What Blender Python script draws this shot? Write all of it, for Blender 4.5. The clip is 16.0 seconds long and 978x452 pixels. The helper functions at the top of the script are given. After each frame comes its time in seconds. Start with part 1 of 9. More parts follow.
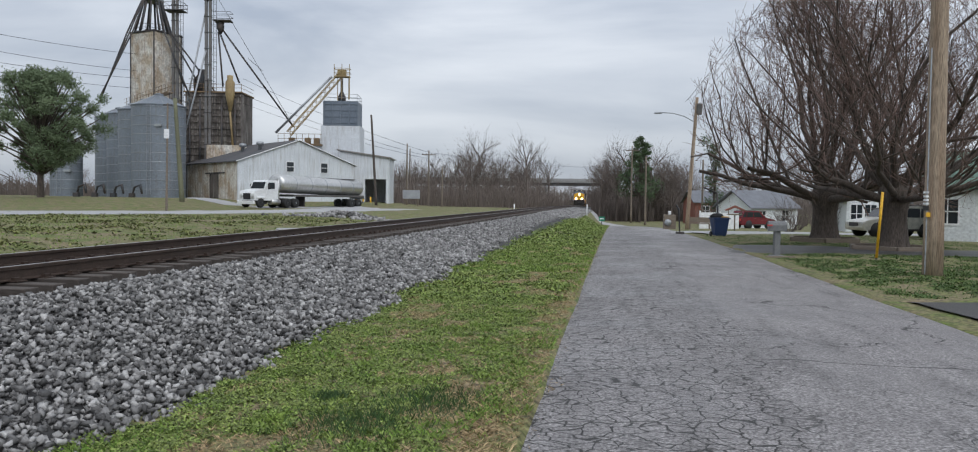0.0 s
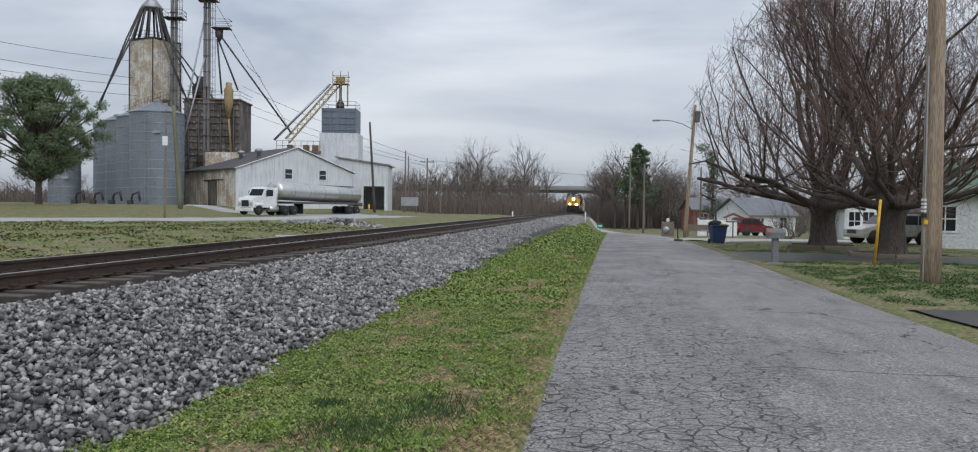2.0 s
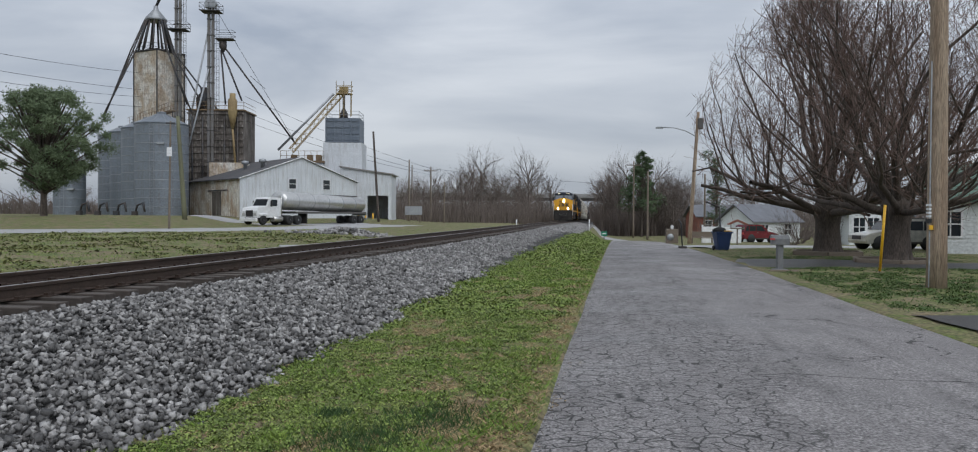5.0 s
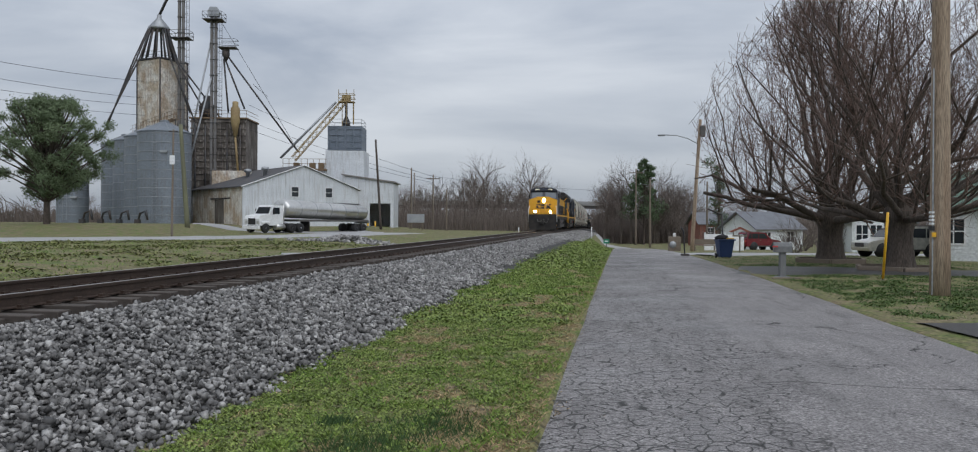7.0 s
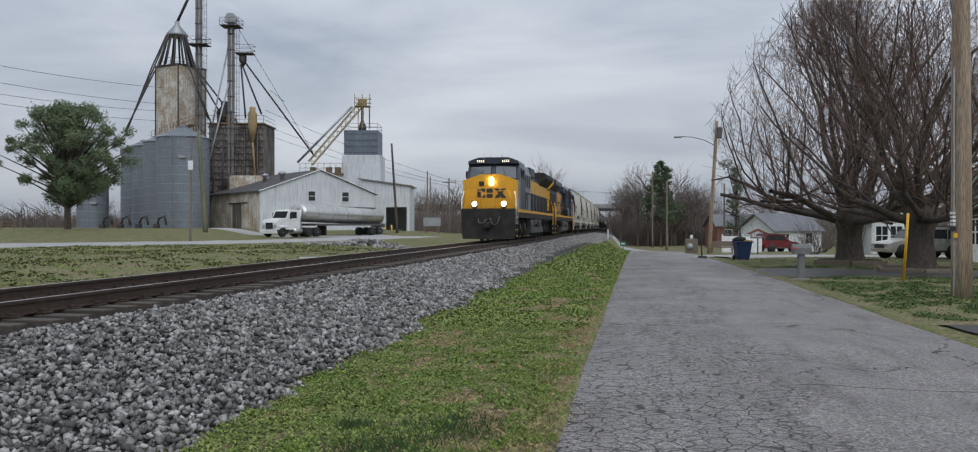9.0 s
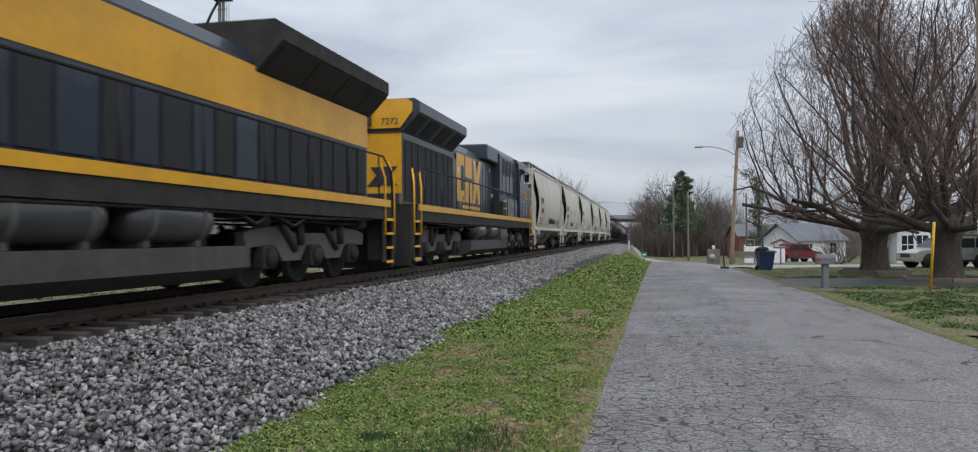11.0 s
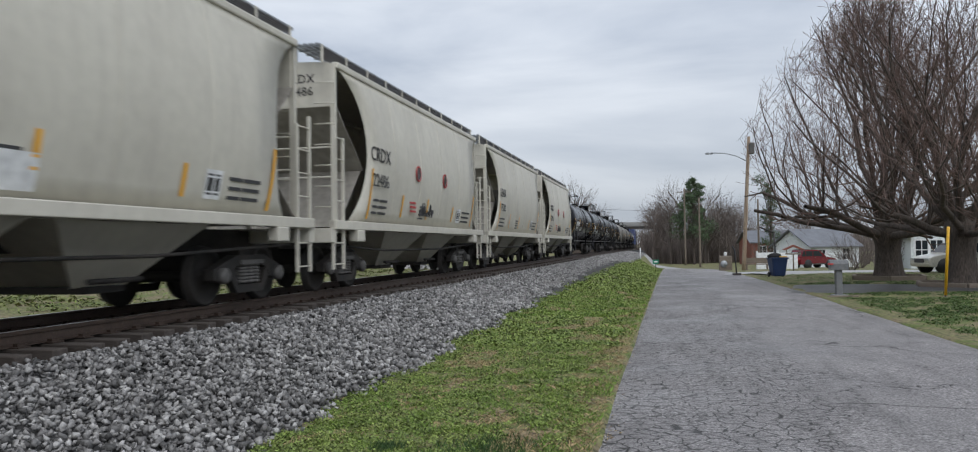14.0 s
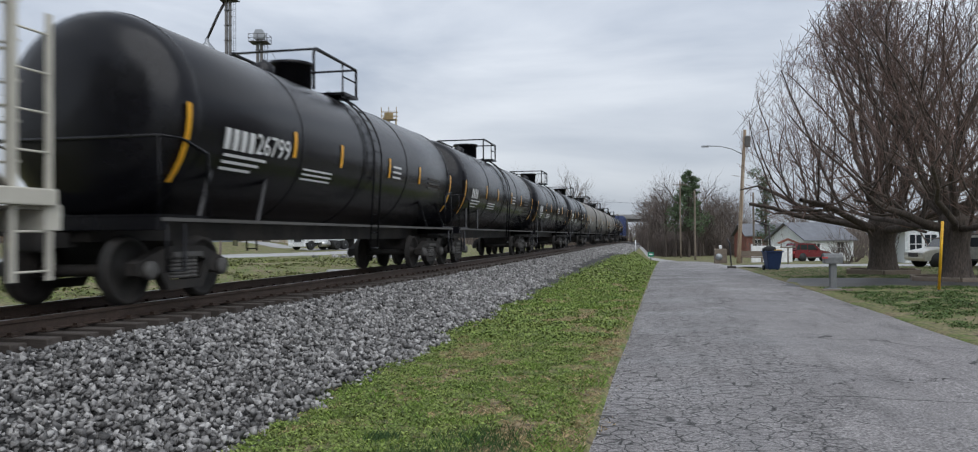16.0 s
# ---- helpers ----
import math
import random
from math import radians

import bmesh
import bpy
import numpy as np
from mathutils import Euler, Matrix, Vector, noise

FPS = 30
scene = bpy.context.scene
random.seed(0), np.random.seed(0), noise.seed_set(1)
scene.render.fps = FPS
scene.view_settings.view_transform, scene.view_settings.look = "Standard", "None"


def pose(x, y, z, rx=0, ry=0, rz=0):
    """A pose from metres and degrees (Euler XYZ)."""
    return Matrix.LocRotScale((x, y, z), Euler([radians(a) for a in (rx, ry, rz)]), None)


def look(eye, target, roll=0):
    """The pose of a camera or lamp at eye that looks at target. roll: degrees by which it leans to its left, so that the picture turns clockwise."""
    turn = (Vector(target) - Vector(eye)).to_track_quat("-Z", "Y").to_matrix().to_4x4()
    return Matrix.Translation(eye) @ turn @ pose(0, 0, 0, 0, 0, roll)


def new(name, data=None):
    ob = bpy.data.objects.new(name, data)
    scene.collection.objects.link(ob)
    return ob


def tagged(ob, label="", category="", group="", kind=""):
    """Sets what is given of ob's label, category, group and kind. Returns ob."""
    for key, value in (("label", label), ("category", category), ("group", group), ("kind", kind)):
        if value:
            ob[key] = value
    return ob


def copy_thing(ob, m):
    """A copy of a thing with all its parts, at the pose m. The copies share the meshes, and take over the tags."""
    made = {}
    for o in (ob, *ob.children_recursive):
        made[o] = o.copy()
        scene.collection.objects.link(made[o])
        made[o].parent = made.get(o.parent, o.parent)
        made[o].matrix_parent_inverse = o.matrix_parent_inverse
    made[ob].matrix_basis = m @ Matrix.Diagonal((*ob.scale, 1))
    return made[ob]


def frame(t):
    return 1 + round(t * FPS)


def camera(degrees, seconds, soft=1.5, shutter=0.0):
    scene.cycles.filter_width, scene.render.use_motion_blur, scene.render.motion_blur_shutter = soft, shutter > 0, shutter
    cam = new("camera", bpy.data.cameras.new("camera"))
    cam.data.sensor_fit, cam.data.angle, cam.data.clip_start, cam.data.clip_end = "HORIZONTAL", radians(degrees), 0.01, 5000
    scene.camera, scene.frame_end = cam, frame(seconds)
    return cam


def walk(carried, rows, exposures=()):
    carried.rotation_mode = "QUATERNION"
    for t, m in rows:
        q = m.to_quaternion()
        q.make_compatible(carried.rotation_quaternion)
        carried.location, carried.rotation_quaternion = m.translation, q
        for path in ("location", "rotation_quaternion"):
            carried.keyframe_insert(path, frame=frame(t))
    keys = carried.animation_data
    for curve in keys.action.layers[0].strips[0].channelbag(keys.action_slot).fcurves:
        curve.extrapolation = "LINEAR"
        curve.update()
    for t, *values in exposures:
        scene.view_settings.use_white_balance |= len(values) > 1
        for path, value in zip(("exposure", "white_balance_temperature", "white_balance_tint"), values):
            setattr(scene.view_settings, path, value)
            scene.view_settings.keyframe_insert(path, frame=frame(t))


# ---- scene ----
cam = camera(62.98, 16.0, soft=1.1, shutter=0.15)
# seconds, then the turn of the tripod-like camera at eye height (degrees, Euler XYZ)
VIEW = [(0, 88.061, -0.744, 8.974), (0.5, 88.171, -0.900, 8.929), (1, 88.322, -0.920, 8.838), (1.5, 88.448, -0.896, 8.809),
        (2, 88.578, -0.770, 8.858), (2.5, 88.670, -0.627, 8.935), (3, 88.749, -0.497, 8.980), (3.5, 88.836, -0.537, 8.998),
        (4, 88.937, -0.464, 9.042), (6.5, 89.602, -0.321, 9.199), (7, 89.733, -0.309, 9.294), (7.5, 89.826, -0.278, 9.520),
        (8, 89.883, -0.261, 9.882), (8.5, 89.912, -0.153, 10.198), (9, 89.956, -0.000, 10.447), (11.5, 91.048, 0.521, 12.245),
        (12, 91.232, 0.697, 12.501), (12.5, 91.302, 0.696, 12.620), (13, 91.391, 0.750, 12.673), (13.5, 91.479, 0.893, 12.678),
        (14, 91.407, 0.807, 12.685), (14.5, 91.235, 0.701, 12.613), (15, 91.031, 0.544, 12.454), (15.5, 90.886, 0.360, 12.394),
        (16, 90.793, 0.440, 12.364)]
walk(cam, [(t, pose(0, 0, 1.6, a, b, c)) for t, a, b, c in VIEW], exposures=[(0, 0.26), (2, 0.24), (3.2, 0.14), (4, 0.06), (9, 0.04), (11.5, 0.27), (16, 0.27)])

# ---- sky and sun: overcast ----
world = bpy.data.worlds.new("overcast_sky")
scene.world = world
world.use_nodes = True
wn, wl = world.node_tree.nodes, world.node_tree.links
wn.clear()
w_out = wn.new("ShaderNodeOutputWorld")
w_bg = wn.new("ShaderNodeBackground")
w_sky = wn.new("ShaderNodeTexSky")
w_sky.sky_type = 'NISHITA'
w_sky.sun_disc = False
w_sky.sun_elevation, w_sky.sun_rotation = radians(48), radians(150)
w_co = wn.new("ShaderNodeTexCoord")
w_map = wn.new("ShaderNodeMapping")
w_map.inputs["Scale"].default_value = (1.0, 1.0, 4.5)
w_noise = wn.new("ShaderNodeTexNoise")
w_noise.inputs["Scale"].default_value = 2.0
w_noise.inputs["Detail"].default_value = 7.0
w_noise.inputs["Roughness"].default_value = 0.52
w_noise.inputs["Distortion"].default_value = 0.35
w_ramp = wn.new("ShaderNodeValToRGB")
w_ramp.color_ramp.elements[0].position, w_ramp.color_ramp.elements[0].color = 0.33, (3.6, 4.1, 4.95, 1)
w_ramp.color_ramp.elements[1].position, w_ramp.color_ramp.elements[1].color = 0.66, (6.7, 7.1, 7.7, 1)
w_mix = wn.new("ShaderNodeMix")
w_mix.data_type = 'RGBA'
w_mix.inputs[0].default_value = 0.93
w_str = w_bg.inputs["Strength"]
w_str.default_value = 0.1
wl.new(w_co.outputs["Generated"], w_map.inputs["Vector"])
wl.new(w_map.outputs[0], w_noise.inputs["Vector"])
wl.new(w_noise.outputs[0], w_ramp.inputs[0])
# the cloud sheet is heavier low down
w_sep = wn.new("ShaderNodeSeparateXYZ")
wl.new(w_co.outputs["Generated"], w_sep.inputs[0])
w_low = wn.new("ShaderNodeMapRange")
w_low.inputs[1].default_value, w_low.inputs[2].default_value = 0.03, 0.26
w_low.inputs[3].default_value, w_low.inputs[4].default_value = 0.80, 1.07
wl.new(w_sep.outputs[2], w_low.inputs[0])
w_mul = wn.new("ShaderNodeVectorMath")
w_mul.operation = 'SCALE'
wl.new(w_ramp.outputs[0], w_mul.inputs[0])
wl.new(w_low.outputs[0], w_mul.inputs["Scale"])
wl.new(w_sky.outputs[0], w_mix.inputs[6])
wl.new(w_mul.outputs[0], w_mix.inputs[7])
wl.new(w_mix.outputs[2], w_bg.inputs[0])
wl.new(w_bg.outputs[0], w_out.inputs[0])

sun_data = bpy.data.lights.new("sun", 'SUN')
sun_data.energy, sun_data.angle, sun_data.color = 1.5, radians(70), (0.97, 0.98, 1.0)
sun = new("sun", sun_data)
sun.matrix_basis = look((40, -60, 90), (0, 0, 0))
# ---- materials ----
def mat(name, base, rough=0.8, metal=0.0, second=None, scale=3.0, amount=0.5, grain=40.0, bump=0.2, wide=0.0, coat=0.0,
        stretch=(1, 1, 1), streak=None, vary=0.0, emit=0.0, contrast=0.12, island=False, speck=0.18):
    """A worn surface: two colours mixed by coarse noise, fine grain in value and relief, optional vertical streaks of a third colour."""
    m = bpy.data.materials.new(name)
    m.use_nodes = True
    n, l = m.node_tree.nodes, m.node_tree.links
    p = n["Principled BSDF"]
    p.inputs["Roughness"].default_value, p.inputs["Metallic"].default_value = rough, metal
    p.inputs["Coat Weight"].default_value = coat
    co = n.new("ShaderNodeTexCoord")
    mp = n.new("ShaderNodeMapping")
    mp.inputs["Scale"].default_value = stretch
    l.new(co.outputs["Object"], mp.inputs["Vector"])
    a = n.new("ShaderNodeTexNoise")
    a.inputs["Scale"].default_value, a.inputs["Detail"].default_value = scale, 6.0
    b = n.new("ShaderNodeTexNoise")
    b.inputs["Scale"].default_value, b.inputs["Detail"].default_value = grain, 3.0
    l.new(mp.outputs[0], a.inputs["Vector"])
    l.new(mp.outputs[0], b.inputs["Vector"])
    rp = n.new("ShaderNodeMapRange")
    rp.inputs[1].default_value, rp.inputs[2].default_value = 0.5 - contrast, 0.5 + contrast
    rp.inputs[4].default_value = amount
    l.new(a.outputs[0], rp.inputs[0])
    mx = n.new("ShaderNodeMix")
    mx.data_type = 'RGBA'
    mx.inputs[6].default_value = (*base, 1)
    s2 = second if second else tuple(c * 0.75 for c in base)
    mx.inputs[7].default_value = (*s2, 1)
    l.new(rp.outputs[0], mx.inputs[0])
    last = mx.outputs[2]
    if streak:
        sm = n.new("ShaderNodeMapping")
        sm.inputs["Scale"].default_value = (3.0, 3.0, 0.22)
        l.new(co.outputs["Object"], sm.inputs["Vector"])
        sn = n.new("ShaderNodeTexNoise")
        sn.inputs["Scale"].default_value, sn.inputs["Detail"].default_value = 1.4, 5.0
        l.new(sm.outputs[0], sn.inputs["Vector"])
        sr = n.new("ShaderNodeMapRange")
        sr.inputs[1].default_value, sr.inputs[2].default_value, sr.inputs[4].default_value = 0.5, 0.68, streak[3]
        l.new(sn.outputs[0], sr.inputs[0])
        sx = n.new("ShaderNodeMix")
        sx.data_type = 'RGBA'
        sx.inputs[7].default_value = (*streak[:3], 1)
        l.new(sr.outputs[0], sx.inputs[0])
        l.new(last, sx.inputs[6])
        last = sx.outputs[2]
    hv = n.new("ShaderNodeHueSaturation")
    gr = n.new("ShaderNodeMapRange")
    gr.inputs[1].default_value, gr.inputs[2].default_value = 0.3, 0.7
    gr.inputs[3].default_value, gr.inputs[4].default_value = 1 - speck, 1 + speck
    l.new(b.outputs[0], gr.inputs[0])
    if vary:
        oi = n.new("ShaderNodeObjectInfo")
        ge = n.new("ShaderNodeNewGeometry")
        ad = n.new("ShaderNodeMath")
        ad.operation = 'ADD'
        if island:
            l.new(ge.outputs["Random Per Island"], ad.inputs[0])
        else:
            l.new(oi.outputs["Random"], ad.inputs[0])
        l.new(ge.outputs["Random Per Island"], ad.inputs[1])
        vr = n.new("ShaderNodeMapRange")
        vr.inputs[2].default_value = 2.0
        vr.inputs[3].default_value, vr.inputs[4].default_value = 1 - vary, 1 + vary
        l.new(ad.outputs[0], vr.inputs[0])
        mu = n.new("ShaderNodeMath")
        mu.operation = 'MULTIPLY'
        l.new(gr.outputs[0], mu.inputs[0])
        l.new(vr.outputs[0], mu.inputs[1])
        l.new(mu.outputs[0], hv.inputs["Value"])
    else:
        l.new(gr.outputs[0], hv.inputs["Value"])
    l.new(last, hv.inputs["Color"])
    l.new(hv.outputs[0], p.inputs["Base Color"])
    if bump:
        bp = n.new("ShaderNodeBump")
        bp.inputs["Strength"].default_value, bp.inputs["Distance"].default_value = bump, 0.02
        l.new(b.outputs[0], bp.inputs["Height"])
        l.new(bp.outputs[0], p.inputs["Normal"])
    if emit:
        p.inputs["Emission Color"].default_value = (*base, 1)
        p.inputs["Emission Strength"].default_value = emit
    return m


def plain(name, base, rough=0.5, metal=0.0, emit=0.0, trans=0.0):
    m = bpy.data.materials.new(name)
    m.use_nodes = True
    p = m.node_tree.nodes["Principled BSDF"]
    p.inputs["Base Color"].default_value = (*base, 1)
    p.inputs["Roughness"].default_value, p.inputs["Metallic"].default_value = rough, metal
    p.inputs["Transmission Weight"].default_value = trans
    if emit:
        p.inputs["Emission Color"].default_value = (*base, 1)
        p.inputs["Emission Strength"].default_value = emit
    return m


def asphalt_mat():
    m = mat("asphalt", (0.195, 0.184, 0.184), 0.6, second=(0.285, 0.27, 0.266), scale=0.8, grain=48, bump=0.9, contrast=0.2, speck=0.6)
    n, l = m.node_tree.nodes, m.node_tree.links
    p = n["Principled BSDF"]
    col = p.inputs["Base Color"].links[0].from_socket
    co = next(x for x in n if x.bl_idname == "ShaderNodeTexCoord")

    def cracks(scale, width, stretch, warp):
        mp = n.new("ShaderNodeMapping")
        mp.inputs["Scale"].default_value = stretch
        nz = n.new("ShaderNodeTexNoise")
        nz.inputs["Scale"].default_value, nz.inputs["Detail"].default_value = 1.7, 5.0
        l.new(co.outputs["Object"], nz.inputs["Vector"])
        ad = n.new("ShaderNodeVectorMath")
        ad.operation = 'MULTIPLY_ADD'
        ad.inputs[1].default_value = (warp, warp, 0)
        l.new(nz.outputs[1], ad.inputs[0])
        l.new(co.outputs["Object"], ad.inputs[2])
        l.new(ad.outputs[0], mp.inputs["Vector"])
        vo = n.new("ShaderNodeTexVoronoi")
        vo.feature = 'DISTANCE_TO_EDGE'
        vo.inputs["Scale"].default_value = scale
        l.new(mp.outputs[0], vo.inputs["Vector"])
        mr = n.new("ShaderNodeMapRange")
        mr.inputs[1].default_value, mr.inputs[2].default_value = width * 0.35, width
        mr.inputs[3].default_value, mr.inputs[4].default_value = 1.0, 0.0
        l.new(vo.outputs["Distance"], mr.inputs[0])
        return mr.outputs[0]
    fine = cracks(7.0, 0.052, (0.85, 1.2, 1), 0.3)
    big = cracks(0.24, 0.0035, (0.8, 1.5, 1), 1.2)
    # alligator cracking lies along the left wheel track and patches of the rest
    sep = n.new("ShaderNodeSeparateXYZ")
    l.new(co.outputs["Object"], sep.inputs[0])
    area = n.new("ShaderNodeTexNoise")
    area.inputs["Scale"].default_value, area.inputs["Detail"].default_value = 0.55, 3.0
    l.new(co.outputs["Object"], area.inputs["Vector"])
    bias = n.new("ShaderNodeMapRange")
    bias.inputs[1].default_value, bias.inputs[2].default_value = 0.9, 1.9
    bias.inputs[3].default_value, bias.inputs[4].default_value = 0.34, -0.12
    l.new(sep.outputs[0], bias.inputs[0])
    su = n.new("ShaderNodeMath")
    l.new(area.outputs[0], su.inputs[0])
    l.new(bias.outputs[0], su.inputs[1])
    th = n.new("ShaderNodeMapRange")
    th.inputs[1].default_value, th.inputs[2].default_value = 0.45, 0.6
    l.new(su.outputs[0], th.inputs[0])
    mu = n.new("ShaderNodeMath")
    mu.operation = 'MULTIPLY'
    l.new(fine, mu.inputs[0])
    l.new(th.outputs[0], mu.inputs[1])
    # one long crack runs across the smoother half
    wav = n.new("ShaderNodeTexNoise")
    wav.inputs["Scale"].default_value, wav.inputs["Detail"].default_value = 1.1, 6.0
    l.new(co.outputs["Object"], wav.inputs["Vector"])
    off = n.new("ShaderNodeMath")
    off.operation = 'MULTIPLY_ADD'
    off.inputs[1].default_value, off.inputs[2].default_value = 0.55, -8.6
    l.new(wav.outputs[0], off.inputs[0])
    dist = n.new("ShaderNodeMath")
    l.new(sep.outputs[1], dist.inputs[0])
    l.new(off.outputs[0], dist.inputs[1])
    ab = n.new("ShaderNodeMath")
    ab.operation = 'ABSOLUTE'
    l.new(dist.outputs[0], ab.inputs[0])
    seam = n.new("ShaderNodeMapRange")
    seam.inputs[1].default_value, seam.inputs[2].default_value = 0.008, 0.022
    seam.inputs[3].default_value, seam.inputs[4].default_value = 1.0, 0.0
    l.new(ab.outputs[0], seam.inputs[0])
    rightward = n.new("ShaderNodeMapRange")
    rightward.inputs[1].default_value, rightward.inputs[2].default_value = 1.3, 1.5
    l.new(sep.outputs[0], rightward.inputs[0])
    seam_r = n.new("ShaderNodeMath")
    seam_r.operation = 'MULTIPLY'
    l.new(seam.outputs[0], seam_r.inputs[0])
    l.new(rightward.outputs[0], seam_r.inputs[1])
    mx0 = n.new("ShaderNodeMath")
    mx0.operation = 'MAXIMUM'
    l.new(seam_r.outputs[0], mx0.inputs[0])
    l.new(big, mx0.inputs[1])
    mxm = n.new("ShaderNodeMath")
    mxm.operation = 'MAXIMUM'
    l.new(mu.outputs[0], mxm.inputs[0])
    l.new(mx0.outputs[0], mxm.inputs[1])
    # pitted rows where tyres have torn the top coat, and coarse aggregate
    pm = n.new("ShaderNodeMapping")
    pm.inputs["Rotation"].default_value = (0, 0, 0.16)
    pm.inputs["Scale"].default_value = (2.6, 0.42, 1)
    l.new(co.outputs["Object"], pm.inputs["Vector"])
    pn = n.new("ShaderNodeTexNoise")
    pn.inputs["Scale"].default_value, pn.inputs["Detail"].default_value = 1.3, 3.0
    l.new(pm.outputs[0], pn.inputs["Vector"])
    pa = n.new("ShaderNodeMapRange")
    pa.inputs[1].default_value, pa.inputs[2].default_value = 0.5, 0.66
    l.new(pn.outputs[0], pa.inputs[0])
    pit = n.new("ShaderNodeTexNoise")
    pit.inputs["Scale"].default_value, pit.inputs["Detail"].default_value = 24.0, 2.0
    l.new(co.outputs["Object"], pit.inputs["Vector"])
    pr = n.new("ShaderNodeMapRange")
    pr.inputs[1].default_value, pr.inputs[2].default_value = 0.53, 0.63
    l.new(pit.outputs[0], pr.inputs[0])
    pp = n.new("ShaderNodeMath")
    pp.operation = 'MULTIPLY'
    l.new(pa.outputs[0], pp.inputs[0])
    l.new(pr.outputs[0], pp.inputs[1])
    agg = n.new("ShaderNodeMapRange")
    agg.inputs[1].default_value, agg.inputs[2].default_value = 0.3, 0.7
    agg.inputs[3].default_value, agg.inputs[4].default_value = 0.72, 1.28
    l.new(pit.outputs[0], agg.inputs[0])
    ag = n.new("ShaderNodeVectorMath")
    ag.operation = 'SCALE'
    l.new(col, ag.inputs[0])
    l.new(agg.outputs[0], ag.inputs["Scale"])
    pd = n.new("ShaderNodeMix")
    pd.data_type = 'RGBA'
    pd.inputs[7].default_value = (0.04, 0.038, 0.036, 1)
    l.new(pp.outputs[0], pd.inputs[0])
    l.new(ag.outputs[0], pd.inputs[6])
    col = pd.outputs[2]
    dark = n.new("ShaderNodeMix")
    dark.data_type = 'RGBA'
    dark.inputs[7].default_value = (0.022, 0.021, 0.02, 1)
    l.new(mxm.outputs[0], dark.inputs[0])
    l.new(col, dark.inputs[6])
    l.new(dark.outputs[2], p.inputs["Base Color"])
    # damp patches
    wet = n.new("ShaderNodeTexNoise")
    wet.inputs["Scale"].default_value, wet.inputs["Detail"].default_value = 0.45, 4.0
    l.new(co.outputs["Object"], wet.inputs["Vector"])
    wr = n.new("ShaderNodeMapRange")
    wr.inputs[1].default_value, wr.inputs[2].default_value = 0.42, 0.66
    wr.inputs[3].default_value, wr.inputs[4].default_value = 0.68, 0.42
    l.new(wet.outputs[0], wr.inputs[0])
    l.new(wr.outputs[0], p.inputs["Roughness"])
    bp = n.new("ShaderNodeBump")
    bp.invert = True
    bp.inputs["Strength"].default_value, bp.inputs["Distance"].default_value = 0.6, 0.02
    l.new(mxm.outputs[0], bp.inputs["Height"])
    l.new(p.inputs["Normal"].links[0].from_socket, bp.inputs["Normal"])
    l.new(bp.outputs[0], p.inputs["Normal"])
    return m


M = {}
M["asphalt"] = asphalt_mat()
M["wet_asphalt"] = mat("wet_asphalt", (0.045, 0.044, 0.044), 0.5, second=(0.075, 0.073, 0.07), scale=0.8, grain=60, bump=0.15)
M["concrete_road"] = mat("pale_gravel_lane", (0.36, 0.36, 0.37), 0.75, second=(0.27, 0.265, 0.26), scale=0.4, grain=20, bump=0.2)
M["turf"] = mat("turf", (0.098, 0.128, 0.028), 0.95, second=(0.185, 0.142, 0.085), scale=1.5, amount=0.95, grain=13, bump=1.0, contrast=0.13, speck=0.75)
M["soil_grass"] = mat("field_grass", (0.105, 0.13, 0.03), 0.95, second=(0.15, 0.125, 0.06), scale=0.25, amount=0.9, grain=9, bump=0.5)
M["blade"] = mat("grass_blade", (0.13, 0.225, 0.035), 0.7, second=(0.21, 0.26, 0.055), scale=1.2, grain=20, bump=0, vary=0.6, island=True)
M["field_weed"] = mat("field_weed_leaf", (0.115, 0.135, 0.04), 0.8, second=(0.17, 0.165, 0.06), scale=0.5, grain=10, bump=0, vary=0.5, island=True)
M["lawn_blade"] = mat("lawn_blade", (0.06, 0.115, 0.02), 0.7, second=(0.095, 0.14, 0.032), scale=0.8, grain=20, bump=0, vary=0.4)
M["straw"] = mat("dry_straw", (0.36, 0.27, 0.15), 0.9, second=(0.22, 0.16, 0.085), scale=3, grain=20, bump=0, vary=0.55, island=True)
M["stone"] = mat("ballast_stone", (0.30, 0.293, 0.286), 0.7, second=(0.10, 0.096, 0.094), scale=5, amount=0.85, grain=45, bump=0.5, vary=0.72, island=True)
# near-black on purpose: the shade in the gaps between stones is in its colour
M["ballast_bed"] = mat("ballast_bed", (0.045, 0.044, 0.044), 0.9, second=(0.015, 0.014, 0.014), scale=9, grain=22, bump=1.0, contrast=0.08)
M["rail"] = mat("rail_steel", (0.085, 0.06, 0.048), 0.55, 0.5, second=(0.05, 0.036, 0.03), scale=4, grain=30)
M["rail_head"] = mat("polished_rail_head", (0.42, 0.40, 0.39), 0.3, 0.9, second=(0.3, 0.27, 0.25), scale=4, grain=60, bump=0.05)
M["tie"] = mat("creosoted_tie", (0.05, 0.04, 0.034), 0.85, second=(0.10, 0.085, 0.075), scale=3, grain=25, bump=0.5, vary=0.25, stretch=(0.4, 3, 3))
M["white_metal"] = mat("white_painted_metal", (0.63, 0.66, 0.69), 0.55, second=(0.5, 0.53, 0.56), scale=0.6, grain=8, bump=0.05, streak=(0.33, 0.31, 0.29, 0.5))
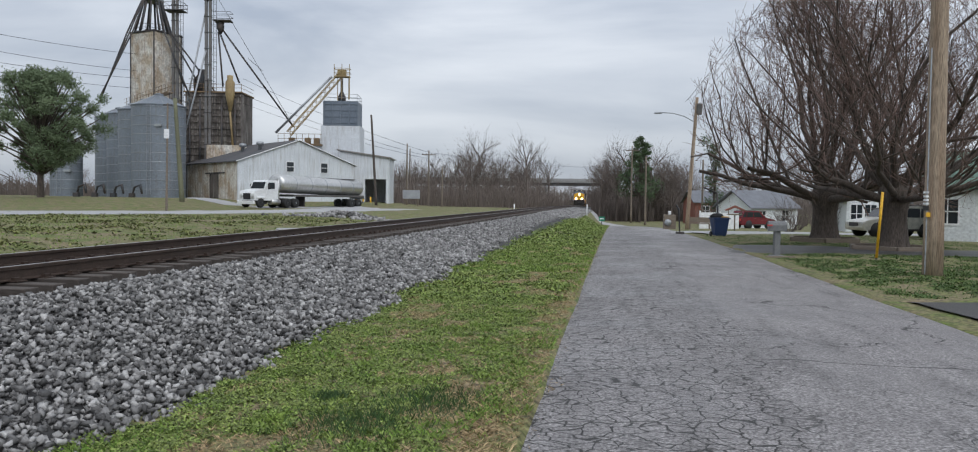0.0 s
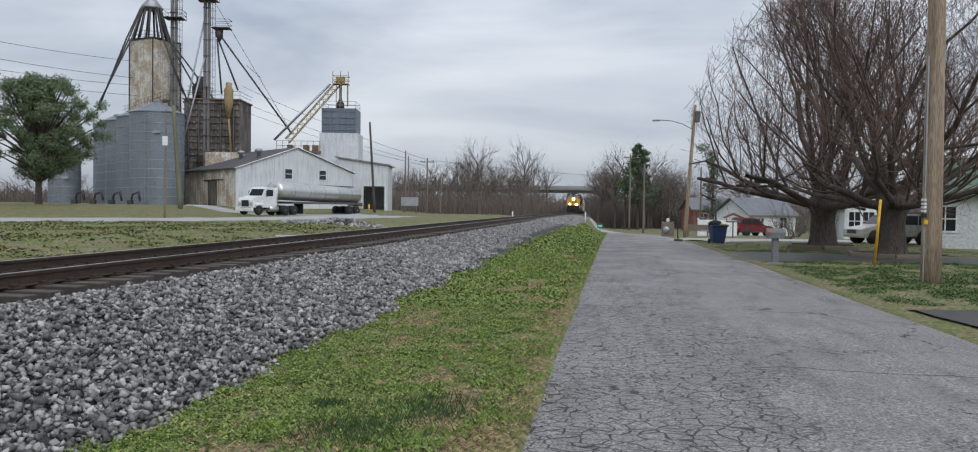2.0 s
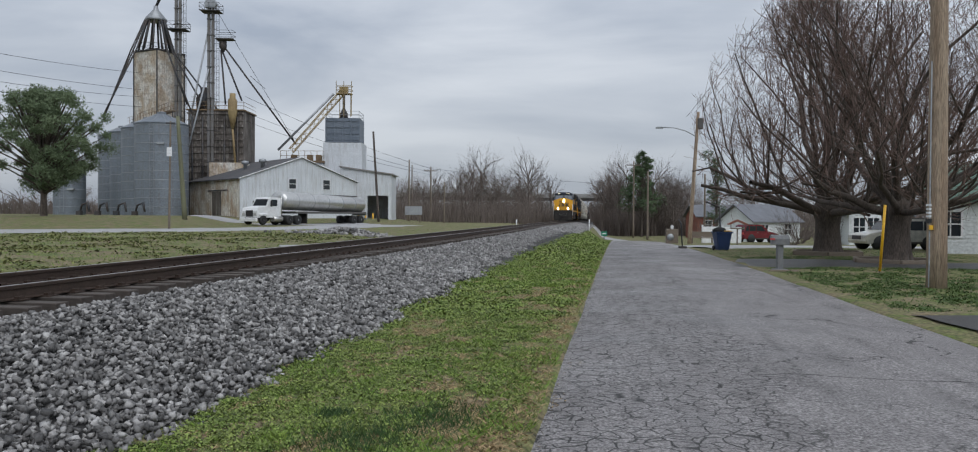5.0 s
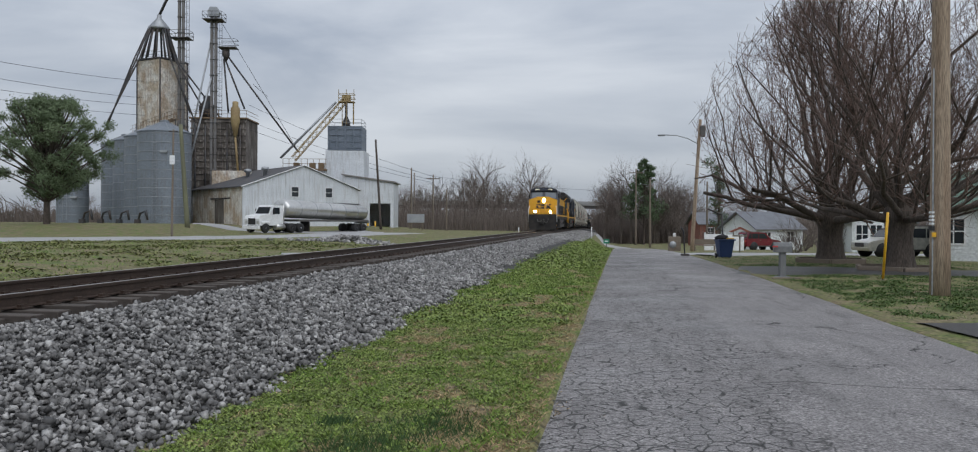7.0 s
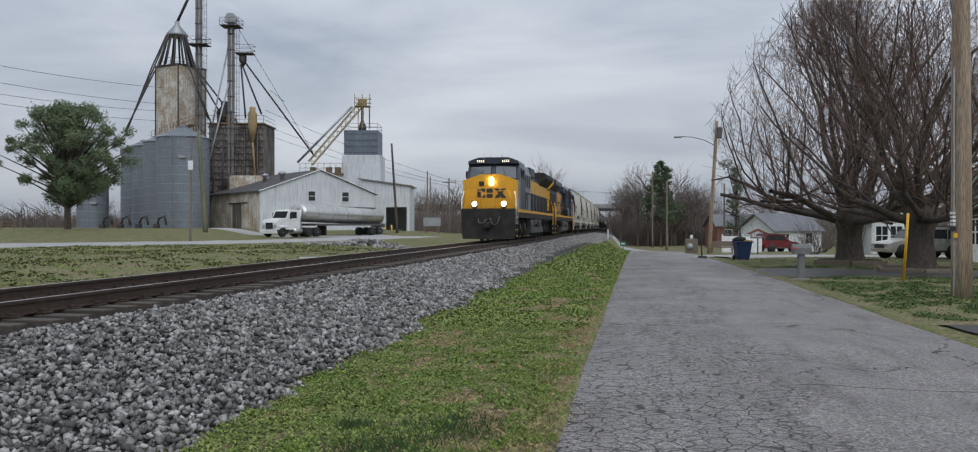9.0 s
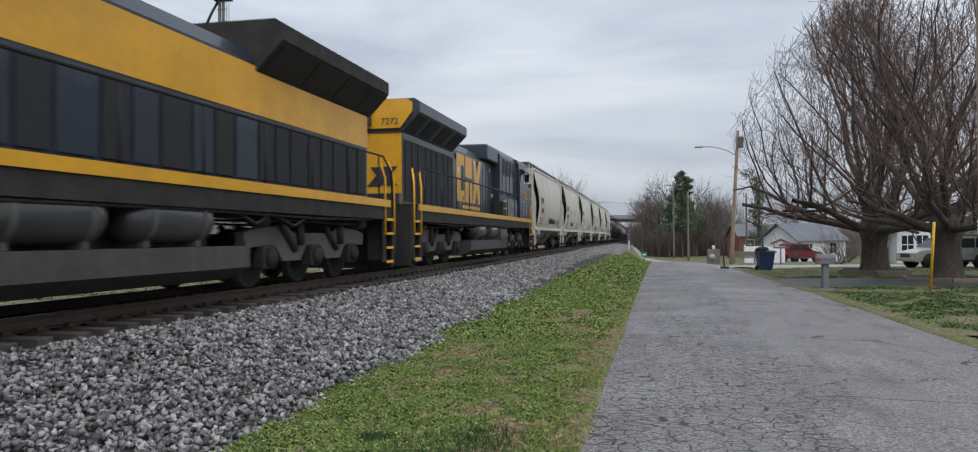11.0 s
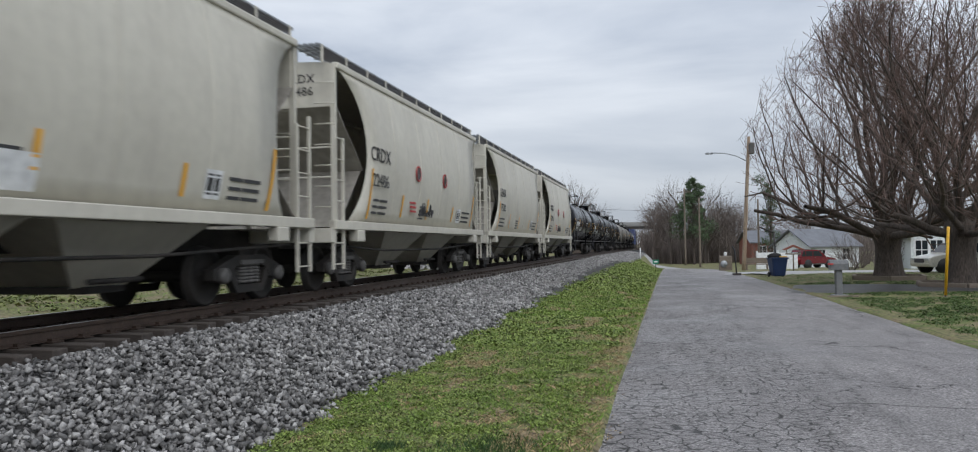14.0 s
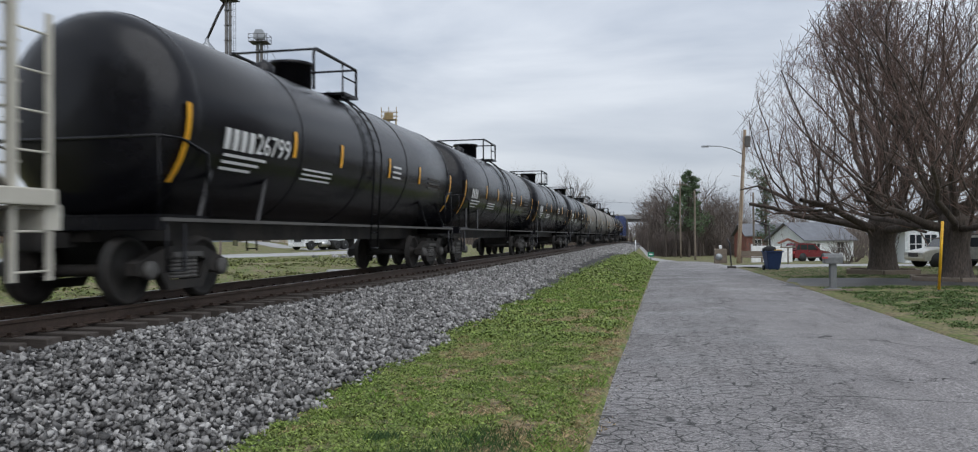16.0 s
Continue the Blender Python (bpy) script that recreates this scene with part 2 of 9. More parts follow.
M["silo"] = mat("galvanised_silo", (0.20, 0.23, 0.265), 0.5, 0.25, second=(0.15, 0.175, 0.205), scale=0.5, grain=6, bump=0.05, streak=(0.17, 0.17, 0.18, 0.5))
M["rust_wall"] = mat("rusty_white_siding", (0.64, 0.62, 0.57), 0.8, second=(0.40, 0.31, 0.21), scale=0.6, amount=0.75, grain=4, bump=0.2, streak=(0.26, 0.13, 0.06, 0.5), contrast=0.09, speck=0.3)
M["dark_siding"] = mat("weathered_dark_siding", (0.15, 0.13, 0.115), 0.85, second=(0.05, 0.042, 0.036), scale=0.35, amount=0.95, grain=5, bump=0.3, streak=(0.36, 0.34, 0.31, 0.6))
M["dark_steel"] = mat("dark_steel", (0.055, 0.06, 0.068), 0.6, 0.4, second=(0.10, 0.07, 0.05), scale=1.0, grain=10, bump=0.1)
M["galv"] = mat("galvanised_steel", (0.36, 0.38, 0.40), 0.5, 0.5, second=(0.25, 0.26, 0.28), scale=1.0, grain=10, bump=0.05)
M["old_galv"] = mat("dull_old_galvanising", (0.19, 0.19, 0.19), 0.7, 0.2, second=(0.12, 0.10, 0.085), scale=0.9, grain=10, bump=0.05)
M["rusty_steel"] = mat("rusty_steel", (0.24, 0.17, 0.10), 0.8, 0.2, second=(0.12, 0.085, 0.06), scale=1.0, grain=10, bump=0.1)
M["yellow_rust"] = mat("ochre_cyclone_paint", (0.33, 0.25, 0.12), 0.7, second=(0.17, 0.11, 0.06), scale=0.7, grain=8, bump=0.1)
M["shingle"] = mat("roof_shingle", (0.075, 0.078, 0.085), 0.9, second=(0.11, 0.10, 0.10), scale=0.5, grain=10, bump=0.4)
M["pale_roof"] = mat("weathered_metal_roof", (0.30, 0.30, 0.30), 0.6, 0.2, second=(0.15, 0.12, 0.10), scale=0.4, grain=6, bump=0.1)
M["blue_steel"] = mat("blue_grey_bin_steel", (0.17, 0.20, 0.24), 0.55, 0.2, second=(0.11, 0.14, 0.18), scale=0.6, grain=8, bump=0.05)
M["bark"] = mat("bark", (0.088, 0.070, 0.058), 0.9, second=(0.04, 0.032, 0.027), scale=4, grain=22, bump=1.0, stretch=(1, 1, 0.3), speck=0.45)
M["twig"] = mat("twig_bark", (0.165, 0.108, 0.088), 0.85, second=(0.11, 0.076, 0.064), scale=3, grain=25, bump=0.2, vary=0.2)
M["far_twig"] = mat("far_twig_bark", (0.14, 0.113, 0.098), 0.9, second=(0.085, 0.070, 0.062), scale=1, grain=10, bump=0, vary=0.25)
M["pole_wood"] = mat("pole_wood", (0.33, 0.26, 0.19), 0.85, second=(0.15, 0.085, 0.05), scale=1.6, grain=22, bump=0.7, stretch=(4, 4, 0.22), speck=0.5)
M["needle"] = mat("conifer_needles", (0.035, 0.06, 0.025), 0.8, second=(0.055, 0.085, 0.03), scale=2, grain=12, bump=0, vary=0.4)
M["pale_needle"] = mat("pine_foliage", (0.105, 0.15, 0.075), 0.8, second=(0.16, 0.20, 0.105), scale=0.8, grain=12, bump=0, vary=0.4)
M["yellow"] = mat("locomotive_yellow", (0.72, 0.36, 0.012), 0.45, second=(0.55, 0.28, 0.015), scale=1.5, amount=0.5, grain=14, bump=0.04, coat=0.2, speck=0.06)
M["navy"] = mat("locomotive_navy", (0.016, 0.023, 0.040), 0.45, second=(0.024, 0.031, 0.047), scale=1.0, grain=12, bump=0.03, coat=0.3)
M["loco_grey"] = mat("locomotive_grey", (0.16, 0.18, 0.20), 0.45, second=(0.11, 0.12, 0.135), scale=1.0, grain=12, bump=0.03)
M["undergear"] = mat("grimy_running_gear", (0.014, 0.013, 0.012), 0.8, 0.0, second=(0.04, 0.033, 0.029), scale=2.0, amount=0.7, grain=14, bump=0.3)
M["tank_grime"] = mat("grimy_fuel_tank", (0.062, 0.059, 0.055), 0.6, 0.0, second=(0.035, 0.033, 0.031), scale=1.2, grain=12, bump=0.1, streak=(0.10, 0.09, 0.08, 0.4))
M["reservoir"] = mat("reservoir_paint", (0.035, 0.036, 0.038), 0.3, 0.0, second=(0.06, 0.058, 0.055), scale=1.4, grain=12, bump=0.03, coat=0.3)
M["grime_grey"] = mat("grimy_grey_tank", (0.10, 0.096, 0.092), 0.7, 0.0, second=(0.055, 0.052, 0.049), scale=1.2, grain=12, bump=0.1)
M["hopper"] = mat("hopper_beige_paint", (0.60, 0.575, 0.50), 0.5, second=(0.52, 0.495, 0.43), scale=0.4, amount=0.8, grain=5, bump=0.05, streak=(0.42, 0.395, 0.345, 0.28), speck=0.05)
# darkened copy of the beige paint: shade at the wagon ends put into colour
M["hopper_shaded"] = mat("hopper_paint_shaded", (0.31, 0.29, 0.255), 0.65, second=(0.20, 0.185, 0.165), scale=0.7, amount=0.8, grain=5, bump=0.05)
M["tank_black"] = mat("tank_black_paint", (0.006, 0.006, 0.008), 0.24, second=(0.012, 0.012, 0.014), scale=0.8, grain=8, bump=0.02)
M["tank_black"].node_tree.nodes["Principled BSDF"].inputs["Specular IOR Level"].default_value = 0.28
M["container_blue"] = mat("container_blue", (0.06, 0.085, 0.20), 0.5, scale=1, grain=8)
M["glass_dark"] = plain("dark_window_glass", (0.02, 0.025, 0.03), 0.05)
M["glass"] = plain("window_glass", (0.10, 0.12, 0.14), 0.04)
M["lamp"] = plain("headlight_glow", (1.0, 0.82, 0.50), 0.3, emit=140.0)
M["number_light"] = plain("lit_number_board", (1.0, 0.93, 0.72), 0.4, emit=0.9)
M["white"] = mat("white_paint", (0.74, 0.75, 0.76), 0.5, second=(0.62, 0.63, 0.64), scale=1, grain=8, bump=0.03)
M["black"] = plain("black_rubber", (0.02, 0.02, 0.021), 0.75)
M["ink"] = plain("black_lettering", (0.03, 0.03, 0.032), 0.6)
M["ink_white"] = plain("white_lettering", (0.7, 0.7, 0.7), 0.6)
M["ink_red"] = plain("red_lettering", (0.45, 0.05, 0.05), 0.6)
M["reflector"] = plain("yellow_reflector", (0.85, 0.42, 0.02), 0.35)
M["red_paint"] = mat("red_car_paint", (0.15, 0.010, 0.018), 0.25, coat=0.6, second=(0.12, 0.008, 0.014), scale=1, grain=5, bump=0)
M["pale_paint"] = mat("champagne_car_paint", (0.50, 0.48, 0.42), 0.3, 0.3, coat=0.5, second=(0.45, 0.43, 0.38), scale=1, grain=5, bump=0)
M["polished"] = mat("polished_aluminium", (0.60, 0.60, 0.59), 0.28, 0.75, second=(0.45, 0.45, 0.44), scale=0.6, grain=6, bump=0.02)
M["siding"] = mat("house_siding", (0.70, 0.73, 0.74), 0.6, second=(0.63, 0.66, 0.67), scale=1, grain=8, bump=0.05)
M["house_roof"] = mat("house_roof", (0.17, 0.18, 0.20), 0.85, second=(0.12, 0.125, 0.14), scale=1, grain=12, bump=0.3)
M["green_roof"] = mat("green_roof", (0.10, 0.17, 0.13), 0.7, second=(0.08, 0.13, 0.10), scale=1, grain=12, bump=0.2)
M["brick"] = mat("red_brick", (0.23, 0.085, 0.06), 0.85, second=(0.16, 0.06, 0.045), scale=3, grain=15, bump=0.3)
M["blue_plastic"] = mat("blue_plastic", (0.02, 0.045, 0.13), 0.45, scale=2, grain=20, bump=0.05)
M["yellow_plastic"] = mat("yellow_plastic", (0.75, 0.42, 0.02), 0.45, scale=2, grain=20, bump=0.05)
M["bridge"] = mat("bridge_concrete", (0.30, 0.30, 0.30), 0.8, second=(0.22, 0.22, 0.215), scale=0.3, grain=4, bump=0.1)
M["timber"] = mat("grey_timber", (0.20, 0.165, 0.13), 0.85, second=(0.12, 0.095, 0.075), scale=2, grain=20, bump=0.4, stretch=(0.4, 3, 3))
M["grey_plastic"] = mat("grey_mailbox", (0.16, 0.165, 0.17), 0.6, scale=2, grain=20, bump=0.1)
M["wire"] = plain("black_wire", (0.02, 0.02, 0.022), 0.6)
M["green_sign"] = plain("green_sign", (0.02, 0.22, 0.13), 0.5)
M["trackside_wood"] = mat("far_hill_wood", (0.11, 0.095, 0.085), 0.95, second=(0.085, 0.085, 0.06), scale=0.05, grain=0.6, bump=0)
# ---- mesh helpers ----
def box(bm, x0, x1, y0, y1, z0, z1, bev=0.0):
    vs = [bm.verts.new(p) for p in ((x0, y0, z0), (x1, y0, z0), (x1, y1, z0), (x0, y1, z0), (x0, y0, z1), (x1, y0, z1), (x1, y1, z1), (x0, y1, z1))]
    fs = [bm.faces.new([vs[i] for i in f]) for f in ((3, 2, 1, 0), (4, 5, 6, 7), (0, 1, 5, 4), (1, 2, 6, 5), (2, 3, 7, 6), (3, 0, 4, 7))]
    if bev:
        es = list({e for f in fs for e in f.edges})
        bmesh.ops.bevel(bm, geom=es, offset=bev, segments=2, profile=0.5, affect='EDGES')
    return vs


def tube(bm, a, b, r0, r1=None, n=8, caps=True):
    r1 = r0 if r1 is None else r1
    a, b = Vector(a), Vector(b)
    d = (b - a)
    if d.length < 1e-6:
        return
    q = d.to_track_quat('Z', 'Y')
    ra, rb = [], []
    for i in range(n):
        w = q @ Vector((math.cos(2 * math.pi * i / n), math.sin(2 * math.pi * i / n), 0))
        ra.append(bm.verts.new(a + w * r0))
        rb.append(bm.verts.new(b + w * r1))
    for i in range(n):
        f = bm.faces.new((ra[i], ra[(i + 1) % n], rb[(i + 1) % n], rb[i]))
        f.smooth = n > 5
    if caps:
        bm.faces.new(ra[::-1])
        bm.faces.new(rb)


def pipe(bm, pts, r, n=6):
    pts = [Vector(p) for p in pts]
    closed = (pts[0] - pts[-1]).length < 1e-6
    u = None
    rings = []
    for i, p in enumerate(pts):
        a = pts[max(0, i - 1)]
        b = pts[min(len(pts) - 1, i + 1)]
        d = (b - a).normalized()
        u = d.orthogonal() if u is None else u - d * u.dot(d)
        u.normalize()
        w = d.cross(u)
        k = 1.0
        if 0 < i < len(pts) - 1:
            k = min(1.6, 1 / max(0.5, (pts[i] - pts[i - 1]).normalized().dot(d)))
        rings.append([bm.verts.new(p + (u * math.cos(2 * math.pi * j / n) + w * math.sin(2 * math.pi * j / n)) * r * k) for j in range(n)])
    for ra, rb in zip(rings, rings[1:]):
        for j in range(n):
            f = bm.faces.new((ra[j], ra[(j + 1) % n], rb[(j + 1) % n], rb[j]))
            f.smooth = n > 5
    bm.faces.new(rings[0][::-1])
    bm.faces.new(rings[-1])


def prism(bm, outline, y0, y1, axis='y'):
    """Extrude a closed outline of (u, v) along an axis."""
    def p(u, v, w):
        return {'y': (u, w, v), 'x': (w, u, v), 'z': (u, v, w)}[axis]
    a = [bm.verts.new(p(u, v, y0)) for u, v in outline]
    b = [bm.verts.new(p(u, v, y1)) for u, v in outline]
    k = len(outline)
    fs = [bm.faces.new((a[i], a[(i + 1) % k], b[(i + 1) % k], b[i])) for i in range(k)]
    fs += [bm.faces.new(a[::-1]), bm.faces.new(b)]
    bmesh.ops.recalc_face_normals(bm, faces=fs)
    return fs


def lathe(bm, profile, n=24, axis='z', at=(0, 0, 0), smooth=True):
    """Turn a profile of (radius, height) about an axis through at."""
    rings = []
    for r, h in profile:
        ring = []
        for i in range(n):
            c, s = math.cos(2 * math.pi * i / n) * r, math.sin(2 * math.pi * i / n) * r
            p = {'z': (c, s, h), 'y': (c, h, s), 'x': (h, c, s)}[axis]
            ring.append(bm.verts.new((p[0] + at[0], p[1] + at[1], p[2] + at[2])))
        rings.append(ring)
    fs = []
    for a, b in zip(rings, rings[1:]):
        for i in range(n):
            f = bm.faces.new((a[i], a[(i + 1) % n], b[(i + 1) % n], b[i]))
            f.smooth = smooth
            fs.append(f)
    if profile[0][0] > 1e-4:
        fs.append(bm.faces.new(rings[0]))
    if profile[-1][0] > 1e-4:
        fs.append(bm.faces.new(rings[-1]))
    bmesh.ops.recalc_face_normals(bm, faces=fs)
    return fs


def done(bm, name):
    me = bpy.data.meshes.new(name)
    bm.to_mesh(me)
    bm.free()
    return me


def part(name, bm, material, parent=None, label="", at=None):
    """One mesh object, under a thing or a part when a parent is given."""
    me = done(bm, name) if isinstance(bm, bmesh.types.BMesh) else bm
    if not me.materials:
        me.materials.append(material)
    ob = new(name, me)
    if parent is not None:
        ob.parent = parent
    if at is not None:
        ob.matrix_basis = at
    if label:
        ob["label"] = label
    return ob


def thing(name, label, category, at=None, group="", kind=""):
    e = tagged(new(name), label, category, group, kind)
    e.empty_display_size = 0.3
    if at is not None:
        e.matrix_basis = at
    return e


def boxpart(name, material, parent, dims, bev=0.0, label=""):
    bm = bmesh.new()
    box(bm, *dims, bev)
    return part(name, bm, material, parent, label)


def tubepart(name, material, parent, pts, r, n=8, label=""):
    bm = bmesh.new()
    pipe(bm, pts, r, n)
    return part(name, bm, material, parent, label)


def raw(name, verts, faces, material, smooth=False):
    me = bpy.data.meshes.new(name)
    me.from_pydata(verts, [], faces)
    if smooth:
        me.polygons.foreach_set("use_smooth", [True] * len(me.polygons))
    me.materials.append(material)
    me.update()
    return me


def letters(name, text, size, material, parent, at, label="", depth=0.004):
    """Lettering as a mesh, its face towards local +z of the pose."""
    cu = bpy.data.curves.new(name, 'FONT')
    cu.body, cu.size, cu.extrude, cu.align_x = text, size, depth, 'CENTER'
    cu.resolution_u = 2
    tmp = bpy.data.objects.new(name + "_tmp", cu)
    scene.collection.objects.link(tmp)
    me = bpy.data.meshes.new_from_object(tmp.evaluated_get(bpy.context.evaluated_depsgraph_get()))
    bpy.data.objects.remove(tmp)
    bpy.data.curves.remove(cu)
    me.materials.clear()
    return part(name, me, material, parent, label, at)


def smooth_step(a, b, v):
    u = np.clip((v - a) / (b - a), 0, 1)
    return u * u * (3 - 2 * u)
# ---- ground, road, track ----
TRACK_X = -7.88          # centre line of the track
YAW = radians(10.447)    # the camera's bearing at 9 s; the works are placed from it to fit its view


def road_z(y):
    """The street runs level past the camera and then falls away."""
    y = np.asarray(y, float)
    q = np.clip(y, 0, 100)
    return -1.57e-4 * q * q - 0.012 * np.clip(y - 100, 0, 60)


def rail_z(y):
    """Top of rail along the line."""
    y = np.asarray(y, float)
    q = np.clip(y - 60, 0, 165)
    return 0.72 - 2.3e-5 * q * q - 0.0076 * np.clip(y - 225, 0, 200)


def bend(y):
    """The line swings gently to the left as it goes."""
    return -4.7e-5 * np.clip(np.asarray(y, float), 0, 420) ** 2


def lattice(i, j, seed):
    h = np.sin(i * 127.1 + j * 311.7 + seed * 74.7) * 43758.5453
    return h - np.floor(h)


def vnoise(x, y, seed=0.0):
    """Smooth noise from 0 to 1 with cells one unit wide."""
    x, y = np.asarray(x, float), np.asarray(y, float)
    i, j = np.floor(x), np.floor(y)
    u, v = x - i, y - j
    u, v = u * u * (3 - 2 * u), v * v * (3 - 2 * v)
    a = lattice(i, j, seed) * (1 - u) + lattice(i + 1, j, seed) * u
    b = lattice(i, j + 1, seed) * (1 - u) + lattice(i + 1, j + 1, seed) * u
    return a * (1 - v) + b * v


def along(lat, depth):
    """World x, y from lateral and depth off that camera bearing, set to fit its view."""
    return lat * math.cos(YAW) - depth * math.sin(YAW), lat * math.sin(YAW) + depth * math.cos(YAW)


def ground_z(x, y):
    x, y = np.asarray(x, float), np.asarray(y, float)
    zr, zt = road_z(y), rail_z(y)
    dep = -x * math.sin(YAW) + y * math.cos(YAW)
    lat = x * math.cos(YAW) + y * math.sin(YAW)
    left = 0.32 + 0.92 * smooth_step(60, 76, dep) * smooth_step(-24, -31, lat) + 0.65 * smooth_step(94, 104, dep) * smooth_step(-31, -24, lat) * smooth_step(-5, -14, lat)
    left = left - 0.25 * np.exp(-((x + 14) / 3.0) ** 2)
    left = np.where(y > 100, left * (1 - smooth_step(110, 200, y)) + (zt - 0.9) * smooth_step(110, 200, y), left)
    bank = zt - 0.75
    right = zr + 0.03 + 0.05 * smooth_step(5.0, 7.5, x)
    xb = x - bend(y)
    t1 = smooth_step(-0.9, -3.5, xb)
    z = right * (1 - t1) + bank * t1
    t2 = smooth_step(-9.6, -11.6, xb)
    z = z * (1 - t2) + left * t2
    z = np.where((x > -0.6) & (x < 4.4), zr - 0.06, z)
    far = smooth_step(250, 500, np.hypot(x, y))
    return z * (1 - far) - 1.5 * far


def grid_mesh(name, xs, ys, fz, material, shift=None):
    X, Y = np.meshgrid(xs, ys)
    if shift:
        X = X + shift(Y)
    Z = fz(X, Y)
    v = np.stack([X.ravel(), Y.ravel(), Z.ravel()], 1)
    nx, ny = len(xs), len(ys)
    i = np.arange(nx * ny).reshape(ny, nx)
    f = np.stack([i[:-1, :-1].ravel(), i[:-1, 1:].ravel(), i[1:, 1:].ravel(), i[1:, :-1].ravel()], 1)
    return raw(name, v.tolist(), f.tolist(), material, True)


gx = np.concatenate([[-2500, -1200, -600, -350, -220, -160], np.arange(-130, -30, 4.0), np.arange(-30, -12, 1.0), np.arange(-12, -0.8, 0.2),
                     [-0.72, -0.6, -0.5, 0.5, 2, 3.5, 4.3, 4.4, 4.55], np.arange(4.8, 12, 0.5), np.arange(12, 40, 3.0), [50, 70, 100, 160, 300, 600, 1200, 2500]])
gy = np.concatenate([[-2500, -900, -300, -120, -60, -30, -15], np.arange(-10, 40, 0.5), np.arange(40, 130, 3.0), [140, 160, 180, 200, 225, 260, 300, 350, 420, 520, 700, 1100, 2500]])


def lumpy(x, y):
    z = ground_z(x, y)
    n = 0.5 * np.sin(x * 2.3 + np.sin(y * 1.1) * 2) * np.sin(y * 1.9 + x) + 0.5 * np.sin(x * 5.1 + y * 3.3) * np.sin(y * 4.7 - x * 2)
    soft = np.where((x < -0.75) | (x > 4.6), 1.0, 0.0) * (1 - smooth_step(120, 250, np.hypot(x, y)))
    return z + 0.018 * n * soft


ground = tagged(part("ground", grid_mesh("ground", gx, gy, lumpy, M["turf"]), M["turf"]), "uneven green and straw-brown turf beside the track", "ground", kind="structure")

ry = np.concatenate([np.arange(-40, 0, 2.0), np.arange(0, 30, 0.25), np.arange(30, 101, 2.0)])
rx = np.array([-0.95, -0.72, -0.4, 0.6, 1.9, 3.2, 4.3, 4.5, 4.62])


def road_top(x, y):
    crown = 0.035 * (1 - ((x - 1.9) / 2.6) ** 2)
    edge = np.where((x < -0.9) | (x > 4.6), -0.12, 0.0)
    return road_z(y) + np.maximum(crown, -0.02) + edge + 0.006 * np.sin(y * 0.9 + x)


def road_mesh():
    X, Y = np.meshgrid(rx, ry)
    Z = road_top(X, Y)
    rag = 0.26 * (vnoise(Y * 1.9, X * 0.3, 5) - 0.5) + 0.16 * (vnoise(Y * 5.3, X * 0.3, 9) - 0.5) + 0.04 * np.sin(Y * 1.1) + 0.05 * np.sin(Y * 2.9 + 1) + 0.035 * np.sin(Y * 6.1) + 0.025 * np.sin(Y * 11.3 + 2)
    X = X + np.where((X < -0.5) | (X > 4.4), rag, 0) + (-0.012) * np.clip(Y - 70, 0, 99) ** 1.2 + np.where(X > 4, 1.1 * (1 - smooth_step(9.5, 16.0, Y)), 0)
    v = np.stack([X.ravel(), Y.ravel(), Z.ravel()], 1)
    nx, ny = len(rx), len(ry)
    i = np.arange(nx * ny).reshape(ny, nx)
    f = np.stack([i[:-1, :-1].ravel(), i[:-1, 1:].ravel(), i[1:, 1:].ravel(), i[1:, :-1].ravel()], 1)
    return raw("road", v.tolist(), f.tolist(), M["asphalt"], True)


road = tagged(part("road", road_mesh(), M["asphalt"]), "cracked damp grey asphalt street without kerbs", "road", kind="structure")


def ribbon(name, centre, widths, material, lift=0.03, label="", fz=None):
    """A lane laid along a line of (x, y), each with its width, draped on the ground."""
    fz = fz or (lambda a, b: lumpy(np.array([a]), np.array([b]))[0])
    pts = []
    for (x0, y0), (x1, y1), w0, w1 in zip(centre, centre[1:], widths, widths[1:]):
        k = max(2, int(math.hypot(x1 - x0, y1 - y0) / 1.5))
        for i in range(k):
            u = i / k
            pts.append((x0 + (x1 - x0) * u, y0 + (y1 - y0) * u, w0 + (w1 - w0) * u))
    pts.append((*centre[-1], widths[-1]))
    v, f = [], []
    for i, (x, y, w) in enumerate(pts):
        a, b = pts[max(0, i - 1)], pts[min(len(pts) - 1, i + 1)]
        d = math.hypot(b[0] - a[0], b[1] - a[1]) or 1
        nx_, ny_ = -(b[1] - a[1]) / d, (b[0] - a[0]) / d
        for j in range(7):
            s = (j / 6 - 0.5) * w * (1 + 0.05 * math.sin(i * 1.3))
            px, py = x + nx_ * s, y + ny_ * s
            v.append((px, py, fz(px, py) + (lift if 0 < j < 6 else -0.03)))
        if i:
            for j in range(6):
                o = (i - 1) * 7 + j
                f.append((o, o + 1, o + 8, o + 7))
    ob = part(name, raw(name, v, f, material, True), material)
    return tagged(ob, label, "road", kind="structure")


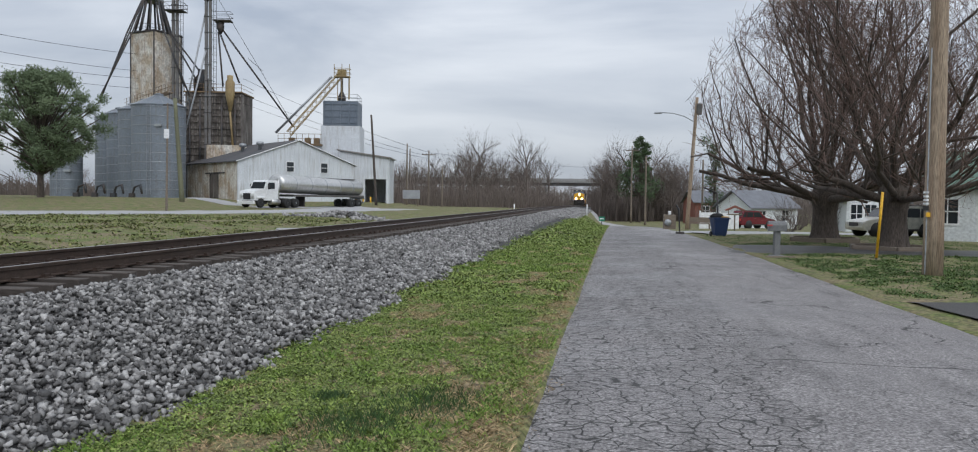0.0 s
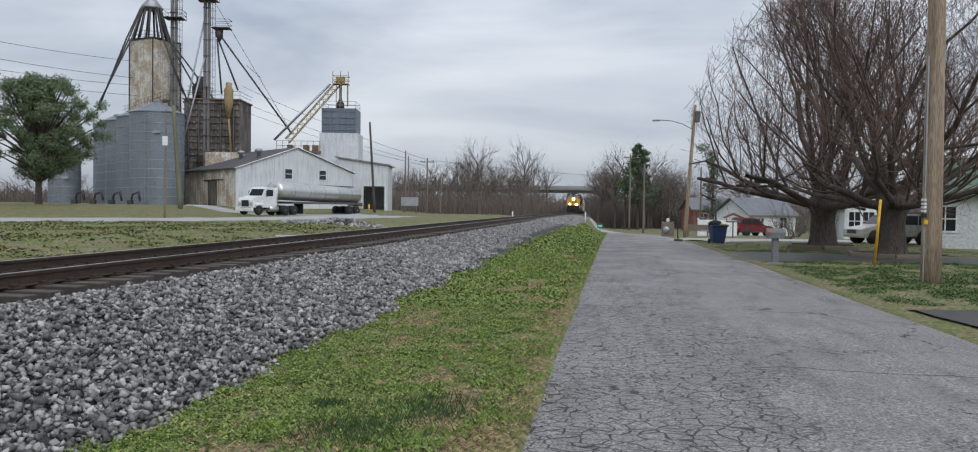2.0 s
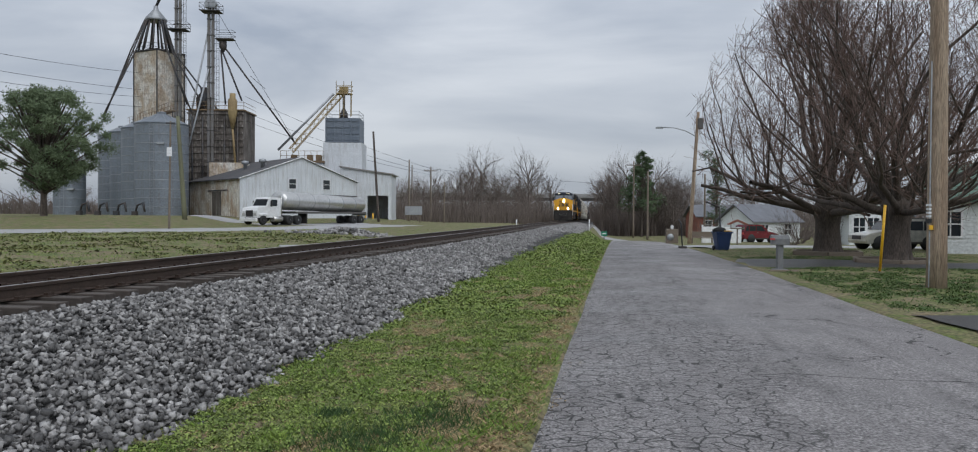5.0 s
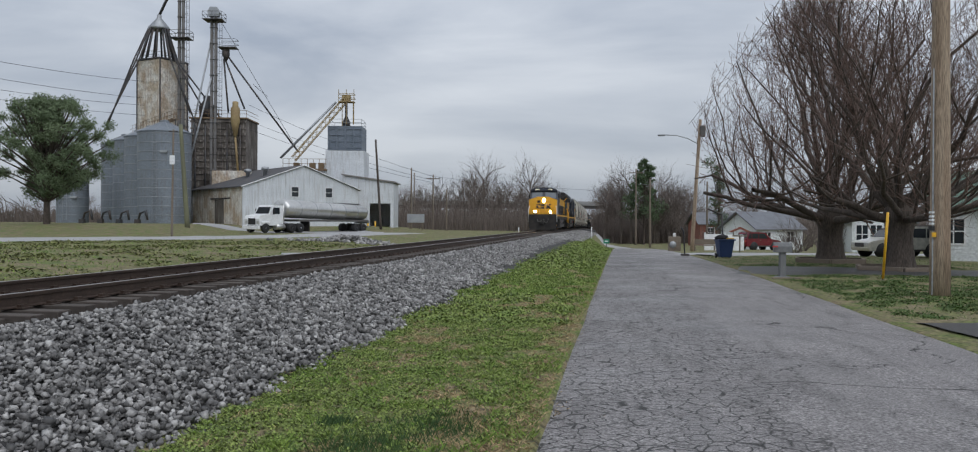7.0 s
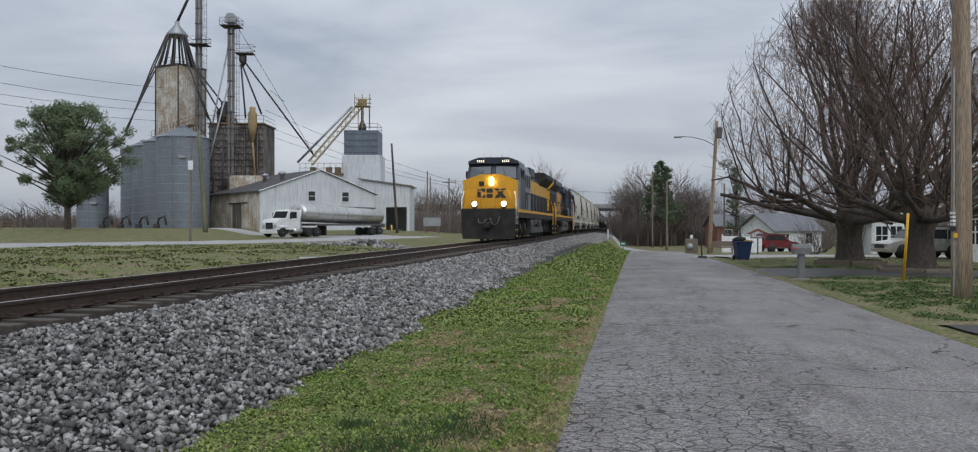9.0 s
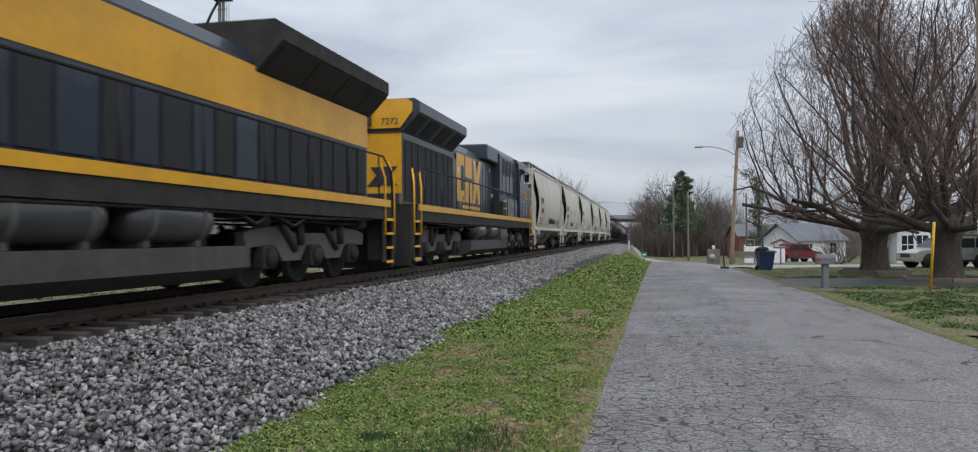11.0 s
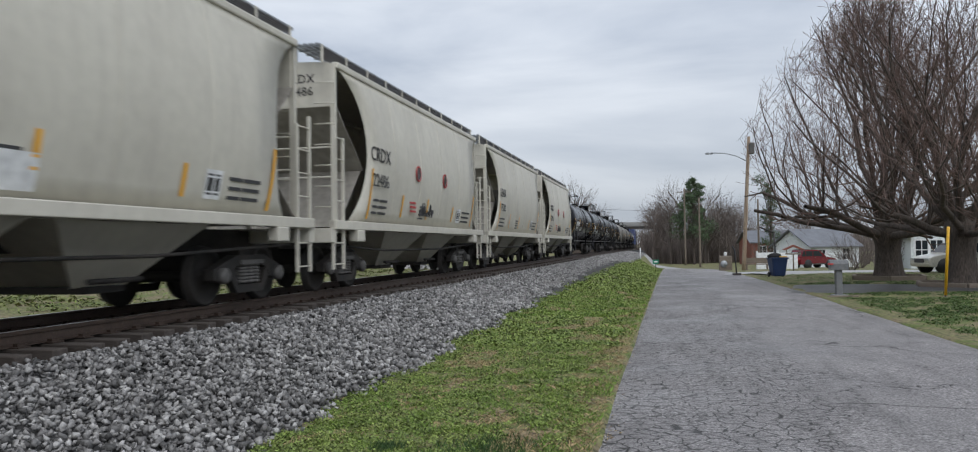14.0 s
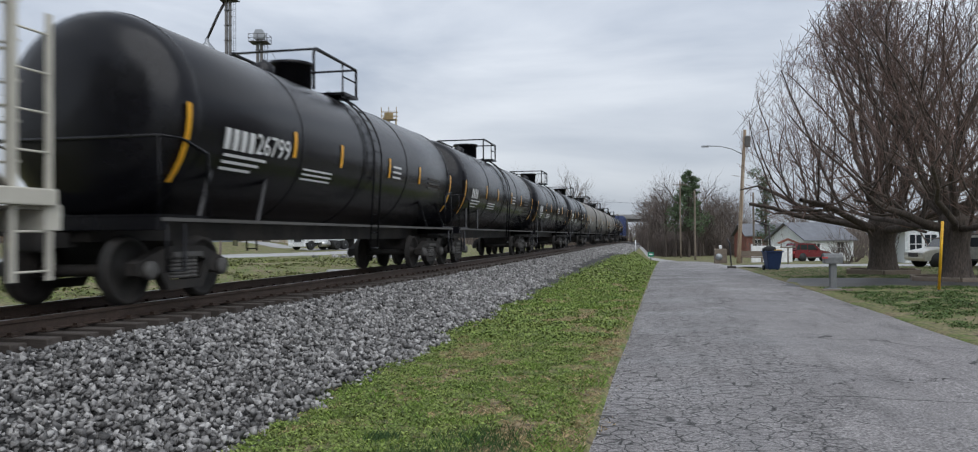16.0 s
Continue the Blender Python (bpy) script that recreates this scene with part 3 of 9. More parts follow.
# lane through the works' yard, the street's gravel turn-off, wet driveways
ribbon("yard_lane", [along(-60, 38), along(-34, 49), along(-22, 58), along(-14.5, 71), along(-10.5, 90)], [16, 14, 11, 9, 12], M["concrete_road"], 0.05, "pale concrete lane curving through the mill yard")
ribbon("yard_apron", [along(-31, 92), along(-20, 90), along(-12, 95)], [5, 9, 9], M["concrete_road"], 0.09, "pale gravel apron before the mill sheds")
ribbon("gravel_turnoff", [(1.0, 99), (-0.5, 112), (-4.0, 135), (-2, 160)], [3.4, 2.6, 2.6, 2.6], M["concrete_road"], 0.06, "pale gravel track leading off the street end")
ribbon("driveway", [(4.9, 12.3), (9, 12.7), (22, 13.4)], [3.8, 3.4, 3.2], M["wet_asphalt"], 0.035, "wet black asphalt driveway joining the street")
ribbon("driveway", [(4.3, 30.6), (12, 29.0), (24, 31)], [6.5, 4.0, 3.5], M["wet_asphalt"], 0.06, "wet black asphalt driveway crossing the lawn")
ribbon("driveway", [(4.3, 52), (10, 54), (26, 58)], [9, 4, 3.5], M["concrete_road"], 0.07, "pale concrete driveway crossing the lawn")


def extrude_line(name, outline, y0, y1, step, material, x, zf, smooth=False):
    """Sweep a cross-section of (dx, dz) along the line; zf gives the height."""
    ys = np.arange(y0, y1 + 0.01, step)
    k = len(outline)
    v = [(x + dx + float(bend(y)), y, float(zf(y)) + dz) for y in ys for dx, dz in outline]
    f = []
    for i in range(len(ys) - 1):
        for j in range(k):
            a, b = i * k + j, i * k + (j + 1) % k
            f.append((a, b, b + k, a + k))
    f.append(tuple(range(k))[::-1])
    f.append(tuple(range((len(ys) - 1) * k, len(ys) * k)))
    return raw(name, v, f, material, smooth)


def bed_z(x, y):
    x = x - bend(y)
    top = rail_z(y) - 0.235
    near = np.interp(x, [-12.4, -11.0, -9.55, -9.2, -6.45, -6.1, -4.6, -3.35, -3.05], [-0.8, -0.50, -0.11, -0.08, -0.08, -0.085, -0.36, -0.52, -0.62])
    return top + near


bed_x = np.array([-12.4, -11.6, -11, -10.2, -9.55, -9.2, -8.6, -7.9, -7.2, -6.45, -6.1, -5.6, -5.1, -4.6, -4.1, -3.7, -3.35, -3.05])
bed_y = np.concatenate([np.arange(-40, 60, 1.0), np.arange(60, 561, 6.0)])
track = thing("railway_track", "single railway track with rusty rails on a grey stone bed", "railway track", kind="structure")
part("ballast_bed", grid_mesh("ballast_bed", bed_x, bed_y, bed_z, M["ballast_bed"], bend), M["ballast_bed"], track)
RAIL = [(-0.07, -0.17), (0.07, -0.17), (0.07, -0.158), (0.012, -0.145), (0.009, -0.05), (0.035, -0.042), (0.0365, -0.006), (0.030, 0.0), (-0.030, 0.0), (-0.0365, -0.006), (-0.035, -0.042), (-0.009, -0.05), (-0.012, -0.145), (-0.07, -0.158)]
for side in (-0.755, 0.755):
    rail = part("rail", extrude_line("rail", RAIL, -40, 560, 4.0, M["rail"], TRACK_X + side, rail_z), M["rail"], track)
    head = [(-0.027, 0.0005), (0.027, 0.0005), (0.024, 0.003), (-0.024, 0.003)]
    part("running_surface", extrude_line("running_surface", head, -40, 560, 4.0, M["rail_head"], TRACK_X + side, rail_z), M["rail_head"], rail, "polished running surface")
# ---- the grain works across the track ----
DEG = 10.447


def at_works(lat, depth, z=None, turn=0.0):
    x, y = along(lat, depth)
    if z is None:
        z = float(lumpy(np.array([x]), np.array([y]))[0])
    return pose(x, y, z, 0, 0, DEG + turn)


def silo(lat, depth, R, z0, z1, label):
    s = thing("grain_silo", label, "silo", at_works(lat, depth, z0), "grain silos")
    h = z1 - z0
    bm = bmesh.new()
    prof = []
    n = int(h / 0.28)
    for i in range(n):
        z = -0.3 + (h + 0.3) * i / n
        prof += [(R, z), (R + 0.035, z + 0.14)]
    prof.append((R, h))
    lathe(bm, prof, 48)
    part("silo_wall", bm, M["silo"], s)
    bm = bmesh.new()
    lathe(bm, [(R + 0.12, h - 0.02), (R + 0.12, h + 0.06), (0.55, h + R * 0.42), (0.55, h + R * 0.42 + 0.25), (0, h + R * 0.42 + 0.4)], 36, smooth=False)
    part("silo_roof", bm, M["silo"], s, "conical ribbed roof")
    for k in range(0, n, 4):
        z = (h) * k / n
        bm = bmesh.new()
        lathe(bm, [(R + 0.03, z), (R + 0.055, z + 0.015), (R + 0.055, z + 0.05), (R + 0.03, z + 0.065)], 48)
        part("hoop", bm, M["galv"], s, "riveted ring seam")
    for a in range(0, 360, 30):
        c, q = math.cos(radians(a)), math.sin(radians(a))
        tubepart("roof_rib", M["galv"], s, [(c * R, q * R, h + 0.09), (c * 0.6, q * 0.6, h + R * 0.42 + 0.04)], 0.03, 5)
    bm = bmesh.new()
    pipe(bm, [(-0.25, -R - 0.12, 0.5), (-0.25, -R - 0.12, h)], 0.02, 5)
    pipe(bm, [(0.25, -R - 0.12, 0.5), (0.25, -R - 0.12, h)], 0.02, 5)
    for z in np.arange(0.6, h, 0.35):
        tube(bm, (-0.25, -R - 0.12, float(z)), (0.25, -R - 0.12, float(z)), 0.014, n=4)
    part("ladder", bm, M["galv"], s)
    boxpart("hatch", M["galv"], s, (0.6, 1.5, -R - 0.02, -R + 0.4, h - 2.7, h - 2.4), 0.02)
    return s


for i, (la, de) in enumerate(((-39.1, 102), (-43.3, 108), (-47.3, 113.6), (-51.4, 119))):
    silo(la, de, 3.2, 1.1, 12.65, "tall blue-grey galvanised grain silo with a conical roof")
silo(-54.6, 110, 2.0, 1.1, 7.2, "short blue-grey galvanised bin beside the silos")

# catwalk over the silo tops
cat_walk = thing("catwalk", "rusty steel catwalk with rails above the silos", "catwalk", at_works(-39.1, 102, 0))
n = 14
dx_, dy_ = -12.5, 17.2
for k in range(n):
    u0, u1 = k / n, (k + 1) / n
    a, b = (dx_ * u0 + 1, dy_ * u0 + 1.0), (dx_ * u1 + 1, dy_ * u1 + 1.0)
    bm = bmesh.new()
    for w in (-0.3, 0, 0.3):
        tube(bm, (a[0] + w, a[1] + w * 0.7, 14.6), (b[0] + w, b[1] + w * 0.7, 14.6), 0.09, n=4)
    part("deck", bm, M["rusty_steel"], cat_walk)
    bm = bmesh.new()
    for w in (-0.45, 0.45):
        for z in (15.1, 15.6):
            tube(bm, (a[0] + w, a[1] + w * 0.7, z), (b[0] + w, b[1] + w * 0.7, z), 0.025, n=4)
        tube(bm, (a[0] + w, a[1] + w * 0.7, 14.6), (a[0] + w, a[1] + w * 0.7, 15.6), 0.03, n=4)
    part("rail", bm, M["rusty_steel"], cat_walk)
    if k % 3 == 0:
        tubepart("support", M["dark_steel"], cat_walk, [(a[0], a[1], 12.5), (a[0], a[1], 14.6)], 0.07, 5)

# tall rusty headhouse
mill = thing("grain_tower", "tall rust-streaked white sheet-metal grain elevator tower", "grain elevator", at_works(-45.0, 116.5, 1.0, 60.7) @ Matrix.Diagonal((0.83, 0.83, 1, 1)))
H = 23.4
boxpart("tower_wall", M["rust_wall"], mill, (-2.85, 2.85, -2.85, 2.85, -0.4, H))
for k in range(1, 26):
    z = k * 0.92
    bm = bmesh.new()
    for x0, x1, y0, y1 in ((-2.89, 2.89, -2.89, -2.85), (-2.89, -2.85, -2.85, 2.85), (2.85, 2.89, -2.85, 2.85)):
        box(bm, x0, x1, y0, y1, z, z + 0.05)
    part("siding_lap", bm, M["rust_wall"], mill)
boxpart("tower_roof", M["dark_steel"], mill, (-3.0, 3.0, -3.0, 3.0, H, H + 0.25), 0.04)
for x, y in ((-2.9, -2.9), (2.9, -2.9), (-2.9, 2.9), (2.9, 2.9)):
    boxpart("corner_trim", M["dark_steel"], mill, (x - 0.08, x + 0.08, y - 0.08, y + 0.08, 0, H))
# distributor cone on its spider of spouts
cone = thing("distributor", "grey conical grain distributor on radiating spouts", "distributor", at_works(-45.3, 116, 1.0))
bm = bmesh.new()
lathe(bm, [(1.45, 28.0), (1.5, 28.3), (0.35, 29.7), (0.3, 30.2), (0, 30.2)], 20)
part("cone", bm, M["galv"], cone)
for k in range(12):
    a = 2 * math.pi * k / 12 + 0.2
    c, s = math.cos(a), math.sin(a)
    tubepart("spout", M["dark_steel"], cone, [(c * 1.2, s * 1.2, 28.1), (c * 2.4, s * 2.4, H + 0.25)], 0.15, 8)
for dx, dy, z in ((-4.6, -6, 13.8), (-5.6, -4.0, 13.6), (6.2, -5, 15.5), (8.5, -4, 14.8), (10.5, -3.5, 14.2), (7.2, -6, 14.2), (-3.9, -8, 13.4)):
    a = math.atan2(dy, dx)
    tubepart("long_spout", M["dark_steel"], cone, [(math.cos(a) * 1.5, math.sin(a) * 1.5, 28.0), (math.cos(a) * 3.3, math.sin(a) * 3.3 - 0.3, 23.3), (dx, dy, z)], 0.11, 8)
tubepart("feed_spout", M["dark_steel"], cone, [(0, 0, 30.1), (1.7, 0, 33.8), (3.2, 0, 36.5)], 0.2, 8)
bm = bmesh.new()
for a in range(0, 360, 45):
    c, s = math.cos(radians(a)) * 2.5, math.sin(radians(a)) * 2.5
    c2, s2 = math.cos(radians(a + 45)) * 2.5, math.sin(radians(a + 45)) * 2.5
    for z in (24.0, 24.5):
        tube(bm, (c, s, z), (c2, s2, z), 0.03, n=4)
    tube(bm, (c, s, 23.4), (c, s, 24.5), 0.03, n=4)
part("rail", bm, M["dark_steel"], cone)


def leg(lat, depth, top, label, platforms):
    """A bucket elevator: two square trunks, a head, platforms and a caged ladder."""
    g = thing("bucket_elevator", label, "bucket elevator", at_works(lat, depth, 1.0))
    for x in (-0.42, 0.12):
        boxpart("trunk", M["old_galv"], g, (x, x + 0.34, -0.2, 0.2, -0.3, top))
    bm = bmesh.new()
    for z in np.arange(1, top, 2.2):
        box(bm, -0.5, 0.52, -0.26, 0.26, float(z), float(z) + 0.08)
    part("flange", bm, M["dark_steel"], g)
    bm = bmesh.new()
    prism(bm, [(-0.7, top), (0.7, top), (0.85, top + 0.6), (0.45, top + 1.3), (-0.45, top + 1.3), (-0.8, top + 0.6)], -0.4, 0.4)
    part("head", bm, M["galv"], g, "elevator head")
    for z in platforms:
        bm = bmesh.new()
        box(bm, -1.2, 1.4, -1.2, 1.0, z, z + 0.1)
        part("platform", bm, M["dark_steel"], g)
        bm = bmesh.new()
        for zz in (z + 0.55, z + 1.1):
            pipe(bm, [(-1.2, -1.2, zz), (1.4, -1.2, zz), (1.4, 1.0, zz), (-1.2, 1.0, zz), (-1.2, -1.2, zz)], 0.03, 4)
        for x, y in ((-1.2, -1.2), (1.4, -1.2), (1.4, 1.0), (-1.2, 1.0), (0.1, -1.2)):
            tube(bm, (x, y, z), (x, y, z + 1.1), 0.03, n=4)
        part("rail", bm, M["dark_steel"], g)
    bm = bmesh.new()
    for x in (0.75, 1.15):
        tube(bm, (x, 0, 0), (x, 0, top), 0.03, n=4)
    for z in np.arange(0.4, top, 0.5):
        tube(bm, (0.75, 0, float(z)), (1.15, 0, float(z)), 0.02, n=4)
    for z in np.arange(3, top, 1.0):
        pipe(bm, [(0.7, 0, float(z)), (0.65, -0.5, float(z)), (0.95, -0.75, float(z)), (1.25, -0.5, float(z)), (1.2, 0, float(z))], 0.02, 4)
    part("caged_ladder", bm, M["dark_steel"], g)
    return g


leg_a = leg(-41.8, 115, 37.5, "tall galvanised bucket elevator leg with ladder cage", (26.5, 35.5))
leg_b = leg(-36.2, 112, 29.0, "galvanised bucket elevator leg with railed head platform", (28.4,))
boxpart("side_platform", M["dark_steel"], leg_b, (0.8, 3.2, -0.8, 0.8, 24.6, 24.72))
bm = bmesh.new()
for z in (25.2, 25.8):
    pipe(bm, [(0.8, -0.8, z), (3.2, -0.8, z), (3.2, 0.8, z), (0.8, 0.8, z)], 0.03, 4)
lathe(bm, [(0.5, 24.4), (0.5, 23.6), (0.15, 22.9)], 12, 'z', (1.7, 0, 0))
part("side_rail", bm, M["dark_steel"], leg_b)
for a, b in (((1.9, 0, 23.6), (10.6, 5.5, 10.7)), ((1.5, 0, 23.3), (4.3, 0, 16.2)), ((1.4, 0, 23.2), (2.2, -0.5, 15.6)), ((-0.3, 0, 26.0), (-4.0, 0, 8.0)), ((-0.2, -0.3, 20.5), (-3.6, -1.0, 6.0))):
    tubepart("spout", M["galv"] if b[0] < 0 else M["dark_steel"], leg_b, [a, b], 0.125, 8)
tubepart("stay", M["dark_steel"], leg_b, [(4.9, 2.0, 20.0), (7.0, 2.0, 18.2)], 0.04, 4)
tubepart("cable", M["dark_steel"], leg_b, [(0.6, 0, 29.0), (10.6, 5.5, 10.8)], 0.035, 4)

# dark wooden elevator house
dark = thing("elevator_house", "weathered dark banded timber elevator house", "grain elevator", at_works(-35.4, 115, 0.9))
boxpart("house_wall", M["dark_siding"], dark, (-3.9, 3.7, -3, 3, -0.3, 14.9))
for k in range(1, 17):
    boxpart("wall_band", M["dark_siding"], dark, (-4.02, 3.82, -3.14, -3.0, k * 0.9, k * 0.9 + 0.16 + 0.1 * (k % 3)))
boxpart("lean_to", M["rust_wall"], dark, (-0.5, 4.6, -4.6, -3.15, 5.0, 7.6), 0.03, "rusty lean-to shed")
boxpart("lean_to_leg", M["dark_siding"], dark, (-0.4, 4.5, -4.5, -3.15, -0.3, 4.98))
boxpart("house_roof", M["rusty_steel"], dark, (-4.1, 3.9, -3.2, 3.2, 14.9, 15.1), 0.03)
bm = bmesh.new()
for z in (15.6, 16.1):
    pipe(bm, [(-4, -3.1, z), (3.8, -3.1, z), (3.8, 3.1, z)], 0.035, 4)
for x in np.linspace(-4, 3.8, 7):
    tube(bm, (float(x), -3.1, 15.0), (float(x), -3.1, 16.1), 0.035, n=4)
part("roof_rail", bm, M["rusty_steel"], dark)
for x in (-3.2, -1.8, 1.2, 3.0):
    tubepart("wall_pipe", M["dark_steel"], dark, [(x, -3.35, 0), (x, -3.35, 14)], 0.13, 6)
bm = bmesh.new()
lathe(bm, [(0.2, 12.3), (0.62, 14.6), (0.62, 16.3), (0.4, 16.6), (0.4, 17.2), (0, 17.3)], 18, 'z', (2.4, -3.6, 0))
part("cyclone", bm, M["yellow_rust"], dark, "ochre dust cyclone")
tubepart("cyclone_drop", M["yellow_rust"], dark, [(2.4, -3.6, 12.4), (2.8, -3.7, 7.6)], 0.15, 8)
bm = bmesh.new()
lathe(bm, [(1.0, 15.1), (1.1, 16.8), (0.5, 17.6), (0.5, 18.3), (0, 18.4)], 16, 'z', (-2.2, -1.5, 0))
for z in (15.9, 16.8):
    pipe(bm, [(-3.5, -2.8, z), (-0.8, -2.8, z), (-0.8, -0.3, z)], 0.04, 4)
part("roof_fan", bm, M["dark_steel"], dark, "dark fan housing on the roof")


def gable_shed(name, label, at, w, l, eave, peak, wall_m, side_m, roof_m):
    """Gable along x at y = 0, ridge along +y."""
    s = thing(name, label, "shed", at)
    bm = bmesh.new()
    prism(bm, [(0, -0.5), (w, -0.5), (w, eave), (w / 2, peak), (0, eave)], 0, 0.2)
    part("gable_wall", bm, wall_m, s, "white ribbed gable wall")
    bm = bmesh.new()
    prism(bm, [(0, -0.5), (w, -0.5), (w, eave), (w / 2, peak), (0, eave)], l - 0.2, l)
    part("back_wall", bm, wall_m, s)
    for x0, x1 in ((0.0, 0.2), (w - 0.2, w)):
        boxpart("side_wall", side_m, s, (x0, x1, 0.202, l - 0.202, -0.5, eave - 0.02), label="rust-stained side wall")
    for sx in (0, 1):
        bm = bmesh.new()
        a = (-0.35, eave - 0.35 * (peak - eave) / (w / 2)) if sx == 0 else (w + 0.35, eave - 0.35 * (peak - eave) / (w / 2))
        q = [a, (w / 2, peak), (w / 2, peak + 0.14), (a[0], a[1] + 0.14)]
        prism(bm, q, -0.25, l + 0.25)
        part("roof_slope", bm, roof_m, s)
    for k in range(int(w / 0.62) + 1):
        x = min(w - 0.05, k * 0.62)
        top = eave + (peak - eave) * (1 - abs(x - w / 2) / (w / 2)) - 0.1
        boxpart("wall_rib", wall_m, s, (x, x + 0.05, -0.03, 0.0, -0.4, top))
    for k in range(int(l / 0.62)):
        boxpart("wall_rib", side_m, s, (-0.03, 0.0, k * 0.62 + 0.2, k * 0.62 + 0.26, -0.4, eave - 0.05))
    bm = bmesh.new()
    tube(bm, (-0.3, -0.26, eave - 0.05), (w / 2, -0.26, peak + 0.08), 0.06, n=4)
    tube(bm, (w + 0.3, -0.26, eave - 0.05), (w / 2, -0.26, peak + 0.08), 0.06, n=4)
    part("barge_trim", bm, M["white"], s)
    return s


shed_a = gable_shed("warehouse", "white ribbed metal warehouse with dark shingle roof and two small windows", at_works(-28.1, 98, 0.75, 38.4), 16.1, 17.5, 5.1, 7.95, M["white_metal"], M["rust_wall"], M["shingle"])
for x in (6.4, 11.2):
    wd = part("window", bmesh.new(), M["glass_dark"], shed_a)
    boxpart("pane", M["glass_dark"], wd, (x, x + 0.95, -0.045, -0.035, 4.0, 5.2), label="dark window pane")
    for q in ((x - 0.08, x, 3.92, 5.28), (x + 0.95, x + 1.03, 3.92, 5.28), (x, x + 0.95, 5.2, 5.28), (x, x + 0.95, 3.92, 4.0), (x, x + 0.95, 4.57, 4.63)):
        boxpart("frame", M["white"], wd, (q[0], q[1], -0.07, -0.034, q[2], q[3]))
dr = boxpart("side_door", M["dark_siding"], shed_a, (-0.06, -0.035, 6.0, 9.0, -0.2, 3.6), label="weathered sliding door")
boxpart("door_rail", M["dark_steel"], shed_a, (-0.1, -0.035, 4.0, 10.5, 3.65, 3.8))
for y in (3.0, 8.5, 14):
    bm = bmesh.new()
    lathe(bm, [(0.25, 6.5), (0.25, 7.3), (0.5, 7.4), (0.45, 7.75), (0, 7.85)], 14, 'z', (4.2, y, 0))
    part("roof_vent", bm, M["galv"], shed_a, "round roof ventilator")

# feed house with the ribbed steel bin on top and its sloping conveyor
feed = thing("feed_house", "white metal feed house carrying a blue-grey ribbed bin", "mill building", at_works(-18.6, 119, 0.7))
boxpart("house_wall", M["white_metal"], feed, (-2.85, 2.75, -2.6, 2.6, -0.4, 11.2))
bin_ = boxpart("bin_body", M["blue_steel"], feed, (-2.5, 2.4, -2.4, 2.4, 11.25, 14.8), label="blue-grey steel bin")
for k in range(5):
    x = -2.5 + k * 1.2
    boxpart("bin_rib", M["blue_steel"], bin_, (x - 0.06, x + 0.12, -2.55, -2.4, 11.25, 14.8))
for z in (11.6, 12.5, 13.4, 14.3):
    boxpart("bin_rib", M["blue_steel"], bin_, (-2.55, 2.45, -2.5, -2.4, z, z + 0.1))
bm = bmesh.new()
for z in (15.3, 15.8):
    pipe(bm, [(-2.4, -2.3, z), (2.3, -2.3, z), (2.3, 2.3, z), (-2.4, 2.3, z), (-2.4, -2.3, z)], 0.03, 4)
for x, y in ((-2.4, -2.3), (0, -2.3), (2.3, -2.3), (2.3, 2.3), (-2.4, 2.3)):
    tube(bm, (x, y, 14.8), (x, y, 15.8), 0.03, n=4)
part("bin_rail", bm, M["galv"], feed)
bm = bmesh.new()
lathe(bm, [(0.6, 14.8), (0.6, 15.6), (0.2, 16.4), (0.2, 18.6)], 12, 'z', (-0.2, -0.5, 0))
part("bin_inlet", bm, M["dark_steel"], feed)
conv = thing("conveyor", "yellowed sloping lattice conveyor rising to the bin", "conveyor", at_works(-18.6, 117.5, 0.7))
a0, a1 = Vector((-7.0, -2.0, 9.6)), Vector((0.2, -1.0, 18.3))
for off in (Vector((0, -0.35, 0)), Vector((0, 0.35, 0)), Vector((-0.5, -0.35, 0.55)), Vector((-0.5, 0.35, 0.55))):
    tubepart("chord", M["yellow_rust"], conv, [a0 + off, a1 + off], 0.07, 4)
boxes = 12
for k in range(boxes):
    p, q = a0.lerp(a1, k / boxes), a0.lerp(a1, (k + 1) / boxes)
    bm = bmesh.new()
    tube(bm, p + Vector((0, -0.35, 0)), q + Vector((-0.5, -0.35, 0.55)), 0.04, n=4)
    tube(bm, p + Vector((-0.5, 0.35, 0.55)), q + Vector((0, 0.35, 0)), 0.04, n=4)
    part("lattice", bm, M["yellow_rust"], conv)
tubepart("spout_tube", M["galv"], conv, [a0 + Vector((-2.2, 0.3, 0.4)), a1 + Vector((-1.6, 0.3, 0.0))], 0.18, 8)
bm = bmesh.new()
box(bm, -0.9, 1.3, -1.6, -0.2, 18.2, 18.3)
for z in (18.8, 19.4):
    pipe(bm, [(-0.9, -1.6, z), (1.3, -1.6, z), (1.3, -0.2, z), (-0.9, -0.2, z), (-0.9, -1.6, z)], 0.04, 4)
for x in (-0.9, 0.2, 1.3):
    tube(bm, (x, -1.6, 15.0 if x > 0 else 18.2), (x, -1.6, 20.0), 0.05, n=4)
box(bm, -0.5, 0.7, -1.3, -0.5, 18.3, 19.3)
tube(bm, (1.1, -0.9, 15.0), (1.1, -0.9, 18.2), 0.06, n=4)
tube(bm, (-0.5, -0.9, 14.8), (-0.5, -0.9, 18.2), 0.06, n=4)
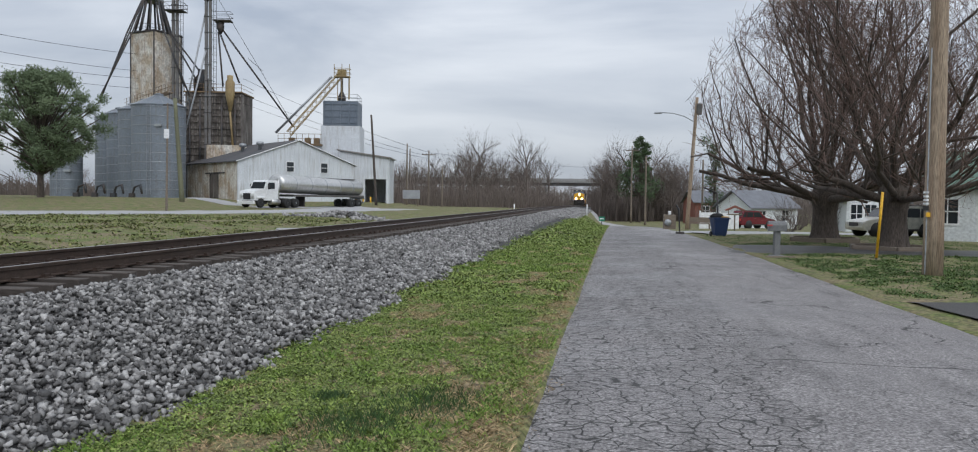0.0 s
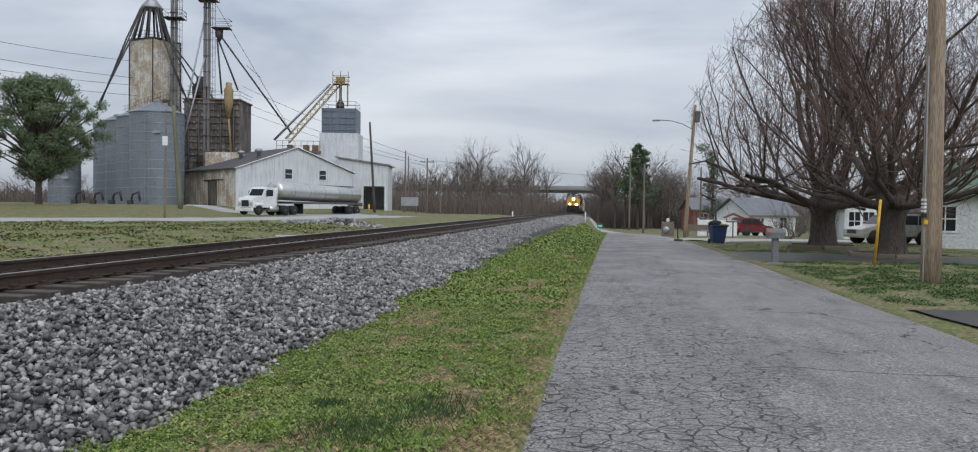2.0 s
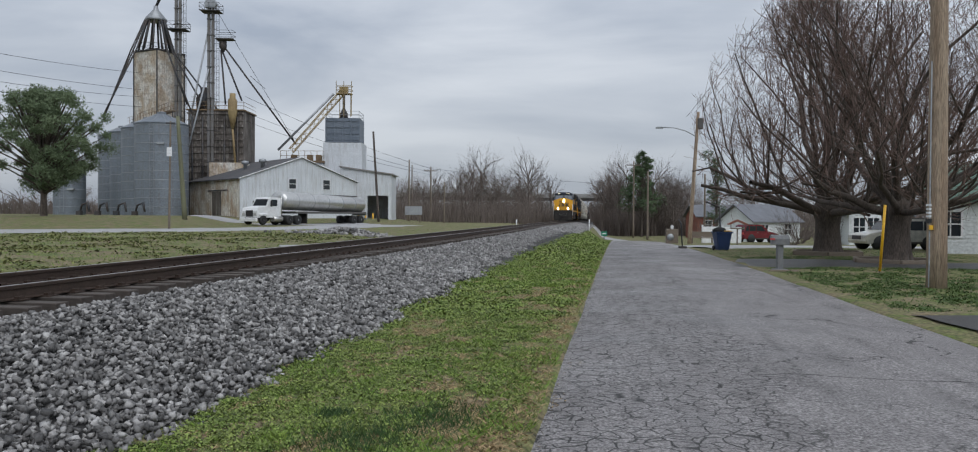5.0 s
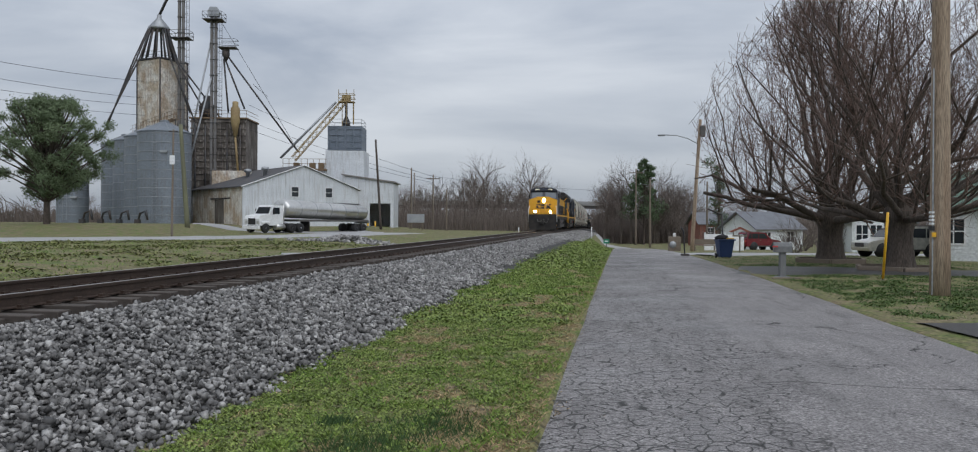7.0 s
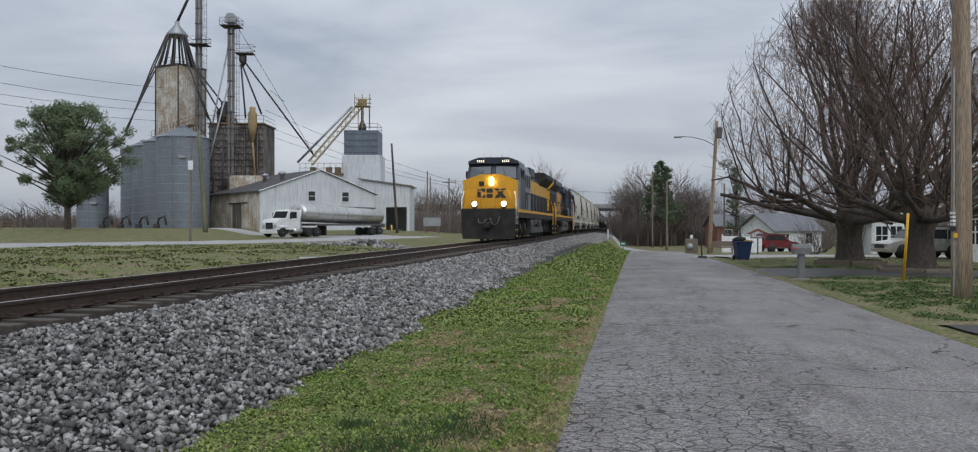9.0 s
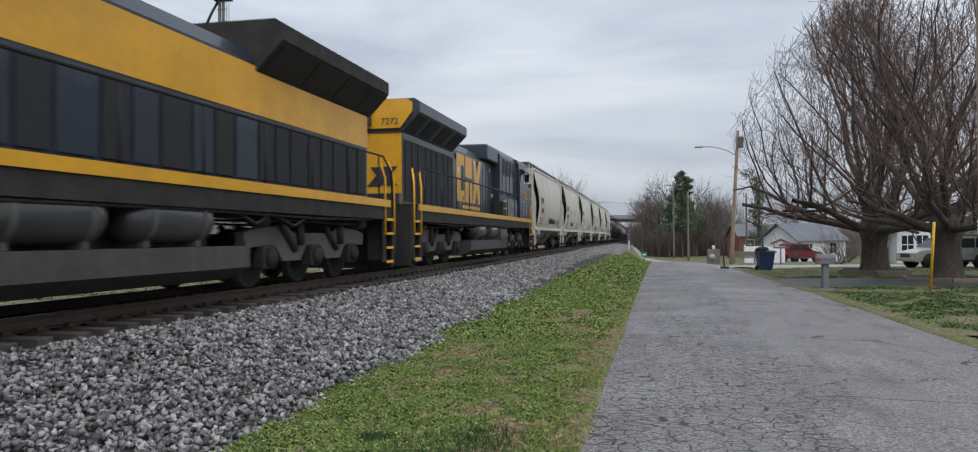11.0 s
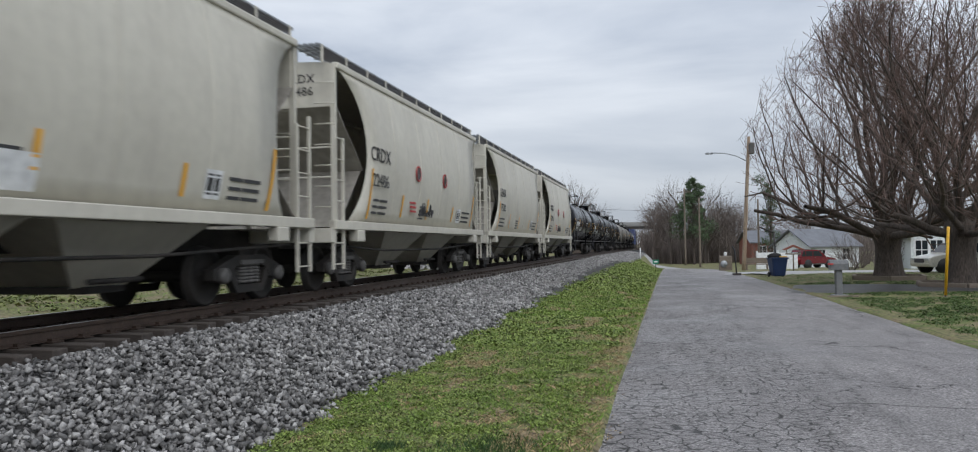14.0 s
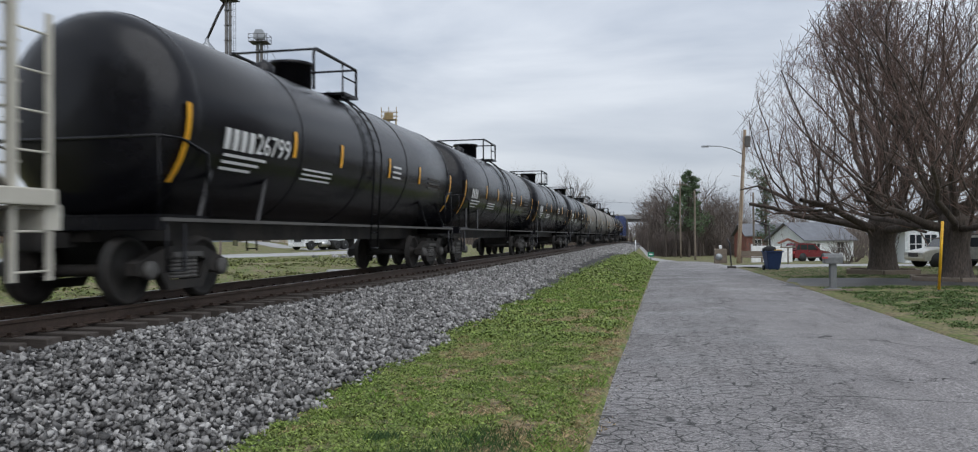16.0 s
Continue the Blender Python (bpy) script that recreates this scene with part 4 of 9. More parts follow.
part("head_platform", bm, M["yellow_rust"], conv)
deck = thing("roof_platform", "rusty railed roof platform behind the warehouse", "platform", at_works(-24.2, 118, 0.7))
boxpart("base_house", M["white_metal"], deck, (-3.0, 2.8, -2.2, 2.2, -0.4, 8.2))
boxpart("deck", M["rusty_steel"], deck, (-3.3, 3.0, -2.5, 2.4, 8.2, 8.5))
bm = bmesh.new()
for z in (9.2, 9.9):
    pipe(bm, [(-3.2, -2.4, z), (2.9, -2.4, z), (2.9, 2.3, z)], 0.035, 4)
for x in np.linspace(-3.2, 2.9, 8):
    tube(bm, (float(x), -2.4, 8.5), (float(x), -2.4, 9.9), 0.035, n=4)
part("rail", bm, M["rusty_steel"], deck)
for x in (-1.5, 0.8, 2.1):
    boxpart("hatch_box", M["rusty_steel"], deck, (x - 0.4, x + 0.4, -1.6, -0.8, 8.5, 9.4), 0.04)

# loading shed with its dark doorway
load = thing("loading_shed", "white metal loading shed with a dark open drive-through", "shed", at_works(-18.0, 112, 0.65))
W, E = 6.9, 6.45
for nm, d in (("front_wall", (0, 3.55, 0, 0.2, -0.4, E - 0.02)), ("front_wall", (6.45, W, 0, 0.2, -0.4, E - 0.02)), ("lintel", (3.552, 6.448, 0, 0.2, 3.5, E - 0.02)), ("side_wall", (0, 0.2, 0.202, 6.8, -0.4, E)), ("side_wall", (W - 0.2, W, 0.202, 6.8, -0.4, E)), ("back_wall", (0.2, W - 0.2, 6.8, 7.0, -0.4, E))):
    boxpart(nm, M["white_metal"], load, d)
bm = bmesh.new()
prism(bm, [(-0.4, E + 1.0), (W + 0.3, E - 0.05), (W + 0.3, E + 0.12), (-0.4, E + 1.17)], -0.3, 7.3)
part("lean_roof", bm, M["pale_roof"], load, "patched pale metal roof")
bm = bmesh.new()
prism(bm, [(0, E - 0.01), (W, E - 0.01), (W, E + 0.0), (0, E + 0.98)], 0.01, 0.19)
part("gable_infill", bm, M["white_metal"], load)
for k in range(11):
    if not 3.5 < k * 0.63 < 6.4:
        boxpart("wall_rib", M["white_metal"], load, (k * 0.63, k * 0.63 + 0.05, -0.03, 0.0, -0.3, E))
for k in range(3):
    tubepart("bollard", M["yellow_plastic"], load, [(2.6 + k * 1.0, -2.2, -0.4), (2.6 + k * 1.0, -2.2, 1.0)], 0.11, 8, "faded yellow bollard")
boxpart("stair_block", M["rusty_steel"], load, (-1.2, 0.9, -2.8, -0.1, -0.4, 1.2), 0.05)


# ---- tank lorry in the yard ----
def wheel(parent, x, y, r=0.5, w=0.3, name="wheel"):
    wh = part(name, bmesh.new(), M["black"], parent)
    bm = bmesh.new()
    lathe(bm, [(r * 0.6, x - w / 2), (r * 0.95, x - w / 2), (r, x - w / 2 + 0.05), (r, x + w / 2 - 0.05), (r * 0.95, x + w / 2), (r * 0.6, x + w / 2)], 22, 'x', (0, y, r))
    part("tyre", bm, M["black"], wh)
    bm = bmesh.new()
    s = 1 if x > 0 else -1
    lathe(bm, [(r * 0.6, x + s * w * 0.3), (r * 0.5, x + s * w * 0.15), (r * 0.25, x + s * w * 0.2), (r * 0.2, x + s * w * 0.5), (0, x + s * w * 0.5)], 16, 'x', (0, y, r))
    part("rim", bm, M["galv"], wh)
    return wh


fx, fy = along(-22.8, 82.0)
bx_, by_ = along(-14.2, 97.0)
heading = math.degrees(math.atan2(by_ - fy, bx_ - fx)) - 90
lorry = thing("tank_lorry", "white day-cab lorry with a polished aluminium tank trailer", "lorry", pose(fx, fy, float(ground_z(fx, fy)) + 0.07, 0, 0, heading))
# y = 0 at the bumper, running back to the trailer's tail
bm = bmesh.new()
prism(bm, [(0.35, 0.75), (0.3, 1.45), (0.45, 1.75), (1.75, 1.98), (2.15, 2.72), (2.4, 2.86), (3.7, 2.86), (3.75, 0.75)], -1.05, 1.05, 'x')
part("cab", bm, M["white"], lorry, "white bonneted cab")
boxpart("grille", M["black"], lorry, (-0.5, 0.5, 0.27, 0.34, 0.85, 1.5), 0.03, "dark radiator grille")
boxpart("bumper", M["white"], lorry, (-1.15, 1.15, 0.05, 0.3, 0.35, 0.72), 0.05)
for s in (-1, 1):
    boxpart("headlamp", M["polished"], lorry, (*sorted((s * 0.6, s * 0.98)), 0.28, 0.36, 0.95, 1.25), 0.03, "clear headlamp")
    boxpart("side_window", M["glass_dark"], lorry, (*sorted((s * 1.04, s * 1.062)), 2.3, 3.2, 1.95, 2.62), 0.02)
    boxpart("mirror", M["black"], lorry, (*sorted((s * 1.15, s * 1.35)), 2.1, 2.2, 1.9, 2.5), 0.02)
    boxpart("mudguard", M["white"], lorry, (*sorted((s * 0.75, s * 1.15)), 0.55, 1.75, 0.9, 1.2), 0.1)
    wheel(lorry, s * 1.0, 1.15)
    for y in (5.0, 6.3):
        wheel(lorry, s * 0.95, y, w=0.55)
    for y in (16.0, 17.3):
        wheel(lorry, s * 0.95, y, w=0.55)
bm = bmesh.new()
q = [(-0.92, 1.74, 1.99), (0.92, 1.74, 1.99), (0.86, 2.12, 2.68), (-0.86, 2.12, 2.68)]
vs = [bm.verts.new((p[0], p[1] - 0.02, p[2])) for p in q]
bm.faces.new(vs)
bmesh.ops.solidify(bm, geom=bm.faces[:], thickness=0.02)
part("windscreen", bm, M["glass_dark"], lorry, "dark windscreen")
boxpart("chassis", M["undergear"], lorry, (-0.45, 0.45, 0.6, 7.3, 0.6, 0.95))
for s in (-1, 1):
    tubepart("fuel_cylinder", M["polished"], lorry, [(s * 0.95, 2.6, 0.62), (s * 0.95, 3.9, 0.62)], 0.3, 14)
    tubepart("exhaust_stack", M["polished"], lorry, [(s * 0.85, 4.0, 1.0), (s * 0.85, 4.0, 3.0)], 0.08, 10)
bm = bmesh.new()
prof = [(0, 4.3), (0.75, 4.38), (1.0, 4.6)]
rings = []
lathe(bm, [(0, 4.25), (0.6, 4.3), (0.92, 4.45), (1.0, 4.6), (1.0, 18.1), (0.92, 18.25), (0.6, 18.4), (0, 18.45)], 32, 'y', (0, 0, 0))
for v in bm.verts:
    v.co.x *= 1.2
    v.co.z = v.co.z * 0.98 + 2.58 - 0.022 * (v.co.y - 4.3)
part("tank", bm, M["polished"], lorry, "long polished oval tank")
for y in (6.5, 9, 11.5, 14, 16.3):
    bm = bmesh.new()
    lathe(bm, [(1.0, y - 0.04), (1.02, y - 0.03), (1.02, y + 0.03), (1.0, y + 0.04)], 32, 'y')
    for v in bm.verts:
        v.co.x *= 1.2
        v.co.z = v.co.z * 0.98 + 2.58 - 0.022 * (v.co.y - 4.3)
    part("tank_band", bm, M["galv"], lorry)
boxpart("top_tray", M["dark_steel"], lorry, (-0.35, 0.35, 6.0, 17.6, 3.27, 3.36))
boxpart("trailer_beam", M["grime_grey"], lorry, (-1.15, 1.15, 6.0, 18.3, 1.18, 1.42), 0.02, "grey side frame")
boxpart("landing_leg", M["undergear"], lorry, (-0.6, 0.6, 8.2, 8.4, 0.1, 1.18))
boxpart("rear_bumper", M["galv"], lorry, (-1.1, 1.1, 18.3, 18.45, 0.5, 0.7))
boxpart("rear_board", M["galv"], lorry, (-1.1, 1.1, 18.4, 18.46, 1.0, 1.35))


# ---- poles and wires ----
def utility_pole(at, h, r, label, arm=True, lean=(0, 0), mat_=None, group="utility poles"):
    p = thing("utility_pole", label, "utility pole", at, group)
    bm = bmesh.new()
    lathe(bm, [(r * (1 - 0.3 * i / 8), -0.3 + (h + 0.3) * i / 8) for i in range(9)], 14)
    for v in bm.verts:
        v.co.x += lean[0] * v.co.z / h
        v.co.y += lean[1] * v.co.z / h
    part("shaft", bm, mat_ or M["pole_wood"], p, "bare wooden shaft")
    if arm:
        boxpart("crossarm", M["timber"], p, (lean[0] - 1.1, lean[0] + 1.1, lean[1] - 0.18, lean[1] - 0.06, h - 0.75, h - 0.62))
        for x in (-1.0, -0.4, 0.4, 1.0):
            tubepart("insulator", M["grime_grey"], p, [(lean[0] + x, lean[1] - 0.12, h - 0.62), (lean[0] + x, lean[1] - 0.12, h - 0.45)], 0.05, 8)
    return p


old = M["dark_siding"]
utility_pole(at_works(-11.5, 100), 11.2, 0.17, "dark leaning pole before the loading shed", False, (-0.7, 0), M["tie"])
M["mossy"] = mat("mossy_pole", (0.17, 0.175, 0.11), 0.9, second=(0.11, 0.11, 0.08), scale=1.5, grain=20, bump=0.3, stretch=(3, 3, 0.3))
utility_pole(at_works(-28.4, 80), 10.2, 0.25, "mossy wooden pole beside the silos", False, (-0.7, 0), M["mossy"])
sp = utility_pole(at_works(-23.2, 62), 8.3, 0.09, "slim grey pole on the grass mound", False, (0.1, 0), M["timber"])
boxpart("top_bracket", M["dark_steel"], sp, (-0.25, 0.45, -0.06, 0.06, 8.1, 8.2))
boxpart("warning_plate", M["white"], sp, (-0.15, 0.25, -0.12, -0.1, 5.6, 6.3), 0.01, "small pale plate")
for la, de, h, r in ((-9.1, 118, 9.0, 0.13), (-6.5, 130, 9.0, 0.14), (-3.9, 118, 6.0, 0.12), (-12.5, 170, 12, 0.16)):
    utility_pole(at_works(la, de), h, r, "thin distant wooden pole beyond the works", la == -6.5, (0, 0), M["timber"])

# street-side poles
near_pole = utility_pole(pose(7.02, 19.09, 0.05), 11.5, 0.215, "stout brown wooden utility pole at the verge", False, (0.0, 0.1))
boxpart("ground_wire", M["galv"], near_pole, (-0.20, -0.178, -0.10, -0.07, 0.0, 5.0), label="pale conduit strip")
for z in (1.55, 1.63, 1.71, 1.8):
    boxpart("band", M["white"], near_pole, (-0.232, -0.18, -0.16, 0.02, z, z + 0.045), label="white strap")
boxpart("tag", M["black"], near_pole, (-0.235, -0.18, -0.17, 0.03, 1.42, 1.52))
boxpart("yellow_tag", M["yellow_plastic"], near_pole, (-0.225, -0.15, -0.19, -0.13, 1.28, 1.38))
lamp_pole = utility_pole(pose(5.75, 66.1, float(ground_z(5.75, 66.1))), 10.6, 0.17, "tan street pole with a cobra-head lamp arm", False, (0.6, 0.0))
tubepart("lamp_arm", M["galv"], lamp_pole, [(0.5, 0, 8.6), (-0.4, 0, 9.1), (-1.3, 0, 9.35), (-2.2, 0, 9.4)], 0.04, 6, "curved lamp arm")
boxpart("lamp_head", M["galv"], lamp_pole, (-2.75, -2.15, -0.14, 0.14, 9.3, 9.45), 0.05, "cobra-head street lamp")
boxpart("transformer", M["grime_grey"], lamp_pole, (0.55, 1.0, -0.25, 0.25, 9.2, 10.1), 0.08, "grey transformer can")
for x, y, h in ((2.6, 132.5, 12.5), (4.14, 112.6, 9.5), (11.0, 105.0, 8.5)):
    utility_pole(pose(x, y, float(ground_z(x, y))), h, 0.15, "pale distant street pole near the woods", h > 12, (0, 0), M["timber"])


def wire(name, a, b, sag, r=0.012):
    a, b = Vector(a), Vector(b)
    pts = [a.lerp(b, i / 14) + Vector((0, 0, -4 * sag * (i / 14) * (1 - i / 14))) for i in range(15)]
    ob = tubepart(name, M["wire"], None, pts, r, 4)
    return tagged(ob, "thin black overhead power line between poles", "cable", "overhead wires")


def w3(lat, depth, z):
    x, y = along(lat, depth)
    return (x, y, z)


for z0, z1 in ((18.2, 22.5), (16.5, 20.2), (15.1, 19.2), (14.2, 17.8)):
    wire("overhead_wire", w3(-58, 78, z0 + 1.0), w3(-46, 112.5, z1 - 1.5), 0.5, 0.03)
for z0, z1 in ((17.8, 6.6), (15.6, 6.0), (14.4, 5.6)):
    wire("overhead_wire", w3(-31.4, 112, z0), w3(-6.5, 130, z1 + 2.4), 0.6, 0.025)
wire("overhead_wire", w3(-6.5, 130, 9.0), (3.0, 190, 9.0), 0.5, 0.03)
for dx, z in ((-0.9, 10.9), (-0.3, 11.2), (0.3, 11.3), (0.05, 9.4)):
    wire("overhead_wire", (6.35 + dx, 66.2, z - 1.3), (7.02 + dx * 0.8, 19.1, z), 0.35, 0.012)
    wire("overhead_wire", (7.02 + dx * 0.8, 19.1, z), (7.4 + dx, -30, z), 0.5, 0.012)
wire("guy_wire", (7.05, 19.1, 10.6), (7.6, 24.75, 0.1), 0.0, 0.007)
# guy guard
guard = thing("guy_guard", "yellow plastic guy-wire guard standing in the lawn", "guy guard", pose(7.55, 24.7, float(ground_z(7.55, 24.7))))
tubepart("sleeve", M["yellow_plastic"], guard, [(0, 0, 0.05), (-0.02, -0.45, 1.95)], 0.038, 10)
tubepart("anchor_rod", M["dark_steel"], guard, [(0.0, 0.1, -0.2), (0, 0, 0.08)], 0.02, 6)
mk = thing("marker_post", "white plastic utility marker with an orange cap", "marker post", pose(7.98, 18.6, float(ground_z(7.98, 18.6))))
tubepart("post", M["white"], mk, [(0, 0, -0.2), (0, 0, 1.15)], 0.055, 14)
tubepart("cap", M["yellow_plastic"], mk, [(0, 0, 1.15), (0, 0, 1.42)], 0.06, 14, "orange top band")
boxpart("sticker", M["ink"], mk, (-0.03, 0.03, -0.066, -0.058, 1.2, 1.36))
# ---- the street side ----
def gz(x, y):
    return float(lumpy(np.array([x]), np.array([y]))[0])


def car(name, label, at, length, width, height, paint, style):
    """y = 0 at the front bumper, running back."""
    c = thing(name, label, "car", at)
    h, L, W = height, length, width / 2
    prof = [(0.05, 0.32), (0.0, 0.55), (0.06, 0.78), (0.25, 0.9), (1.05, 1.02), (1.25, 1.06), (L - 0.3, 1.08), (L - 0.03, 0.95), (L, 0.5), (L - 0.1, 0.32)]
    bm = bmesh.new()
    prism(bm, prof, -W, W, 'x')
    bmesh.ops.bevel(bm, geom=bm.edges[:], offset=0.05, segments=2, affect='EDGES')
    part("lower_body", bm, paint, c)
    bm = bmesh.new()
    tail = L - 0.15 if style == "suv" else L - 0.5
    cabin = [(1.15, 1.03), (1.95, h - 0.06), (2.3, h), (tail - 0.35, h), (tail, 1.05)]
    prism(bm, cabin, -W + 0.1, W - 0.1, 'x')
    bmesh.ops.bevel(bm, geom=bm.edges[:], offset=0.04, segments=2, affect='EDGES')
    part("cabin", bm, paint, c)
    for s in (-1, 1):
        for y0, y1, y2, y3 in ((1.6, 2.75, 2.75, 2.1), (2.83, 3.6, 3.6, 2.83), (3.68, tail - 0.12, tail - 0.35, 3.68)):
            bm = bmesh.new()
            x0, x1 = sorted((s * (W - 0.105), s * (W - 0.085)))
            prism(bm, [(y0, 1.1), (y1, 1.1), (y2, h - 0.12), (y3, h - 0.12)], x0, x1, 'x')
            part("side_window", bm, M["glass_dark"], c, "dark side window")
        boxpart("headlight", M["polished"], c, (*sorted((s * (W - 0.5), s * (W - 0.08))), -0.01, 0.05, 0.66, 0.82), 0.02, "clear headlight")
        boxpart("tail_light", M["ink_red"], c, (*sorted((s * (W - 0.3), s * (W - 0.02))), L - 0.03, L + 0.01, 0.75, 1.0), 0.01, "red tail light")
        boxpart("door_handle", M["dark_steel"], c, (*sorted((s * W, s * (W + 0.03))), 2.6, 2.75, 0.92, 0.96))
        boxpart("mirror", paint, c, (*sorted((s * W, s * (W + 0.18))), 1.7, 1.8, 1.05, 1.2), 0.03)
        boxpart("sill_trim", M["dark_steel"], c, (*sorted((s * (W - 0.02), s * (W + 0.015))), 1.4, L - 1.4, 0.3, 0.42))
        for y in (0.9, L - 0.95):
            wheel(c, s * (W - 0.1), y, 0.35, 0.22)
            bm = bmesh.new()
            lathe(bm, [(0.44, s * (W - 0.22)), (0.44, s * (W + 0.012)), (0.0, s * (W + 0.012))], 20, 'x', (0, y, 0.36))
            part("wheel_arch", bm, M["black"], c)
    bm = bmesh.new()
    vs = [bm.verts.new(p) for p in ((-W + 0.2, 1.27, 1.1), (W - 0.2, 1.27, 1.1), (W - 0.25, 1.85, h - 0.12), (-W + 0.25, 1.85, h - 0.12))]
    bm.faces.new(vs)
    bmesh.ops.translate(bm, verts=bm.verts, vec=(0, -0.03, 0.02))
    bmesh.ops.solidify(bm, geom=bm.faces[:], thickness=0.02)
    part("windscreen", bm, M["glass_dark"], c)
    boxpart("rear_window", M["glass_dark"], c, (-W + 0.25, W - 0.25, tail - 0.2, tail - 0.08, 1.15, h - 0.2), 0.02)
    boxpart("grille", M["dark_steel"], c, (-0.45, 0.45, -0.015, 0.03, 0.55, 0.78), 0.01)
    for s in (-1, 1):
        tubepart("roof_rack", M["dark_steel"], c, [(s * (W - 0.25), 2.4, h + 0.04), (s * (W - 0.25), tail - 0.5, h + 0.04)], 0.025, 6)
    return c


# red people-carrier seen from its flank, pale one behind the tree
car("parked_car", "dark red sport utility vehicle parked on the grass", pose(15.4, 83.6, gz(14, 82) + 0.02, 0, 0, 122), 4.4, 1.8, 1.72, M["red_paint"], "suv")
car("parked_car", "pale champagne sport utility vehicle parked beside the house", pose(13.9, 49.8, gz(16, 50.5) + 0.05, 0, 0, -74), 4.9, 1.9, 1.75, M["pale_paint"], "suv")


def house(label, at, w, l, eave, peak, wall, roof, openings, ridge="x"):
    h = thing("house", label, "house", at)
    boxpart("wall", wall, h, (0, w, 0, l, -0.8, eave))
    bm = bmesh.new()
    if ridge == "x":
        prism(bm, [(0.0, eave - 0.02), (l / 2, peak - 0.1), (l, eave - 0.02)], 0.02, w - 0.02, 'x')
    else:
        prism(bm, [(0.0, eave - 0.02), (w / 2, peak - 0.1), (w, eave - 0.02)], 0.02, l - 0.02, 'y')
    part("gable", bm, wall, h)
    for sgn in (0, 1):
        bm = bmesh.new()
        d = l if ridge == "x" else w
        a = (-0.4, eave - 0.4 * (peak - eave) / (d / 2)) if not sgn else (d + 0.4, eave - 0.4 * (peak - eave) / (d / 2))
        q = [a, (d / 2, peak), (d / 2, peak + 0.13), (a[0], a[1] + 0.13)]
        prism(bm, q, -0.4, (w if ridge == "x" else l) + 0.4, 'x' if ridge == "x" else 'y')
        part("roof", bm, roof, h)
    for k in range(int(eave / 0.2)):
        boxpart("siding_board", wall, h, (-0.02, w + 0.02, -0.025, 0.0, k * 0.2, k * 0.2 + 0.17))
    for x, z, ww, hh in openings:
        wd = part("window", bmesh.new(), M["glass_dark"], h)
        boxpart("pane", M["glass_dark"], wd, (x, x + ww, -0.045, -0.03, z, z + hh), label="dark pane")
        for q in ((x - 0.1, x, z - 0.1, z + hh + 0.1), (x + ww, x + ww + 0.1, z - 0.1, z + hh + 0.1), (x, x + ww, z + hh, z + hh + 0.1), (x, x + ww, z - 0.1, z), (x + ww / 2 - 0.03, x + ww / 2 + 0.03, z, z + hh), (x, x + ww, z + hh / 2 - 0.03, z + hh / 2 + 0.03)):
            boxpart("frame", M["white"], wd, (q[0], q[1], -0.07, -0.026, q[2], q[3]))
    return h


house("small white house with a grey gable roof across the lawn", pose(15.4, 95, gz(18, 97), 0, 0, 33), 7.0, 6, 2.5, 4.3, M["siding"], M["house_roof"], ((1.2, 1.0, 0.9, 1.0), (4.6, 0.9, 1.0, 1.2)))
house("white sun-room house with many small panes and grey roof", pose(17.9, 66.0, gz(18, 65), 0, 0, -8), 4.2, 7, 2.5, 4.1, M["siding"], M["house_roof"], ((0.3, 0.7, 0.8, 1.4), (1.3, 0.7, 0.8, 1.4), (2.7, 0.5, 0.8, 1.5)), ridge="y")
house("pale blue-grey sided house with a green metal roof", pose(15.6, 43.5, gz(16, 44), 0, 0, -22), 9, 9, 2.75, 4.6, M["siding"], M["green_roof"], ((0.5, 0.9, 0.9, 1.2), (3.2, 0.9, 1.4, 1.2), (6.0, 0.8, 1.2, 1.3)))
house("low red brick house among the bare trees", pose(12.0, 124.5, gz(14, 125) + 0.6, 0, 0, 12), 6.5, 6, 2.8, 4.4, M["brick"], M["house_roof"], ((1.0, 0.8, 1.2, 1.3), (4.0, 0.8, 1.2, 1.3)))

# white board fence
fence = thing("fence", "low white solid panel fence behind the lawn", "fence", pose(7.2, 70.3, gz(12, 73), 0, 0, 28))
for k in range(11):
    if k in (2, 3, 4, 5, 8, 9, 10):
        continue
    x = k * 2.0
    boxpart("panel", M["white"], fence, (x + 0.06, x + 1.94, -0.03, 0.03, -0.3, 1.45 - 0.05 * (k % 2)), 0.01)
    boxpart("post", M["white"], fence, (x - 0.06, x + 0.06, -0.06, 0.06, -0.4, 1.6), 0.01)

# mailbox
mb = thing("mailbox", "weathered grey mailbox on a square post at the kerb", "mailbox", pose(4.95, 25.7, gz(4.95, 25.7), 0, 0, 8))
boxpart("post", M["grey_plastic"], mb, (-0.09, 0.09, -0.09, 0.09, -0.2, 0.82), 0.015)
bm = bmesh.new()
prism(bm, [(-0.17, 0.8), (0.17, 0.8), (0.17, 0.98), (0.13, 1.06), (0.06, 1.1), (-0.06, 1.1), (-0.13, 1.06), (-0.17, 0.98)], -0.26, 0.26, 'y')
bmesh.ops.rotate(bm, verts=bm.verts, matrix=Matrix.Rotation(radians(80), 3, 'Z'))
part("box", bm, M["grey_plastic"], mb, "arched grey box")
boxpart("base_block", M["grey_plastic"], mb, (-0.2, 0.2, -0.2, 0.2, -0.1, 0.06), 0.03)
